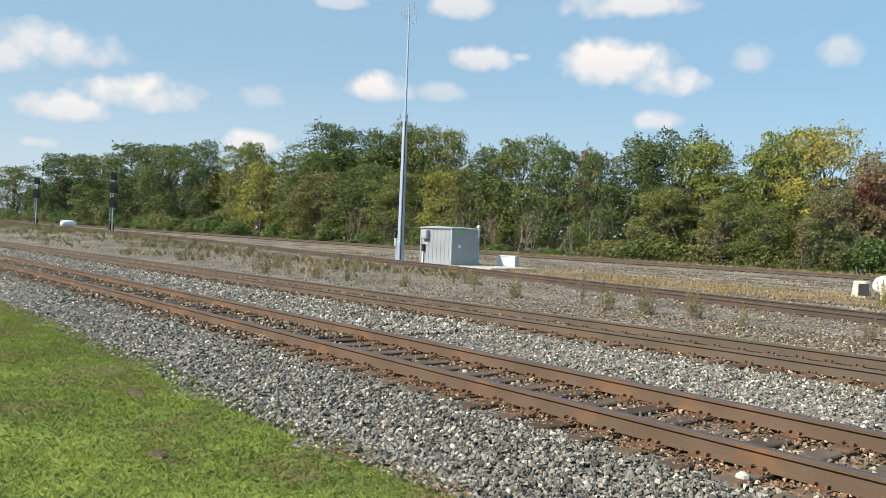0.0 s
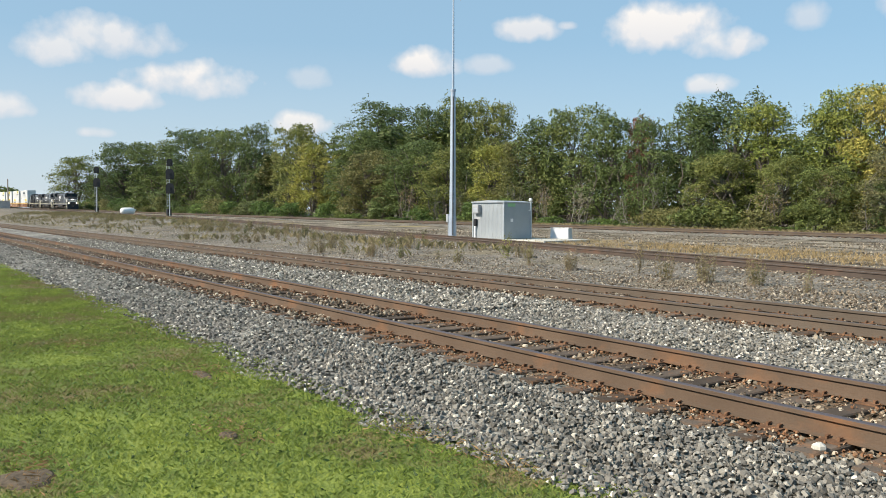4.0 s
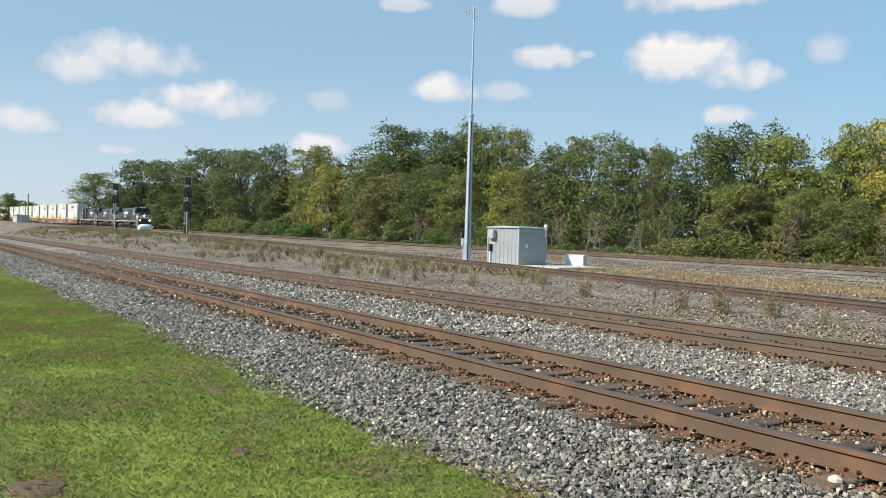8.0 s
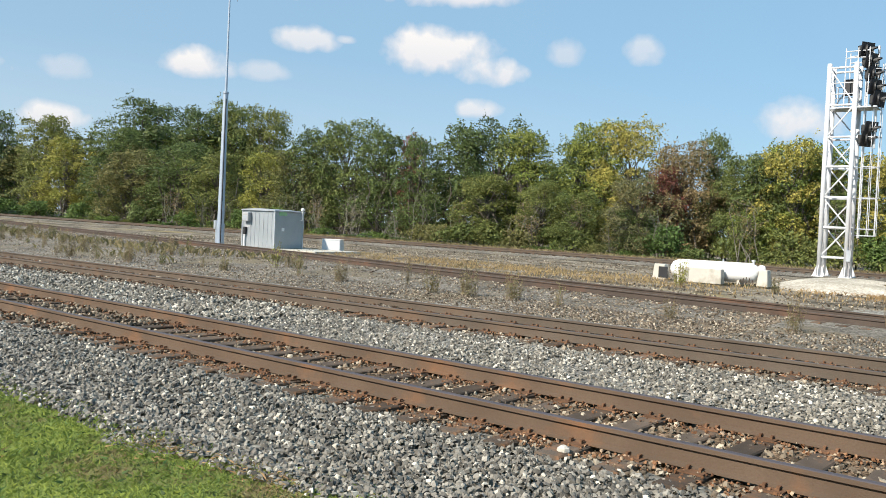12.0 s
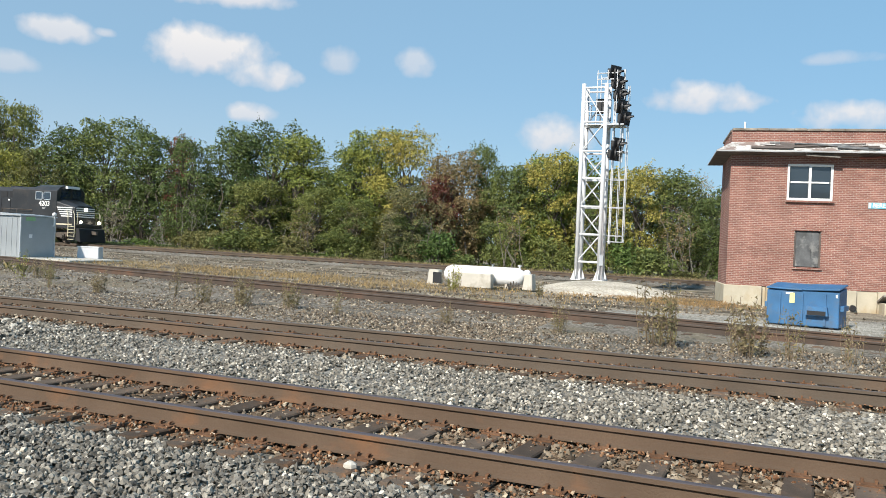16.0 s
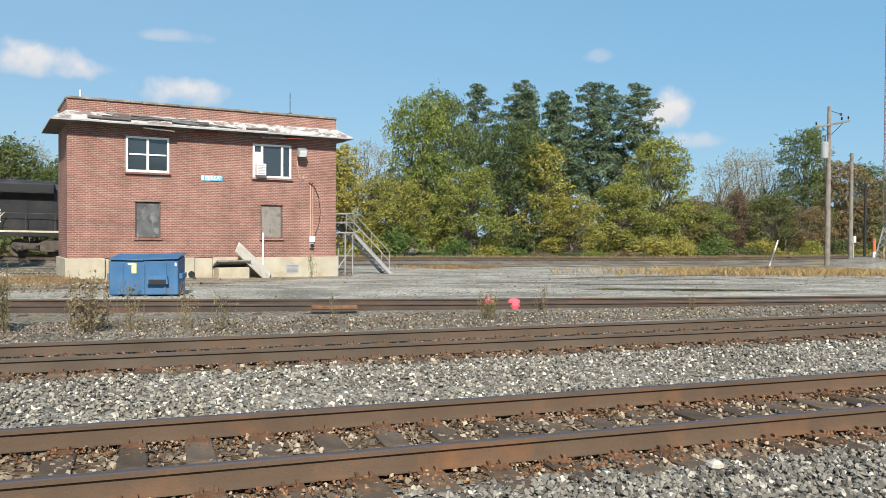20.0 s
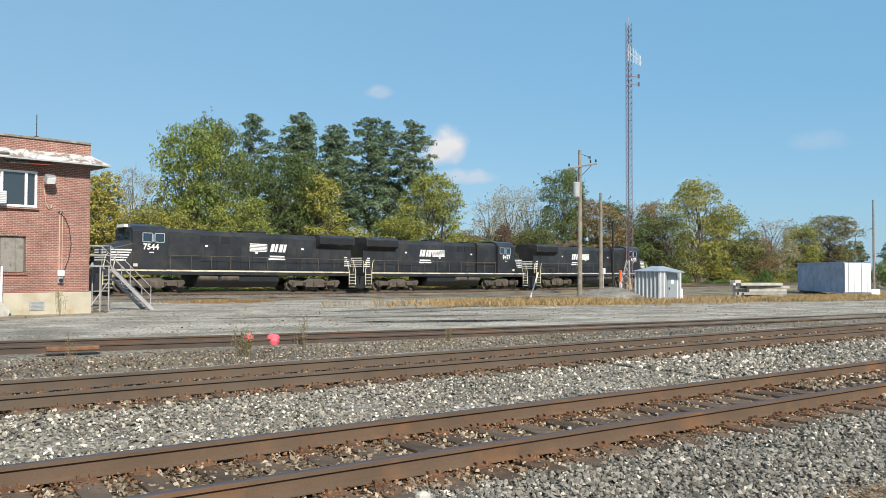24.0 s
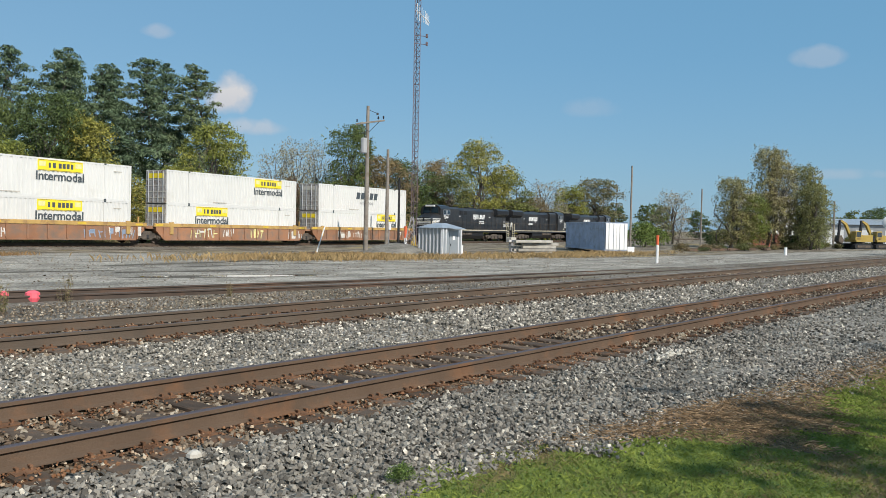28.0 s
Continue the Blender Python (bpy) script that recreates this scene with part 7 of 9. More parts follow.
TREES_EAST = [
    ("pale", 69.8, 82.2, 12.4, 4.7), ("pale", 75.6, 85.1, 14.2, 5.6), ("pale", 82.2, 88.0, 14.8, 4.9),
    ("red", 67.7, 75.9, 8.6, 2.4), ("green", 81.0, 79.8, 17.1, 5.9), ("rusty", 86.7, 78.6, 12.9, 7.1),
    ("green", 93.2, 79.5, 12.8, 7.4), ("olive", 71.8, 73.4, 7.8, 6.7), ("rusty", 76.5, 73.1, 6.5, 7.6),
    ("yellowing", 115.5, 82.8, 18.0, 8.5), ("olive", 103.9, 79.1, 11.2, 7.1), ("green", 127.7, 85.6, 12.8, 9.2),
    ("rusty", 103.9, 83.1, 13.8, 4.2), ("pale", 105.6, 87.4, 13.9, 5.5), ("pale", 154.8, 94.6, 13.2, 8.2),
    ("yellowing", 174.0, 99.5, 13.0, 7.3), ("rusty", 184.0, 97.0, 15.7, 13.5), ("rusty", 133.5, 83.4, 8.7, 8.0),
]
for some in (TREES_WEST, TREES_MAST, TREES_MIDDLE, TREES_TOWER, TREES_PINES, TREES_EAST):
    for row in some:
        tree(*row)


def main_y(x):
    return float(np.interp(x, MAIN.xy[:, 0], MAIN.xy[:, 1]))


# the wood behind: lower than its front, so that no gap shows the plain
x = -330.0
while x < 200:
    near_far = 1.0 if x < -120 else 0.72
    tree("dark" if tree_rnd.random() < 0.5 else "olive", x, main_y(x) + tree_rnd.uniform(21, 27), tree_rnd.uniform(9.5, 12) * (1.25 if x < -90 else 0.8 if x < 20 else 0.72), 7.5 if x > -120 else 11, back=True)
    x += tree_rnd.uniform(5.5, 8) if x > -120 else tree_rnd.uniform(10, 15)
# undergrowth
x = -320.0
while x < 190:
    big = x < -110
    mat = tree_rnd.choice([M_LEAF_IVY, M_LEAF_IVY, M_LEAF_OLIVE, M_LEAF_YELLOW if x > 10 else M_LEAF, M_LEAF_YELLOW if x > 14 else M_LEAF, M_LEAF_RUST if x > 30 else M_LEAF_IVY])
    tall = tree_rnd.random() < (0.75 if big else 0.5)
    bush(x, main_y(x) + tree_rnd.uniform(6.3, 8.6), (tree_rnd.uniform(1.9, 3.7) if tall else tree_rnd.uniform(0.7, 1.5)) * (1.3 if big else 1), tree_rnd.uniform(3.4, 5.2) * (1.6 if big else 1), mat)
    x += tree_rnd.uniform(2.2, 3.6) * (2.0 if big else 1)


def sapling_kit(seed):
    """Thin pale stems with twigs and few leaves, 6 m high."""
    rng = np.random.default_rng(seed)
    wood, pts = Build(), []
    for i in range(7):
        a, r = rng.uniform(0, 6.28), rng.uniform(0.1, 0.9)
        foot = np.array([r * math.cos(a), r * math.sin(a), -0.2])
        tip = foot + [rng.normal() * 0.5, rng.normal() * 0.5, rng.uniform(3.6, 6.0)]
        limb(wood, foot, tip, 0.045, 0.015, rng, 4)
        for k in range(6):
            p = foot + (tip - foot) * rng.uniform(0.35, 1)
            q = p + [rng.normal() * 0.5, rng.normal() * 0.5, rng.uniform(0.2, 0.9)]
            limb(wood, p, q, 0.016, 0.005, rng, 2)
            for _ in range(16):
                pts.append(p + (q - p) * rng.uniform(0.2, 1.1) + rng.normal(size=3) * 0.16)
    pts = np.array(pts)
    v, f = leaf_quads(pts, rng.normal(size=pts.shape) + [0, 0, 0.4], rng.uniform(0.08, 0.17, len(pts)), rng)
    return wood.mesh("stems", M_SAPLING), from_arrays("foliage", v, f, M_LEAF)


M_SAPLING = material("pale_grey_sapling_bark", (0.22, 0.2, 0.175), 0.95, 0, 0.3, 2, 30, 0.4, spec=0.1)
SAPLINGS = [sapling_kit(301 + i) for i in range(4)]
x = -88.0
while x < -2:
    stems, leaves = SAPLINGS[tree_rnd.randrange(4)]
    ob = thing("sapling", "thin pale-stemmed sapling with few leaves at the wood's edge", "sapling", group="saplings along the far wood")
    y = main_y(x) + tree_rnd.uniform(7.2, 9.0)
    ob.matrix_basis = Matrix.Translation((x, y, ground_z(x, y))) @ Matrix.Rotation(tree_rnd.uniform(0, 6.28), 4, "Z")
    ob.scale = (tree_rnd.uniform(0.7, 1.2),) * 2 + (tree_rnd.uniform(0.6, 1.05),)
    part("stems", stems, None, ob, kind="stuff")
    c = part("foliage", leaves, None, ob)
    c.material_slots[0].link = "OBJECT"
    c.material_slots[0].material = tree_rnd.choice([M_LEAF, M_LEAF_OLIVE, M_LEAF_RUST, M_LEAF_PALE])
    x += tree_rnd.uniform(3.0, 7.5)
# the clump beyond the yard and the far hedges
for row in [("poplar", 119.5, 38.9, 10.8, 4.8), ("poplar", 126.1, 35.8, 15.9, 5.2), ("pale", 127.5, 34.0, 14.0, 4.6), ("poplar", 130.3, 32.0, 13.3, 4.6), ("poplar", 126.4, 29.4, 9.8, 3.8), ("yellowing", 121.5, 36.6, 8.5, 3.2), ("pale", 137, 55.7, 9.5, 5.8), ("green", 215, 40, 9, 9), ("green", 236, 30, 8, 10)]:
    tree(*row, group="clump of trees beyond the yard")
for i in range(16):
    tree("dark", 190 + 11 * i, 105 - 3.5 * i + tree_rnd.uniform(-4, 4), tree_rnd.uniform(8, 11), 13, group="distant hedge", back=True)
for i in range(10):
    tree("dark", -420 - 14 * i, 28 + 3 * i + tree_rnd.uniform(-5, 5), tree_rnd.uniform(9, 13), 16, group="distant hedge", back=True)
for i in range(26):
    x = 92 + i * 3.0
    bush(x, 33.8 - 0.04 * (x - 92) + tree_rnd.uniform(-1.2, 1.2), tree_rnd.uniform(0.6, 1.3), tree_rnd.uniform(1.6, 3.4), tree_rnd.choice([M_WEED, M_LEAF_OLIVE, M_LEAF_RUST]), "low brown weeds beyond the yard")
for x, y, h, w in ((108, 47, 4.5, 6), (113, 47.5, 3.5, 5), (135, 43.5, 3.2, 5), (121, 41.5, 3, 5), (128, 33, 2.6, 5), (133, 31, 2.4, 4.5)):
    bush(x, y, h, w, M_LEAF_IVY, "green bushes round the clump of trees")

# ---- train ----
def wheel_mesh():
    return Build().lathe((0, 0, 0), [(-0.07, 0.53), (-0.045, 0.5), (0.045, 0.5), (0.055, 0.42), (0.03, 0.2), (0.09, 0.12), (0.09, 0.02)], 20, "y").mesh("wheel", M_DUSTY)


WHEEL = wheel_mesh()


def truck(parent, x, axles, name="truck"):
    """A bogie with its side frames, axle boxes, springs and wheels."""
    half = (axles - 1) * 1.0
    tk = part(name, Build().span(x - half * 0.7, x + half * 0.7, -0.6, 0.6, 0.6, 0.95), M_DUSTY, parent)
    for s in (-1, 1):
        y = s * 1.08
        b = Build()
        e = half + 0.45
        b.prism([(x - e, 0.62), (x - e + 0.25, 0.42), (x - half * 0.55, 0.42), (x - half * 0.4, 0.3), (x + half * 0.4, 0.3), (x + half * 0.55, 0.42), (x + e - 0.25, 0.42), (x + e, 0.62), (x + e - 0.1, 0.86), (x + half * 0.5, 0.8), (x + half * 0.3, 1.0), (x - half * 0.3, 1.0), (x - half * 0.5, 0.8), (x - e + 0.1, 0.86)], "y", y - 0.09, y + 0.09)
        part("side_frame", b, M_DUSTY, tk, "dusty cast side frame", bevel=0.02)
        for i in range(axles):
            ax = x - half + 2 * half * i / (axles - 1)
            part("axle_box", Build().box(ax, s * 1.2, 0.53, 0.34, 0.18, 0.38).lathe((ax, s * 1.29, 0.53), [(-0.08, 0.13), (0.03, 0.13)], 10, "y"), M_DUSTY, tk)
            part("wheel", WHEEL, None, tk, m=Matrix.Translation((ax, s * 0.76, 0.53)))
        for i in range(axles - 1):
            ax = x - half + 2 * half * (i + 0.5) / (axles - 1)
            part("spring", Build().lathe((ax, s * 1.15, 0.4), [(0, 0.1), (0.08, 0.12), (0.16, 0.1), (0.24, 0.12), (0.32, 0.1)], 8), M_BLACK, tk)
    for i in range(axles):
        ax = x - half + 2 * half * i / (axles - 1)
        part("axle", Build().rod((ax, -0.78, 0.53), (ax, 0.78, 0.53), 0.08, n=8), M_DUSTY, tk)
    return tk


def slant(b, x0, x1, z0, z1, lean, y, thick, m=0):
    """A flat leaning bar on a side."""
    lo, hi = min(y, y + thick), max(y, y + thick)
    b.prism([(x0, z0), (x1, z0), (x1 + lean, z1), (x0 + lean, z1)], "y", lo, hi, m)


def make_locomotive(number, label, lit=False):
    lo = thing("locomotive", label, "locomotive", group="locomotives of the train")
    # frame and walkway
    part("frame", Build().span(-10.5, 10.2, -1.45, 1.45, 1.2, 1.55), M_LOCO, lo, bevel=0.02)
    for s in (-1, 1):
        part("sill_stripe", Build().box(0, s * 1.462, 1.5, 19.6, 0.02, 0.11), M_SILL, lo, "pale dusty stripe along the sill")
    # engine hood
    hood = part("hood", Build().prism([(-0.93, 1.55), (0.93, 1.55), (0.93, 4.05), (0.72, 4.38), (-0.72, 4.38), (-0.93, 4.05)], "x", -7.0, 5.7), M_LOCO, lo, bevel=0.02)
    for s in (-1, 1):
        for i in range(12):
            x = -6.5 + i * 0.98
            part("hood_door", Build().box(x, s * 0.94, 2.55, 0.86, 0.03, 1.75), M_LOCO, hood, bevel=0.008)
        for i in range(5):
            part("intake_screen", Build().box(1.1 + i * 0.95, s * 0.945, 3.78, 0.72, 0.03, 0.5), M_BLACK, hood)
        for i in range(3):
            part("pale_notice", Build().box(-5.6 + i * 4.1, s * 0.96, 3.3 - 0.4 * (i % 2), 0.22, 0.015, 0.12), M_DECAL, hood)
    part("exhaust", Build().span(-2.6, -0.6, -0.4, 0.4, 4.36, 4.55), M_BLACK, hood)
    part("roof_fan", Build().lathe((2.5, 0, 4.36), [(0, 0.55), (0.14, 0.55), (0.14, 0.4)], 16), M_BLACK, hood)
    part("equipment_cabinet", Build().prism([(-1.2, 1.55), (1.2, 1.55), (1.2, 4.2), (0.95, 4.42), (-0.95, 4.42), (-1.2, 4.2)], "x", 3.2, 5.75), M_LOCO, lo, bevel=0.02)
    # radiator end with its wings
    rad = part("radiator_house", Build().prism([(-0.98, 1.55), (0.98, 1.55), (0.98, 3.4), (1.5, 3.75), (1.5, 4.3), (1.2, 4.5), (-1.2, 4.5), (-1.5, 4.3), (-1.5, 3.75), (-0.98, 3.4)], "x", -10.35, -6.9), M_LOCO, lo, bevel=0.02)
    for s in (-1, 1):
        part("radiator_screen", Build().box(-8.6, s * 1.505, 4.02, 3.2, 0.02, 0.42), M_BLACK, rad)
        for i in range(3):
            part("hood_door", Build().box(-9.8 + i * 1.05, s * 0.99, 2.5, 0.95, 0.03, 1.6), M_LOCO, rad, bevel=0.008)
    for i in range(5):
        part("end_stripe", Build().box(-10.36, 0, 2.05 + i * 0.17, 0.02, 1.7, 0.08), M_DECAL, rad)
        for s in (-1, 1):
            part("end_stripe", Build().box(-10.0 + i * 0.05, s * 1.012, 2.05 + i * 0.17, 0.7 - i * 0.1, 0.02, 0.08), M_DECAL, rad)
    # cab
    cab = part("cab", Build().prism([(-1.5, 1.55), (1.5, 1.55), (1.5, 4.15), (1.15, 4.5), (0.5, 4.66), (-0.5, 4.66), (-1.15, 4.5), (-1.5, 4.15)], "x", 5.75, 8.2), M_LOCO, lo, bevel=0.025)
    for s in (-1, 1):
        for x in (6.35, 7.2):
            w = part("side_window", Build().box(x, s * 1.505, 3.72, 0.6, 0.02, 0.56), M_GLASS_CAB, cab)
            part("frame", Build().box(x, s * 1.512, 4.02, 0.68, 0.02, 0.05).box(x, s * 1.512, 3.42, 0.68, 0.02, 0.05).box(x - 0.33, s * 1.512, 3.72, 0.05, 0.02, 0.6).box(x + 0.33, s * 1.512, 3.72, 0.05, 0.02, 0.6), M_GALV, w)
        part("mirror_arm", Build().box(6.8, s * 1.56, 3.7, 0.06, 0.1, 0.5), M_GALV, cab)
        t = Matrix.Translation((6.95, s * 1.518, 3.08)) @ Matrix.Rotation(radians(90), 4, "X") if s < 0 else Matrix.Translation((6.95, 1.518, 3.08)) @ Matrix.Rotation(radians(180), 4, "Z") @ Matrix.Rotation(radians(90), 4, "X")
        part("road_number", writing(number, 0.56, M_DECAL, "road_number", 0.012), None, cab, m=t)
        part("small_plate", Build().box(8.0, s * 1.51, 1.85, 0.3, 0.012, 0.2), M_SILL, cab)
        part("small_print", Build().box(6.9, s * 1.508, 2.72, 0.3, 0.012, 0.06), M_DECAL, cab)
    nose = part("nose", Build().loft([[(8.15, -1.48, 1.55), (8.15, 1.48, 1.55), (8.15, 1.48, 3.3), (8.15, 0.9, 3.55), (8.15, -0.9, 3.55), (8.15, -1.48, 3.3)], [(9.75, -1.15, 1.55), (9.75, 1.15, 1.55), (9.75, 1.1, 2.85), (9.75, 0.75, 3.05), (9.75, -0.75, 3.05), (9.75, -1.1, 2.85)]]), M_LOCO, lo, bevel=0.04)
    for s in (-1, 1):
        part("windscreen", Build().loft([[(8.2, s * 0.15, 3.62), (8.2, s * 1.15, 3.55), (8.2, s * 1.0, 4.3), (8.2, s * 0.15, 4.38)], [(8.24, s * 0.15, 3.62), (8.24, s * 1.15, 3.55), (8.24, s * 1.0, 4.3), (8.24, s * 0.15, 4.38)]]), M_GLASS_CAB, cab)
        for i in range(5):
            z = 2.12 + i * 0.17
            x0, x1 = 8.3 - 0.09 * i + 0.3, 9.55
            ring = []
            for x in (x0, x1):
                y = s * (1.49 - 0.335 * (x - 8.15) / 1.6 + 0.006)
                ring.append([(x, y, z), (x, y + s * 0.012, z), (x, y + s * 0.012, z + 0.085), (x, y, z + 0.085)])
            part("nose_stripe", Build().loft(ring), M_DECAL, nose, "white stripe on the nose")
    for i in range(5):
        part("nose_stripe", Build().box(9.765, 0, 2.16 + i * 0.17, 0.02, 2.0, 0.085), M_DECAL, nose)
    part("number_board", Build().box(8.3, 0, 4.5, 0.3, 1.3, 0.2), M_DECAL, cab, "pale number board box")
    part("headlight", Build().lathe((9.74, 0, 2.75), [(0, 0.16), (0.06, 0.16)], 12, "x"), M_LAMP if lit else M_GLASS, nose)
    for s in (-1, 1):
        part("ditch_light", Build().lathe((10.2, s * 1.0, 1.72), [(0, 0.13), (0.1, 0.13)], 12, "x"), M_LAMP if lit else M_GLASS, lo, "lit ditch light" if lit else "unlit ditch light")
    # steps, rails and buffers at both ends
    for e, x in (("front", 9.95), ("rear", -10.3)):
        d = 1 if x > 0 else -1
        part("pilot", Build().prism([(x + d * 0.2, 0.25), (x + d * 0.75, 0.12), (x + d * 0.55, 1.2), (x + d * 0.2, 1.25)], "y", -1.4, 1.4), M_BLACK, lo, bevel=0.02)
        part("coupler", Build().box(x + d * 0.75, 0, 0.88, 0.7, 0.24, 0.3), M_DUSTY, lo, bevel=0.03)
        for s in (-1, 1):
            st = part("steps", Build().box(x - d * 0.15, s * 1.38, 0.85, 0.62, 0.06, 1.3), M_BLACK, lo)
            for i in range(5):
                part("step", Build().box(x - d * 0.15, s * 1.45, 0.32 + i * 0.26, 0.6, 0.2, 0.04), M_HANDRAIL, st)
            for k in (-0.33, 0.33):
                b = Build()
                pts = [(x - d * 0.15 + k, s * 1.5, 0.5), (x - d * 0.15 + k, s * 1.5, 1.6), (x - d * 0.3 + k, s * 1.42, 2.35), (x - d * 0.5 + k, s * 1.35, 2.6)]
                for p, q in zip(pts, pts[1:]):
                    b.rod(p, q, 0.03, n=6)
                part("grab_rail", b, M_HANDRAIL, st, "pale grab rail")
        part("end_rail", Build().rod((x + d * 0.15, -1.2, 2.5), (x + d * 0.15, 1.2, 2.5), 0.025, n=5).rod((x + d * 0.15, -1.2, 1.5), (x + d * 0.15, -1.2, 2.5), 0.025, n=5).rod((x + d * 0.15, 1.2, 1.5), (x + d * 0.15, 1.2, 2.5), 0.025, n=5), M_HANDRAIL, lo)
    for s in (-1, 1):
        rl = part("walkway_rail", Build().rod((-10.0, s * 1.4, 2.55), (5.6, s * 1.4, 2.55), 0.022, n=5), M_DUSTY, lo)
        for i in range(11):
            part("stanchion", Build().rod((-9.9 + i * 1.54, s * 1.4, 1.55), (-9.9 + i * 1.54, s * 1.4, 2.55), 0.02, n=5), M_DUSTY, rl)
        # emblem as plain bars, the owner's name as bars
        em = part("emblem", Build().box(-2.4, s * 0.962, 3.25, 0.02, 0.01, 0.5), M_DECAL, lo, "white emblem of slanted bars")
        for i in range(6):
            b = Build()
            z = 3.0 + i * 0.105
            slant(b, -2.4 - 0.05 * i if s < 0 else -2.4, -0.95, z, z + 0.07, 0.08, s * 0.958, s * 0.012)
            part("bar", b, M_DECAL, em)
        for i in range(2):
            b = Build()
            x = (-3.15 - 0.75 * i) if s > 0 else (-3.15 - 0.75 * (1 - i))
            lean = 0.16 if s < 0 else -0.16
            slant(b, x - 0.1, x + 0.12, 3.0, 3.6, lean, s * 0.958, s * 0.012)
            slant(b, x + 0.2, x + 0.5, 3.0, 3.6, lean, s * 0.958, s * 0.012)
            part("mark", b, M_DECAL, em)
        for z, w in ((2.66, 1.3), (2.46, 1.5)):
            part("name_bar", Build().box(-3.3, s * 0.962, z, w, 0.014, 0.11), M_DECAL, em)
    # tank and reservoirs
    tank = part("fuel_tank", Build().prism([(-1.3, 0.75), (-1.0, 0.34), (1.0, 0.34), (1.3, 0.75), (1.3, 1.2), (-1.3, 1.2)], "x", -3.3, 3.4), M_BLACK, lo, "dark dusty fuel tank", bevel=0.03)
    for s in (-1, 1):
        for x in (0.9, 2.6):
            part("air_reservoir", Build().lathe((x, s * 1.25, 0.98), [(-0.75, 0.05), (-0.7, 0.2), (0.7, 0.2), (0.75, 0.05)], 12, "x"), M_DUSTY, tank, smooth=False)
    truck(lo, 6.7, 3)
    truck(lo, -6.7, 3)
    return lo


def side_m(x, y, z, s):
    m = Matrix.Translation((x, y, z))
    if s > 0:
        m = m @ Matrix.Rotation(radians(180), 4, "Z")
    return m @ Matrix.Rotation(radians(90), 4, "X")


BOX_LONG, BOX_WIDE, BOX_HIGH = 15.5, 2.55, 2.78


def container_body():
    b = Build()
    h, w = BOX_HIGH, BOX_WIDE / 2
    L = BOX_LONG / 2
    b.span(-L + 0.05, L - 0.05, -w + 0.05, w - 0.05, 0.02, h - 0.02)
    for s in (-1, 1):
        corrugated(b, -L + 0.1, L - 0.1, s * (w - 0.045), 0.16, h - 0.1, -s, 0.34, 0.06)
        b.box(0, s * (w - 0.03), 0.08, BOX_LONG, 0.07, 0.17)
        b.box(0, s * (w - 0.03), h - 0.06, BOX_LONG, 0.07, 0.12)
        for x in (-L + 0.06, L - 0.06, -L + 2.3, L - 2.3):
            b.box(x, s * (w - 0.02), h / 2, 0.14, 0.08, h)
    return b.mesh("body", M_BOX)


BOX_BODY = container_body()
INTERMODAL = writing("Intermodal", 0.86, M_INK, "lettering", 0.016)
SMALL_WORD = writing("INTERMODAL", 0.4, M_GREYWALL, "lettering", 0.004)
FITTING = Build().box(0, 0, 0, 0.16, 0.1, 0.12).mesh("corner_casting", M_INK)


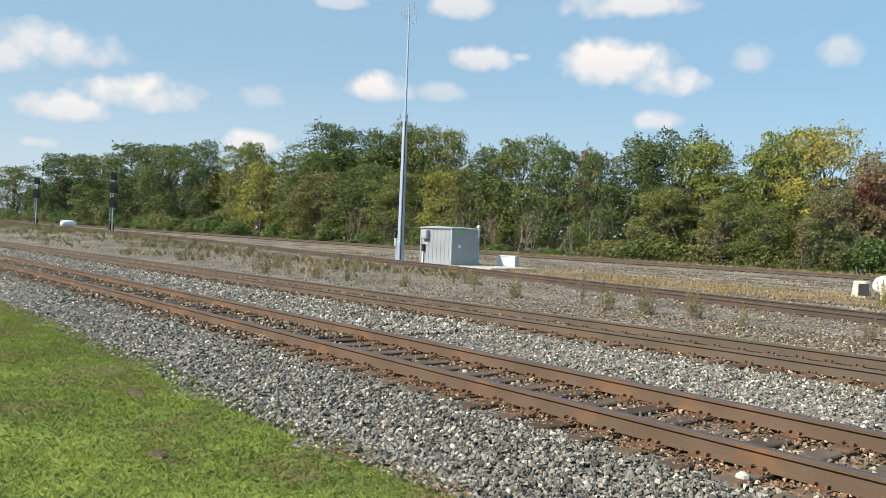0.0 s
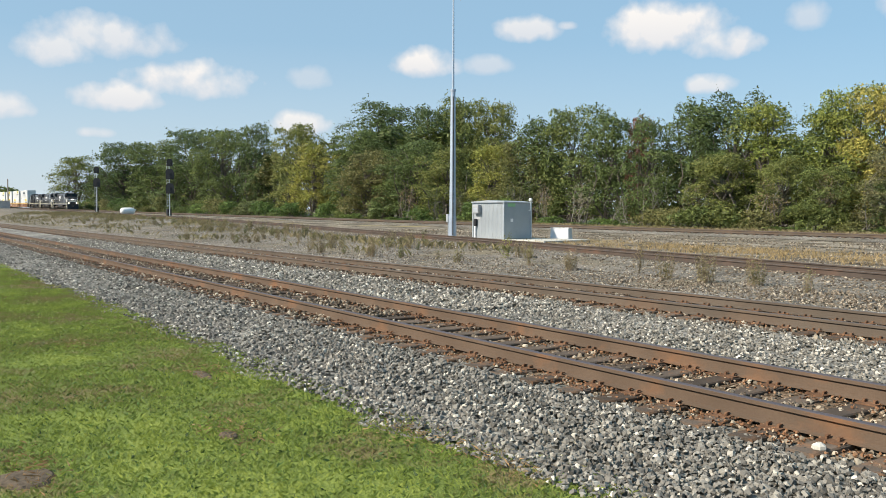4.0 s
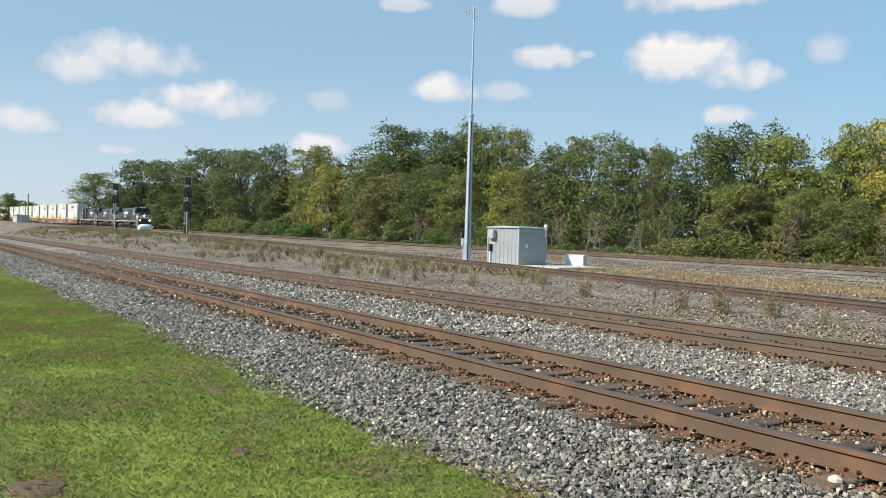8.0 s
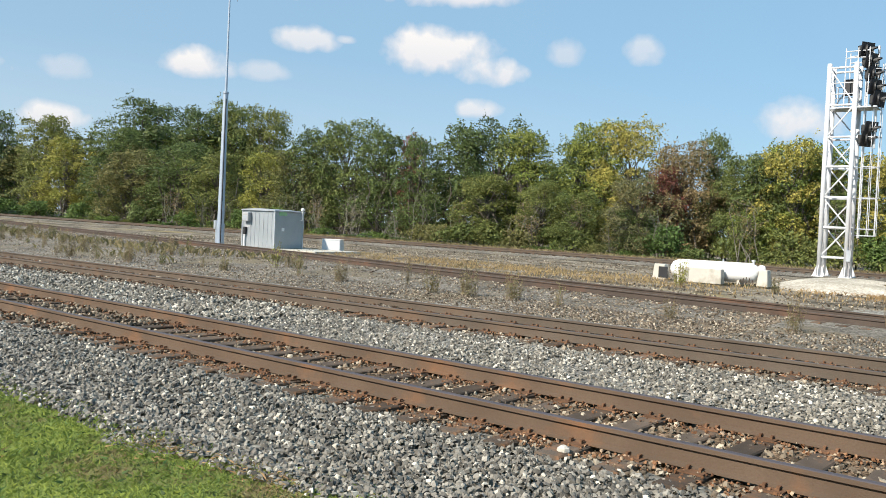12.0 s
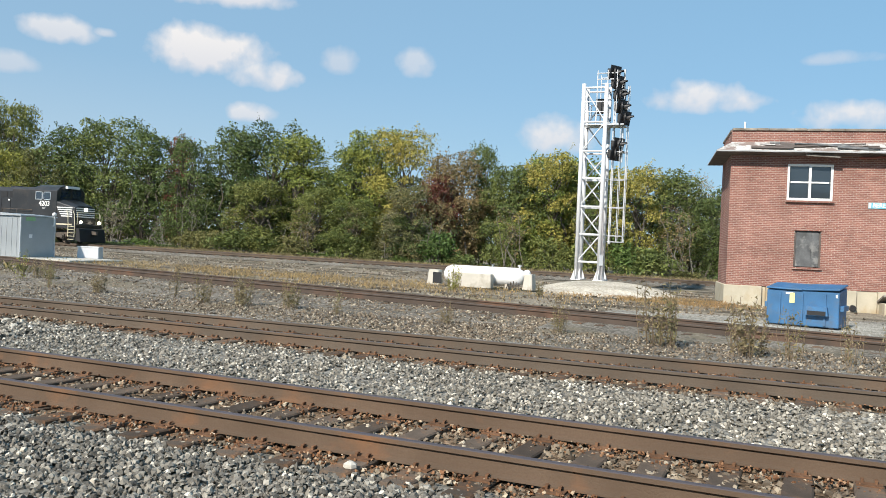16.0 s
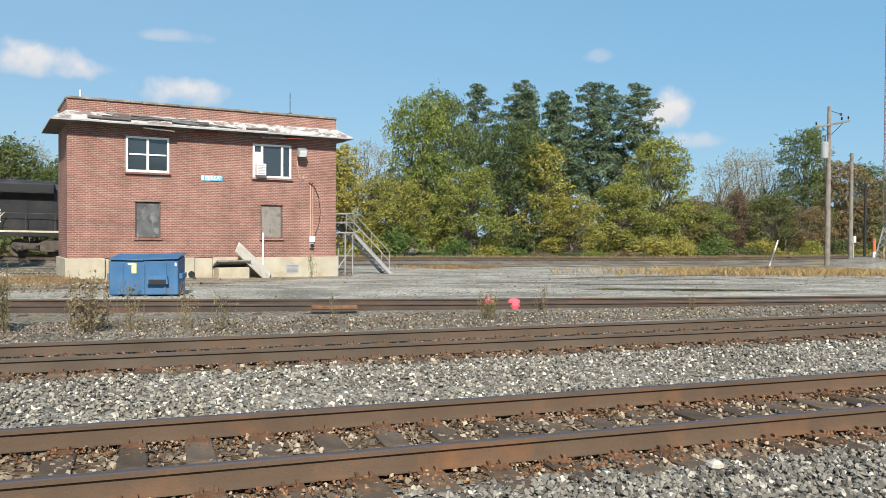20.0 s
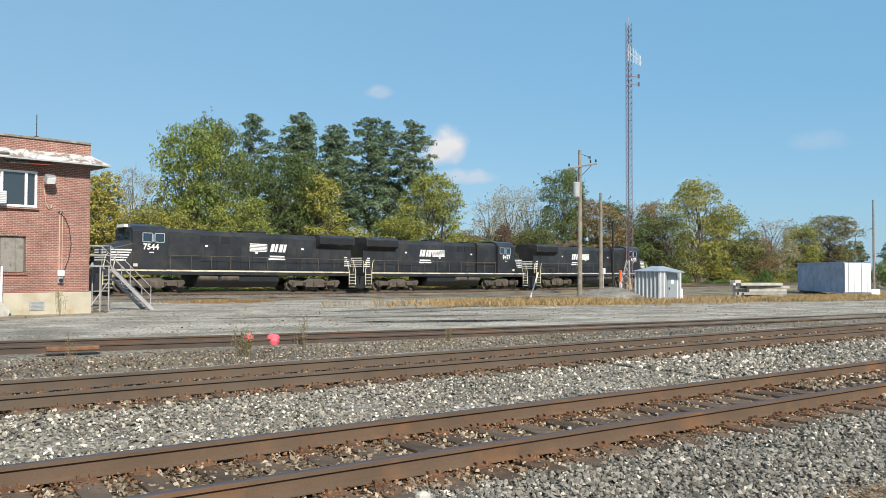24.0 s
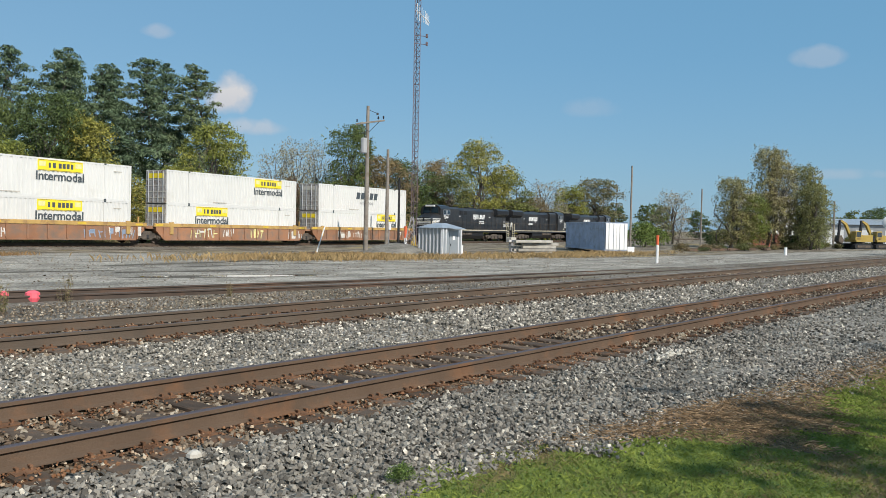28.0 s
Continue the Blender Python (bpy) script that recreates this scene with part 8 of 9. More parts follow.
def make_container(kind, at):
    """A long white container; doors at its rear, sign on both sides at the place given."""
    says = {"yellow": "long white ribbed container with a yellow sign and dark lettering", "bars": "long white ribbed container with dark slanted lettering bars"}[kind]
    c = thing("container", says, "container", group="containers of the train")
    part("body", BOX_BODY, None, c)
    L, w, h = BOX_LONG / 2, BOX_WIDE / 2, BOX_HIGH
    for x in (-L + 2.3, L - 2.3):
        for z in (0.06, h - 0.06):
            for s in (-1, 1):
                part("corner_casting", FITTING, None, c, m=Matrix.Translation((x, s * (w - 0.01), z)))
    # the end's shade is in the door colour, darker than the white sides
    doors = part("door_end", Build().box(-L - 0.01, 0, h / 2, 0.06, BOX_WIDE - 0.1, h - 0.1), M_DOORS, c, "double doors with lock bars, stained and greyed as in shade")
    for y in (-0.9, -0.3, 0.3, 0.9):
        part("lock_bar", Build().rod((-L - 0.07, y, 0.1), (-L - 0.07, y, h - 0.1), 0.035, n=6), M_GALV, doors)
    for z in (0.5, 1.0, 1.5, 2.0):
        part("door_rib", Build().box(-L - 0.05, 0, z, 0.04, BOX_WIDE - 0.2, 0.08), M_SLAB, doors)
    part("door_sign", Build().box(-L - 0.06, 0.0, 2.3, 0.02, 1.9, 0.4), M_PLATE_YELLOW if kind == "yellow" else M_SLAB, doors)
    for s in (-1, 1):
        y = s * (w + 0.024)
        if kind == "yellow":
            sg = part("sign_plate", Build().box(at, y, 2.28, 3.5, 0.014, 0.78), M_PLATE_YELLOW, c, "yellow sign with a dark name bar")
            for k in range(6):
                part("name_bar", Build().box(at + (-0.85, -0.5, -0.05, 0.26, 0.57, 0.88)[k], y + s * 0.01, 2.28, (0.16, 0.22, 0.23, 0.23, 0.23, 0.2)[k], 0.01, 0.36), M_INK, sg)
            part("border", Build().box(at, y + s * 0.009, 2.63, 3.3, 0.008, 0.025).box(at, y + s * 0.009, 1.93, 3.3, 0.008, 0.025), M_INK, sg)
            for k in (-1.4, 1.4):
                part("corner_mark", Build().box(at + k, y + s * 0.01, 2.36, 0.5, 0.008, 0.34), M_SPRAY_YELLOW, sg)
            part("lettering", INTERMODAL, None, c, "the word Intermodal in dark grey", m=side_m(at, y + s * 0.004, 1.5, s))
        else:
            part("lettering", SMALL_WORD, None, c, "the word Intermodal in small grey capitals", m=side_m(at, y + s * 0.004, 1.0, s))
            for i in range(5):
                b = Build()
                x = at - 1.9 + i * 0.78
                slant(b, x, x + (0.58 if i != 2 else 0.22), 1.45, 2.15, 0.16 if s < 0 else -0.16, y, s * 0.012)
                part("lettering_bar", b, M_INK, c)
        part("small_print", Build().box(L - 1.2, y, h - 0.55, 0.7, 0.01, 0.07), M_SLAB, c)
        part("small_print", Build().box(-2.0, y, 0.3, 1.6, 0.01, 0.07), M_SLAB, c)
    return c


def make_well_car(seed, first=False):
    rnd = random.Random(seed)
    car = thing("well_car", "faded orange articulated container well car with spray paint", "rail car", group="well cars of the train")
    E = 9.35
    for s in (-1, 1):
        y = s * 1.46
        b = Build()
        b.prism([(-8.15, 0.32), (8.15, 0.32), (8.9, 1.05), (8.9, 1.34), (-8.9, 1.34), (-8.9, 1.05)], "y", y - 0.03, y + 0.03)
        side = part("side_wall", b, M_WELL, car)
        part("top_chord", Build().box(0, y, 1.5, 2 * E - 0.5, 0.16, 0.3), M_WELL_TOP, car, bevel=0.02)
        part("bottom_chord", Build().box(0, y, 0.32, 16.2, 0.14, 0.12), M_WELL, car)
        for i in range(12):
            x = -8.2 + i * 16.4 / 11
            part("rib", Build().box(x, y + s * 0.07, 0.85, 0.1, 0.1, 1.0), M_WELL, side)
        for i in range(5):
            x = rnd.uniform(-7.2, 7.2)
            w, z = rnd.uniform(1.0, 2.0), rnd.uniform(0.75, 0.9)
            b = Build()
            k = rnd.randint(2, 4)
            for q in range(k + 2):
                x0, z0, z1 = x + q * w * 0.26, z - rnd.uniform(0.24, 0.38), z + rnd.uniform(0.22, 0.38)
                slant(b, x0, x0 + rnd.uniform(0.05, 0.1), z0, z1, rnd.uniform(-0.15, 0.2), y + s * 0.031, s * 0.006)
                slant(b, x0, x0 + w * rnd.uniform(0.18, 0.28), rnd.choice([z0, z1 - 0.07, z]), rnd.choice([z, z1]) + 0.08, 0.0, y + s * 0.031, s * 0.004) if q % 2 else None
            part("spray_paint", b, rnd.choice([M_SPRAY_PALE, M_SPRAY_PALE, M_SPRAY_BLUE, M_SPRAY_GREEN, M_SPRAY_YELLOW]), side, "patch of faded spray paint")
        for x in (-7.4, 7.4):
            part("corner_bracket", Build().box(x, y + s * 0.02, 1.25, 0.34, 0.18, 1.0), M_WELL_TOP, car, bevel=0.01)
        for x in (-8.6, -3.0, 3.4, 8.4):
            part("yellow_mark", Build().box(x, y + s * 0.084, 1.5, 0.7, 0.01, 0.16), M_YELLOW, car)
    part("floor", Build().span(-8.0, 8.0, -1.35, 1.35, 0.28, 0.42), M_DUSTY, car)
    for d in (-1, 1):
        part("end_platform", Build().box(d * 8.9, 0, 1.3, 1.3, 2.6, 0.24), M_WELL, car, bevel=0.02)
        part("end_slope", Build().prism([(d * 8.0, 0.4), (d * 8.2, 0.4), (d * 8.9, 1.2), (d * 8.7, 1.2)], "y", -1.3, 1.3), M_WELL, car)
        part("end_sill", Build().box(d * 9.3, 0, 1.0, 0.7, 0.6, 0.3), M_DUSTY, car)
    for y in (-0.6, 0.5):
        part("brake_stand", Build().box(9.0, y, 1.75, 0.12, 0.12, 0.75), M_WELL_TOP, car)
    if first:
        part("platform_rail", Build().rod((9.7, -1.2, 1.4), (9.7, -1.2, 2.4), 0.03, n=5).rod((9.7, 1.2, 1.4), (9.7, 1.2, 2.4), 0.03, n=5).rod((9.7, -1.2, 2.4), (9.7, 1.2, 2.4), 0.03, n=5), M_WELL_TOP, car)
        part("brake_wheel", Build().lathe((9.75, 0.5, 1.9), [(0, 0.28), (0.04, 0.28), (0.04, 0.22)], 14, "x"), M_WELL_TOP, car)
        truck(car, 8.2, 2)
    truck(car, -9.45, 2)
    return car


# the way of the leading coupler along the main line, second by second
LEAD = [(0, -300.0), (3, -253.5), (8, -184.0), (15, -69.5), (17, -36.8), (19, -4.6), (22, 45.6), (25, 93.8), (28, 141.9)]
TRAIN = []          # thing, middle's way behind the leading coupler, half its wheel base, height over the rails, turned about
for i, (number, turned) in enumerate((("4203", False), ("9477", False), ("7544", True))):
    loco = make_locomotive(number, ("leading black diesel locomotive with white nose stripes and lit lamps", "second black diesel locomotive with white lettering", "third black diesel locomotive running cab to the rear")[i], i == 0)
    TRAIN.append((loco, 11.0 + 22.0 * i, 6.7, 0.0, turned))
LOADS = [("bars", 0.2, "yellow", 3.9), ("yellow", 3.9, "yellow", -2.9), ("yellow", 1.8, "yellow", 1.8)]
for i in range(13):
    back = 78.35 + 18.95 * i
    car = make_well_car(20 + i, i == 0)
    TRAIN.append((car, back, 8.8, 0.0, False))
    top, at_top, bottom, at_bottom = LOADS[i] if i < 3 else ("yellow", (3.2, -3.0, 0.5)[i % 3], "yellow", (2.0, 3.6, -2.0)[i % 3])
    TRAIN.append((make_container(bottom, at_bottom), back, 8.8, 0.46, False))
    TRAIN.append((make_container(top, at_top), back, 8.8, 0.46 + BOX_HIGH + 0.01, False))


# ---- loose stones, grass and weeds ----
def stones(name, label, mat, n, place, size, seed, group=""):
    """Many broken stones as one object; place gives x, y and the top of the bed for n of them."""
    rng = np.random.default_rng(seed)
    xyz = place(rng, n)
    n = len(xyz)
    low = [(math.cos(a), math.sin(a), -0.5) for a in (0, 1.26, 2.51, 3.77, 5.03)]
    high = [(0.62 * math.cos(a), 0.62 * math.sin(a), 0.8) for a in (0.63, 2.51, 4.71)]
    corner = np.array(low + high)
    v = corner[None] * rng.uniform(0.72, 1.22, (n, 8, 1)) + rng.normal(size=(n, 8, 3)) * 0.1
    s = rng.uniform(*size, (n, 1, 1)) * np.stack([rng.uniform(0.75, 1.3, n), rng.uniform(0.75, 1.2, n), rng.uniform(0.6, 1.0, n)], 1)[:, None] * 0.55
    v = v * s
    q = rng.normal(size=(n, 4)) * [1, 0.35, 0.35, 1]
    q /= np.linalg.norm(q, axis=1)[:, None]
    w, x, y, z = q.T
    R = np.stack([1 - 2 * (y * y + z * z), 2 * (x * y - z * w), 2 * (x * z + y * w), 2 * (x * y + z * w), 1 - 2 * (x * x + z * z), 2 * (y * z - x * w), 2 * (x * z - y * w), 2 * (y * z + x * w), 1 - 2 * (x * x + y * y)], 1).reshape(n, 3, 3)
    v = np.einsum("nij,nkj->nki", R, v) + xyz[:, None]
    faces = np.array([(0, 1, 5), (1, 2, 6), (2, 3, 6), (3, 4, 7), (4, 0, 7), (1, 6, 5), (3, 7, 6), (0, 5, 7), (5, 6, 7)])
    f = (faces[None] + 8 * np.arange(n)[:, None, None]).reshape(-1, 3)
    ob = new(name, from_arrays(name, v.reshape(-1, 3), f, mat))
    return tagged(ob, label, "ballast stones", kind="stuff")


def spread(x_half, y0, y1, bed, thick, near=9.0):
    """Places over a strip, thinning out away from the middle."""

    def place(rng, n):
        x = rng.normal(size=n) * near
        x = np.where(np.abs(x) > x_half, rng.uniform(-x_half, x_half, n), x)
        lo = np.array([y0(a) if callable(y0) else y0 for a in x])
        y = lo + (y1 - lo) * rng.uniform(0, 1, n)
        z = np.array([bed(a, b) for a, b in zip(x, y)])
        return np.stack([x, y, z + rng.uniform(-0.6, 1, n) * thick], 1)

    return place


def far_ends(y0, y1, bed):
    """Places along the two far ends of a strip."""

    def place(rng, n):
        x = rng.choice([-1, 1], n) * (12 + 48 * rng.uniform(0, 1, n) ** 1.5)
        lo = np.array([y0(a) if callable(y0) else y0 for a in x])
        y = lo + (y1 - lo) * rng.uniform(0, 1, n)
        return np.stack([x, y, np.array([bed(a, b) for a, b in zip(x, y)])], 1)

    return place


def yard_places(rng, n):
    x = rng.uniform(-60, 75, n)
    y = np.interp(x, TRACK_3.xy[:, 0], TRACK_3.xy[:, 1]) + 1.6 + rng.uniform(0, 1, n) ** 1.2 * 24
    keep = np.array([noise.noise((a * 0.12, b * 0.5, 5)) > -0.25 for a, b in zip(x, y)]) & (y < np.interp(x, MAIN.xy[:, 0], MAIN.xy[:, 1]) - 2.5)
    keep &= ~((x > -3.4) & (x < 8.8) & (y > 30.5))
    x, y = x[keep], y[keep]
    return np.stack([x, y, np.array([ground_z(a, b) for a, b in zip(x, y)]) + 0.005], 1)


def old_places(rng, n):
    x = -6 - 70 * rng.uniform(0, 1, n) ** 1.5
    k = rng.uniform(0, 1, n)
    y = 9.3 + (np.interp(x, TRACK_3.xy[:, 0], TRACK_3.xy[:, 1]) + 1.6 - 9.3) * k
    lift = [0.035 + 0.1 * smooth_step(0.4, 0.7, q) * (1 - smooth_step(0.93, 1, q)) for q in k]
    return np.stack([x, y, np.array([ground_z(a, b) for a, b in zip(x, y)]) + np.array(lift)], 1)


def shoulder(x, y):
    return -0.235 + 0.06 * smooth_step(-2.2, -0.8, y) + 0.018 * noise.noise((x * 1.3, y * 1.3, 0))


stones("shoulder_stones", "loose grey crushed stones of the near ballast shoulder", M_STONE, 42000, spread(30, lambda a: lawn_edge(a) - 0.26, -0.45, shoulder, 0.02, 8.5), (0.024, 0.058), 1)
stones("crib_stones", "crushed stones between the near ties", M_STONE_BROWN, 10000, spread(30, -0.5, 2.15, lambda x, y: -0.172 + 0.015 * noise.noise((x * 2, y * 2, 4)), 0.018, 7.5), (0.028, 0.062), 2)
stones("middle_stones", "pale crushed stones between the two near tracks", M_STONE_PALE, 34000, spread(36, 1.9, 5.1, lambda x, y: -0.175 + 0.03 * noise.noise((x * 0.8, y * 0.8, 1)), 0.022, 10.5), (0.024, 0.056), 3)
stones("second_crib_stones", "crushed stones in the second track", M_STONE_BROWN, 8000, spread(30, 4.9, 8.1, lambda x, y: -0.165, 0.015, 10), (0.03, 0.075), 4)
stones("outer_stones", "mixed stones beyond the second track", M_STONE_BROWN, 14000, spread(34, 7.9, 12.5, lambda x, y: ground_z(x, y) + 0.06, 0.012, 12), (0.02, 0.055), 5)
for y, n, seed in ((-0.035, 6500, 41), (1.475, 5200, 42), (5.52, 3600, 43), (7.02, 2600, 44)):
    stones("rusty_stones", "rust-stained stones along the foot of a rail", M_STONE_RUST, n, lambda rng, k, y=y: np.stack([np.where(rng.uniform(0, 1, k) < 0.75, rng.normal(size=k) * 9, rng.uniform(-34, 34, k)), y + rng.choice([-1, 1], k) * (0.08 + 0.34 * rng.uniform(0, 1, k) ** 1.5), -0.14 + rng.uniform(-0.012, 0.014, k)], 1), (0.012, 0.036), seed)
stones("far_shoulder_stones", "loose grey stones further along the shoulder", M_STONE, 15000, far_ends(lambda a: lawn_edge(a) + 0.05, -0.45, shoulder), (0.035, 0.085), 6)
stones("far_middle_stones", "pale stones further along between the tracks", M_STONE_PALE, 13000, far_ends(1.9, 5.1, lambda x, y: -0.15), (0.04, 0.09), 7)
stones("yard_stones", "scattered small stones on the yard gravel", M_STONE_BROWN, 24000, yard_places, (0.035, 0.1), 9)
stones("old_ballast_stones", "weathered stones of the old ballast", M_STONE_BROWN, 17000, old_places, (0.03, 0.08), 48)
stones("far_crib_stones", "brown stones further along between the rails", M_STONE_BROWN, 8000, far_ends(-0.5, 1.9, lambda x, y: -0.125), (0.035, 0.075), 10)
stones("far_second_crib_stones", "brown stones further along in the second track", M_STONE_BROWN, 7000, far_ends(5.0, 7.5, lambda x, y: -0.125), (0.035, 0.075), 12)
for x, y, s in ((-3.35, -0.42, 0.1), (-0.9, -0.9, 0.1), (3.9, -0.7, 0.11)):
    ob = thing("pale_stone", "single large pale stone beside the rail", "stone", Matrix.Translation((x, y, -0.13)), group="large pale stones")
    part("stone", Build().lathe((0, 0, 0), [(-0.3 * s, 0.2 * s), (0, 0.55 * s), (0.25 * s, 0.5 * s), (0.45 * s, 0.2 * s)], 7), M_SLAB, ob)
stones("verge_stones", "loose stones strewn over the dead grass edge", M_STONE, 6000, lambda rng, n: (lambda x: np.stack([x, np.array([lawn_edge(a) for a in x]) + np.array([dead_over(a) for a in x]) + rng.normal(size=n) * 0.22, np.full(n, -0.215) + rng.uniform(-0.01, 0.012, n)], 1))(6.4 + 16 * rng.uniform(0, 1, n) ** 1.5), (0.02, 0.05), 47)
stones("white_stones", "small spill of white stones on the ballast", M_SLAB, 70, lambda rng, n: np.stack([11.9 + rng.normal(size=n) * 0.35, -1.0 + rng.normal(size=n) * 0.07, -0.17 + rng.uniform(0, 0.03, n)], 1), (0.03, 0.07), 8)


def blades(name, label, category, mat, n, place, high, wide, seed, lean=0.5):
    """Grass blades as one object."""
    rng = np.random.default_rng(seed)
    p = place(rng, n)
    n = len(p)
    a = rng.uniform(0, 2 * math.pi, n)
    u = np.stack([np.cos(a), np.sin(a), 0 * a], 1)
    b = rng.uniform(0, 2 * math.pi, n)
    t = np.stack([np.cos(b), np.sin(b), 0 * b], 1) * rng.uniform(0.1, lean, (n, 1))
    h = rng.uniform(*high, (n, 1))
    w = rng.uniform(*wide, (n, 1)) * 0.5
    up = np.array([0, 0, 1.0])
    v = np.stack([p - u * w, p + u * w, p + u * w * 0.8 + (up + t * 0.5) * h * 0.55, p + (up * 0.9 + t * 1.4) * h], 1)
    f = (np.array([[0, 1, 2, 3]])[None] + 4 * np.arange(n)[:, None, None]).reshape(-1, 4)
    ob = new(name, from_arrays(name, v.reshape(-1, 3), f, mat))
    return tagged(ob, label, category, kind="stuff")


def hash_(v):
    return (v * 971.3) % 1.0


BARE = [(-6.49, -3.81, 0.1, 0.06), (-6.2, -5.36, 0.19, 0.17), (-9.1, -3.18, 0.22, 0.07)]


def worn(x, y):
    """True on a bare patch, with a ragged rim."""
    return any(((x - a) / rx) ** 2 + ((y - b) / ry) ** 2 < 1 + 0.6 * noise.noise((x * 9, y * 9, 4)) for a, b, rx, ry in BARE)


def lawn_places(x0, x1, y0, over=0.12, bias=1.0):
    """Places on the lawn, denser towards x1 for a bias over one."""

    def place(rng, n):
        x = x1 + (x0 - x1) * rng.uniform(0, 1, n) ** bias
        hi = np.array([lawn_edge(a) + 0.28 * (noise.noise((a * 0.8, 3, 9)) + 0.6 * noise.noise((a * 2.7, 3, 4))) for a in x])
        y = y0 + (hi + over - y0) * rng.uniform(0, 1, n) ** 0.8
        keep = np.array([noise.noise((a * 0.9, b * 0.9, 7)) > -0.75 and (b < lawn_edge(a) - dead_depth(a) + 0.25 * noise.noise((a * 2, b * 2, 1)) or hash_(a) < 0.2) and not worn(a, b) for a, b in zip(x, y)])
        x, y = x[keep], y[keep]
        return np.stack([x, y, np.array([ground_z(a, b) for a, b in zip(x, y)]) + 0.03], 1)

    return place


blades("lawn_grass", "short green lawn grass", "grass", M_BLADE, 150000, lawn_places(-30, 0.5, -6.4, 0.12, 1.3), (0.015, 0.045), (0.004, 0.011), 11, 1.1)
blades("lawn_grass_far", "short green lawn grass", "grass", M_BLADE, 34000, lawn_places(-48, -10, -7), (0.02, 0.05), (0.012, 0.026), 12, 0.9)
blades("lawn_grass_east", "short green lawn grass", "grass", M_BLADE, 115000, lawn_places(0.5, 16, -6.4), (0.015, 0.045), (0.004, 0.011), 13, 1.1)
blades("dead_grass_blades", "brown dead grass blades", "grass", M_DEAD_BLADE, 14000, lambda rng, n: (lambda x: np.stack([x, np.array([lawn_edge(a) + rng.uniform(-1.1 * dead_depth(a) - 0.05, dead_over(a) + 0.05) + rng.normal() * 0.12 for a in x]), np.full(n, -0.2)], 1))(np.where(rng.uniform(0, 1, n) < 0.62, 8.5 + rng.normal(size=n) * 0.75, 7.2 + 13 * rng.uniform(0, 1, n))), (0.01, 0.03), (0.004, 0.009), 14, 3.5)
blades("lawn_weeds", "broad clover leaves in the lawn", "weeds", M_LEAF_IVY, 9000, lawn_places(-14, 14, -6, 0.2), (0.015, 0.035), (0.014, 0.032), 15, 1.5)


def patch_places(cx, cy, rx, ry):
    def place(rng, n):
        x, y = cx + rx * 0.55 * rng.normal(size=n), cy + ry * 0.55 * rng.normal(size=n)
        lump = np.array([noise.noise((p * 0.7, q * 0.7, 2)) for p, q in zip(x, y)]) > -0.15
        x, y = x[lump], y[lump]
        return np.stack([x, y, np.array([ground_z(p, q) for p, q in zip(x, y)])], 1)

    return place


blades("straw_grass_poles", "dry straw-coloured grass round the poles", "dry grass", M_STRAW, 15000, patch_places(39, 34.0, 11, 3.0), (0.12, 0.5), (0.008, 0.018), 21)
blades("straw_grass_shed", "dry straw-coloured grass before the shed", "dry grass", M_STRAW, 20000, patch_places(62, 32.0, 15, 3.2), (0.08, 0.36), (0.01, 0.022), 22)
blades("straw_grass_tank", "dry pale grass before the white tank", "dry grass", M_STRAW, 11000, patch_places(-22, 26, 14, 4.5), (0.04, 0.18), (0.01, 0.022), 23)
blades("straw_grass_tower", "dry pale grass beside the brick tower", "dry grass", M_STRAW, 5000, patch_places(-5.5, 29, 3.6, 3.0), (0.04, 0.16), (0.01, 0.025), 24)
blades("straw_grass_yard", "dry grass tufts beyond the stairs", "dry grass", M_STRAW, 1500, patch_places(17.5, 42, 3, 1.2), (0.12, 0.3), (0.02, 0.05), 25)


def bank_places(rng, n):
    x = rng.uniform(-75, 95, n)
    y = np.array([main_y(a) for a in x]) + rng.uniform(2.6, 6.2, n)
    return np.stack([x, y, np.array([ground_z(a, b) for a, b in zip(x, y)]) + 0.1], 1)


blades("bank_grass", "long yellow-green grass along the wood's edge", "grass", M_WEED, 34000, bank_places, (0.12, 0.5), (0.02, 0.045), 26)


def weed_kit(seed, stems, leafy):
    """A dry weed clump about a metre high."""
    rng = np.random.default_rng(seed)
    b, pts = Build(), []
    for i in range(stems):
        a = rng.uniform(0, 6.28)
        r = rng.uniform(0, 0.3)
        foot = np.array([r * math.cos(a), r * math.sin(a), -0.05])
        tip = foot + np.array([0.1 * math.cos(a), 0.1 * math.sin(a), rng.uniform(0.45, 1.15)])
        limb(b, foot, tip, 0.008, 0.004, rng, 2)
        for k in range(leafy):
            t = rng.uniform(0.15, 1)
            pts.append(foot + (tip - foot) * t + rng.normal(size=3) * 0.035)
    pts = np.array(pts)
    v, f = leaf_quads(pts, rng.normal(size=pts.shape) + [0, 0, 0.5], rng.uniform(0.02, 0.065, len(pts)), rng, 1.8)
    return b.mesh("stems", M_STRAWSTEM), from_arrays("leaves", v, f, M_WEED)


M_STRAWSTEM = material("dry_weed_stem", (0.2, 0.145, 0.09), 0.9, 0, 0.3, 4, 40, 0.2)
WEEDS = [weed_kit(91, 18, 30), weed_kit(92, 26, 32), weed_kit(93, 12, 20)]
weed_rnd = random.Random(17)


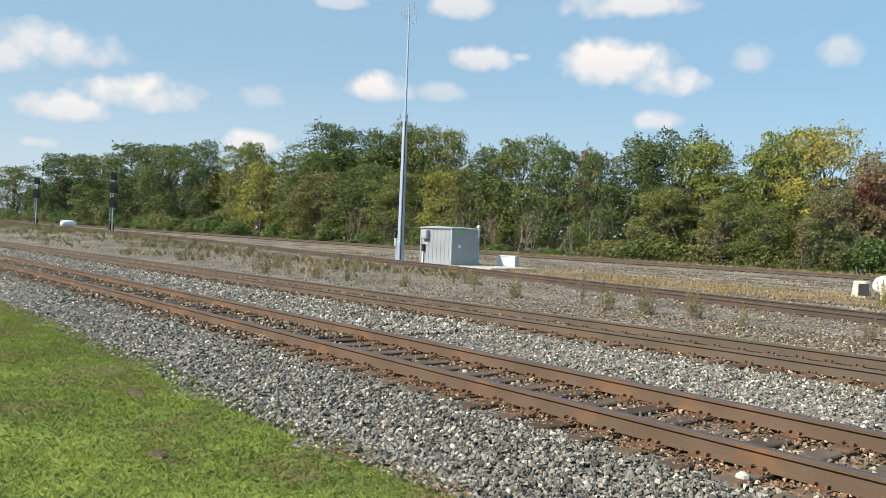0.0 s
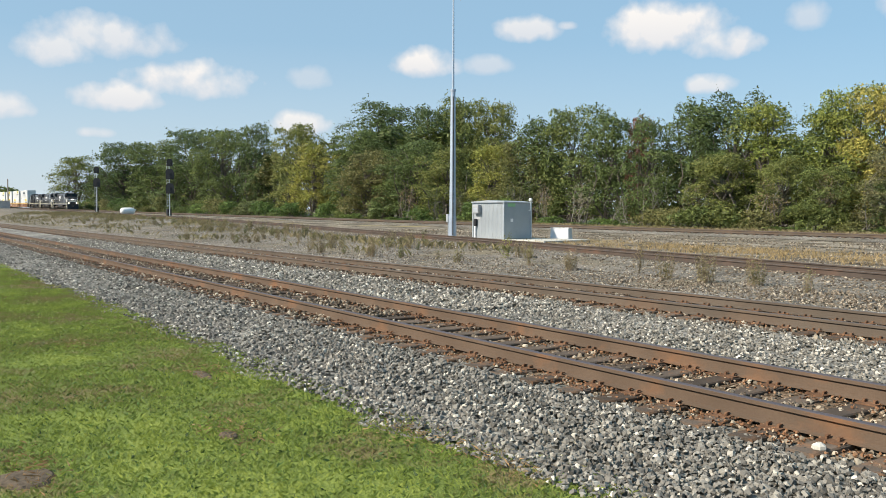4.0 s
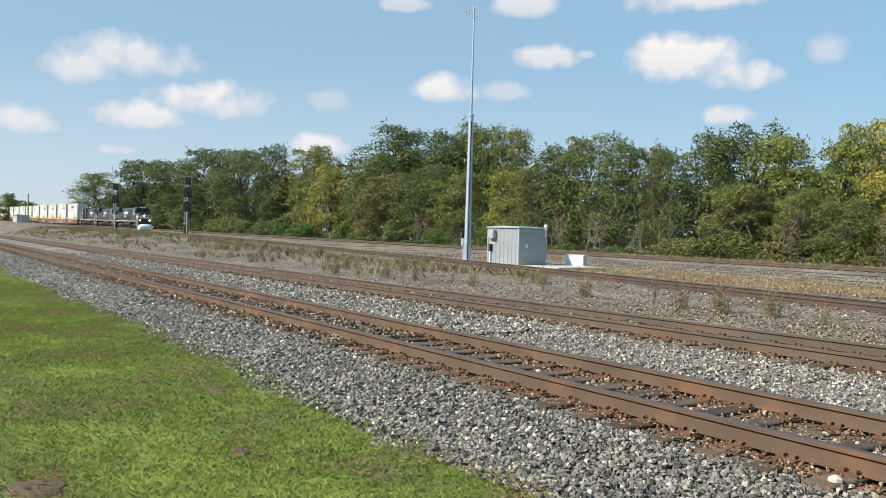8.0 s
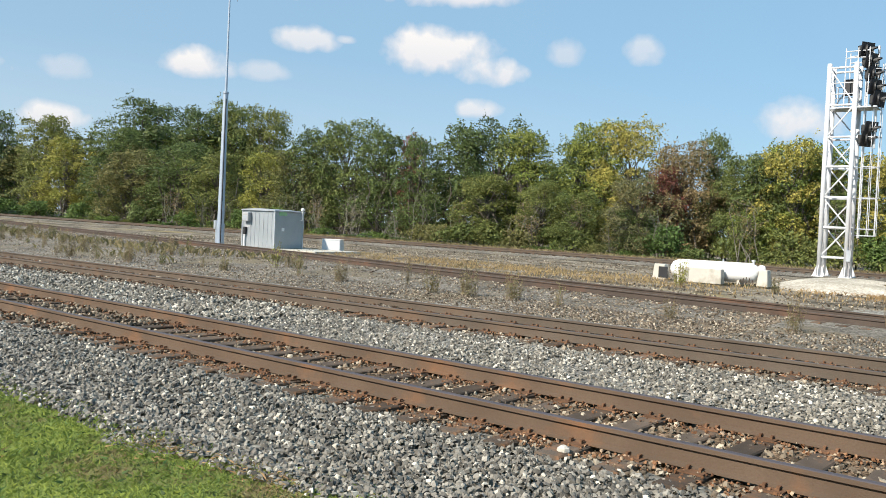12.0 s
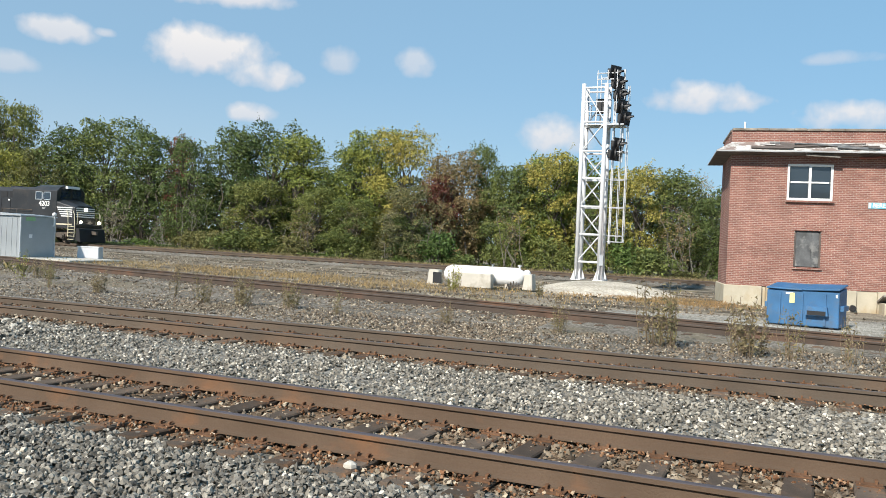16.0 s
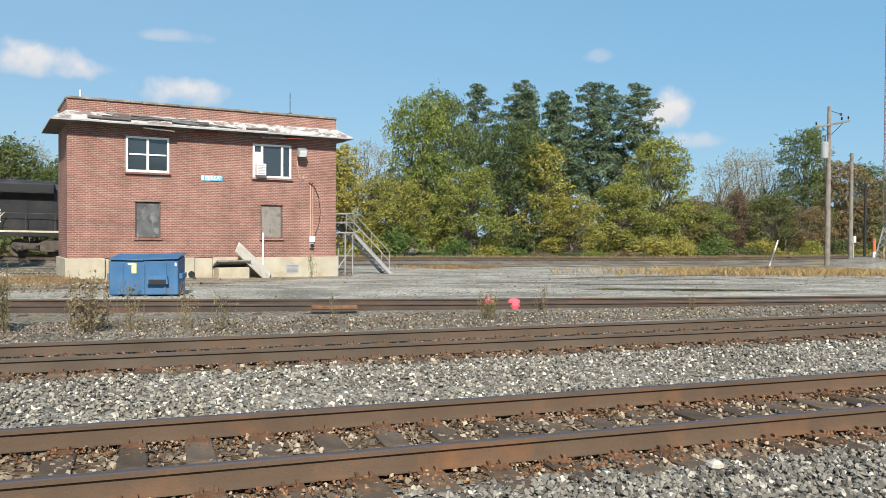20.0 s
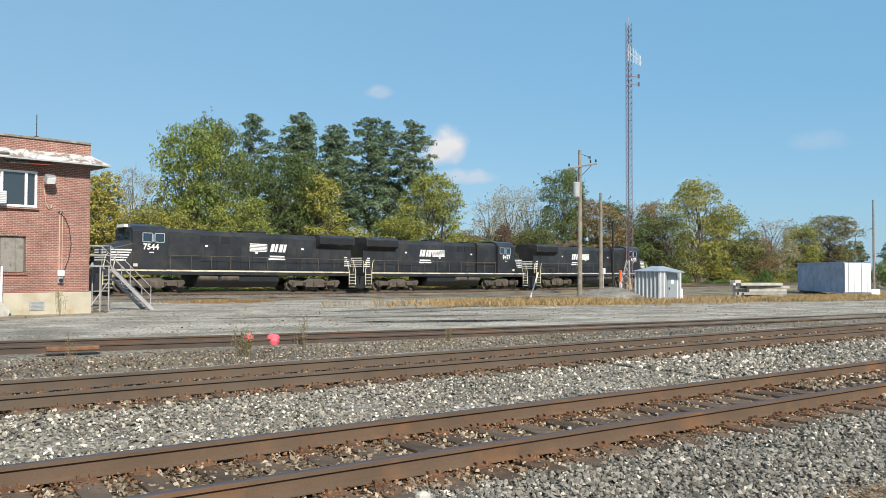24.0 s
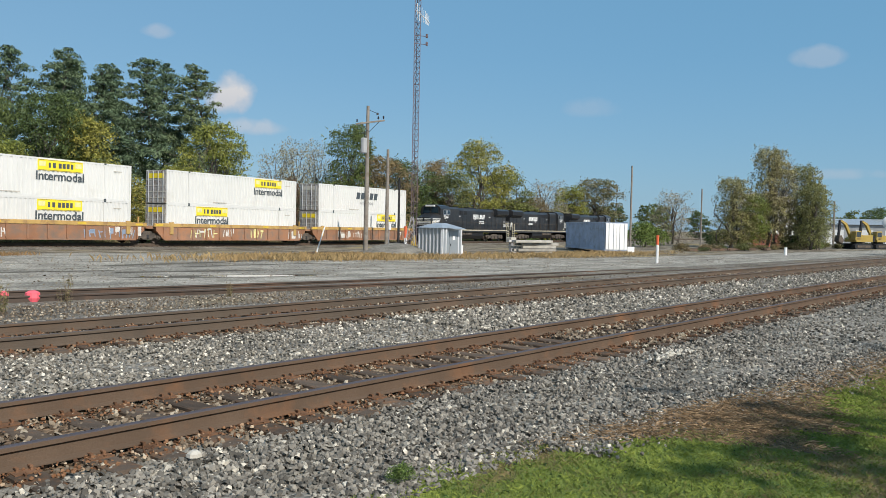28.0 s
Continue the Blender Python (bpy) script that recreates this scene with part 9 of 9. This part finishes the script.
def weed(x, y, s, mat=None, label="dry brown weed clump in old ballast"):
    stems, leaves = WEEDS[weed_rnd.randrange(3)]
    ob = thing("weed_clump", label, "weeds", group="weeds along the yard track")
    ob.matrix_basis = Matrix.Translation((x, y, ground_z(x, y) + 0.02)) @ Matrix.Rotation(weed_rnd.uniform(0, 6.28), 4, "Z")
    ob.scale = (s * weed_rnd.uniform(0.8, 1.3),) * 2 + (s * 1.2,)
    part("stems", stems, None, ob, kind="stuff")
    c = part("leaves", leaves, None, ob)
    if mat:
        c.material_slots[0].link = "OBJECT"
        c.material_slots[0].material = mat


for x, y, s in ((-21.5, 12.2, 1.0), (-19.2, 12.0, 0.8), (-16.9, 12.6, 0.95), (-15.2, 11.8, 0.9), (-13.9, 11.9, 1.1), (-12.6, 12.2, 0.9), (-10.9, 11.7, 0.7), (-8.0, 11.9, 0.6)):
    weed(x, y, s * 0.72)
for x, y, s in ((-3.0, 11.3, 1.1), (-2.6, 11.0, 0.9), (-1.2, 10.8, 0.9), (-0.4, 10.6, 0.8), (0.6, 10.6, 0.7), (1.2, 10.2, 0.6), (3.6, 11.3, 0.5), (7.0, 11.0, 0.55), (9.0, 12.4, 0.55), (12.9, 11.6, 0.35), (-9.9, 25.6, 0.5), (-5.2, 12.0, 0.6)):
    weed(x, y, s)
for x, y, s in ((-13.2, 24.6, 0.9), (-24.5, 13.6, 0.8), (6.9, 31.2, 0.9)):
    weed(x, y, s, M_LEAF_YELLOW, "yellow-green weed clump on the gravel")
for i in range(240):
    x = -23 - 140 * (i / 240) ** 1.25 + weed_rnd.uniform(-2, 2)
    y3 = float(np.interp(x, TRACK_3.xy[:, 0], TRACK_3.xy[:, 1]))
    y = 9.9 + (y3 - 2.2 - 9.9) * weed_rnd.uniform(0, 1) ** 0.6
    if noise.noise((x * 0.09, y * 0.2, 8)) > -0.2:
        weed(x, y, weed_rnd.uniform(0.3, 0.68), M_LEAF_OLIVE if weed_rnd.random() < 0.25 else None)


def weed_band(rng, n):
    """The overgrown strip between the second and the yard track."""
    x = -22 - 165 * rng.uniform(0, 1, n) ** 0.9
    far = np.interp(x, TRACK_3.xy[:, 0], TRACK_3.xy[:, 1]) - 2.0
    y = 9.8 + (far - 9.8) * rng.uniform(0, 1, n) ** 0.7
    keep = np.array([noise.noise((a * 0.1, b * 0.35, 8)) + 0.6 * noise.noise((a * 0.7, b * 0.9, 3)) > 0.35 - 0.004 * (-22 - a) for a, b in zip(x, y)])
    x, y = x[keep], y[keep]
    return np.stack([x, y, np.array([ground_z(a, b) for a, b in zip(x, y)]) + 0.05], 1)


blades("dry_weed_band", "low brown weeds over the old ballast", "weeds", M_WEED, 30000, weed_band, (0.08, 0.42), (0.01, 0.026), 27, 0.7)
green_tuft = thing("green_weed", "bright green weed at the lawn's edge", "weeds", Matrix.Translation((4.75, -2.1, -0.22)))
part("leaves", SHRUBS[0][1], None, green_tuft)
green_tuft.scale = (0.07, 0.07, 0.06)
blades("lawn_grass_around", "short green lawn grass", "grass", M_BLADE, 26000, lawn_places(-18, 18, -12, 0.0), (0.02, 0.05), (0.007, 0.016), 17, 1.0)
blades("lawn_straw", "thin brown worn spots in the lawn", "dry grass", M_STRAW, 900, lambda rng, n: (lambda c: np.stack([c[:, 0] + rng.normal(size=n) * 0.3, c[:, 1] + rng.normal(size=n) * 0.12, np.full(n, -0.195)], 1))(np.array([(-6.5, -3.8), (-6.2, -5.3), (-9.1, -3.1), (-12.0, -4.0), (-5.6, -2.6), (-4.6, -2.5)])[rng.integers(0, 6, n)]), (0.012, 0.03), (0.004, 0.009), 16, 2.5)
for x, y, rx, ry in BARE:
    b = Build()
    rim = [(1 + 0.35 * noise.noise((2 * math.cos(a), 2 * math.sin(a), x))) for a in np.linspace(0, 2 * math.pi, 22, endpoint=False)]
    b.loft([[(k * q * math.cos(a), k * q * math.sin(a), h) for k, a in zip(rim, np.linspace(0, 2 * math.pi, 22, endpoint=False))] for q, h in ((1.25, -0.02), (1.0, 0.012), (0.6, 0.018), (0.05, 0.014))])
    ob = thing("bare_patch", "small bare brown patch of soil in the lawn", "soil", Matrix.Translation((x, y, ground_z(x, y) + 0.038)), group="bare patches")
    ob.scale = (rx, ry, 1)
    part("soil", b, M_DIRT, ob)
# the tree whose shade falls on the lawn
tree("green", 6.4, -21.7, 12.6, 8.0, group="trees behind the lawn")
tree("green", 10.2, -22.2, 12.8, 8.5, group="trees behind the lawn")
tree("green", 21.0, -21.5, 10, 8, group="trees behind the lawn")


# ---- motion of the train ----
def motions():
    times = [t * 0.5 for t in range(57)]
    ways = [float(v) for v in np.interp(times, [t for t, _ in LEAD], [s for _, s in LEAD])]
    # even out the changes of pace
    for _ in range(6):
        ways = [ways[0]] + [(a + 2 * b + c) / 4 for a, b, c in zip(ways, ways[1:], ways[2:])] + [ways[-1]]
    for ob, back, half, up, turned in TRAIN:
        rows = []
        for t, s in zip(times, ways):
            if t % 1:
                continue
            a, b = MAIN.at(s - back - half), MAIN.at(s - back + half)
            d = (b - a).normalized()
            m = Matrix.Translation((a + b) / 2) @ Matrix.Rotation(math.atan2(d.y, d.x), 4, "Z") @ Matrix.Rotation(-math.asin(d.z), 4, "Y") @ Matrix.Translation((0, 0, up))
            if turned:
                m = m @ Matrix.Rotation(math.pi, 4, "Z")
            rows.append((t, m))
        walk(ob, rows)


motions()
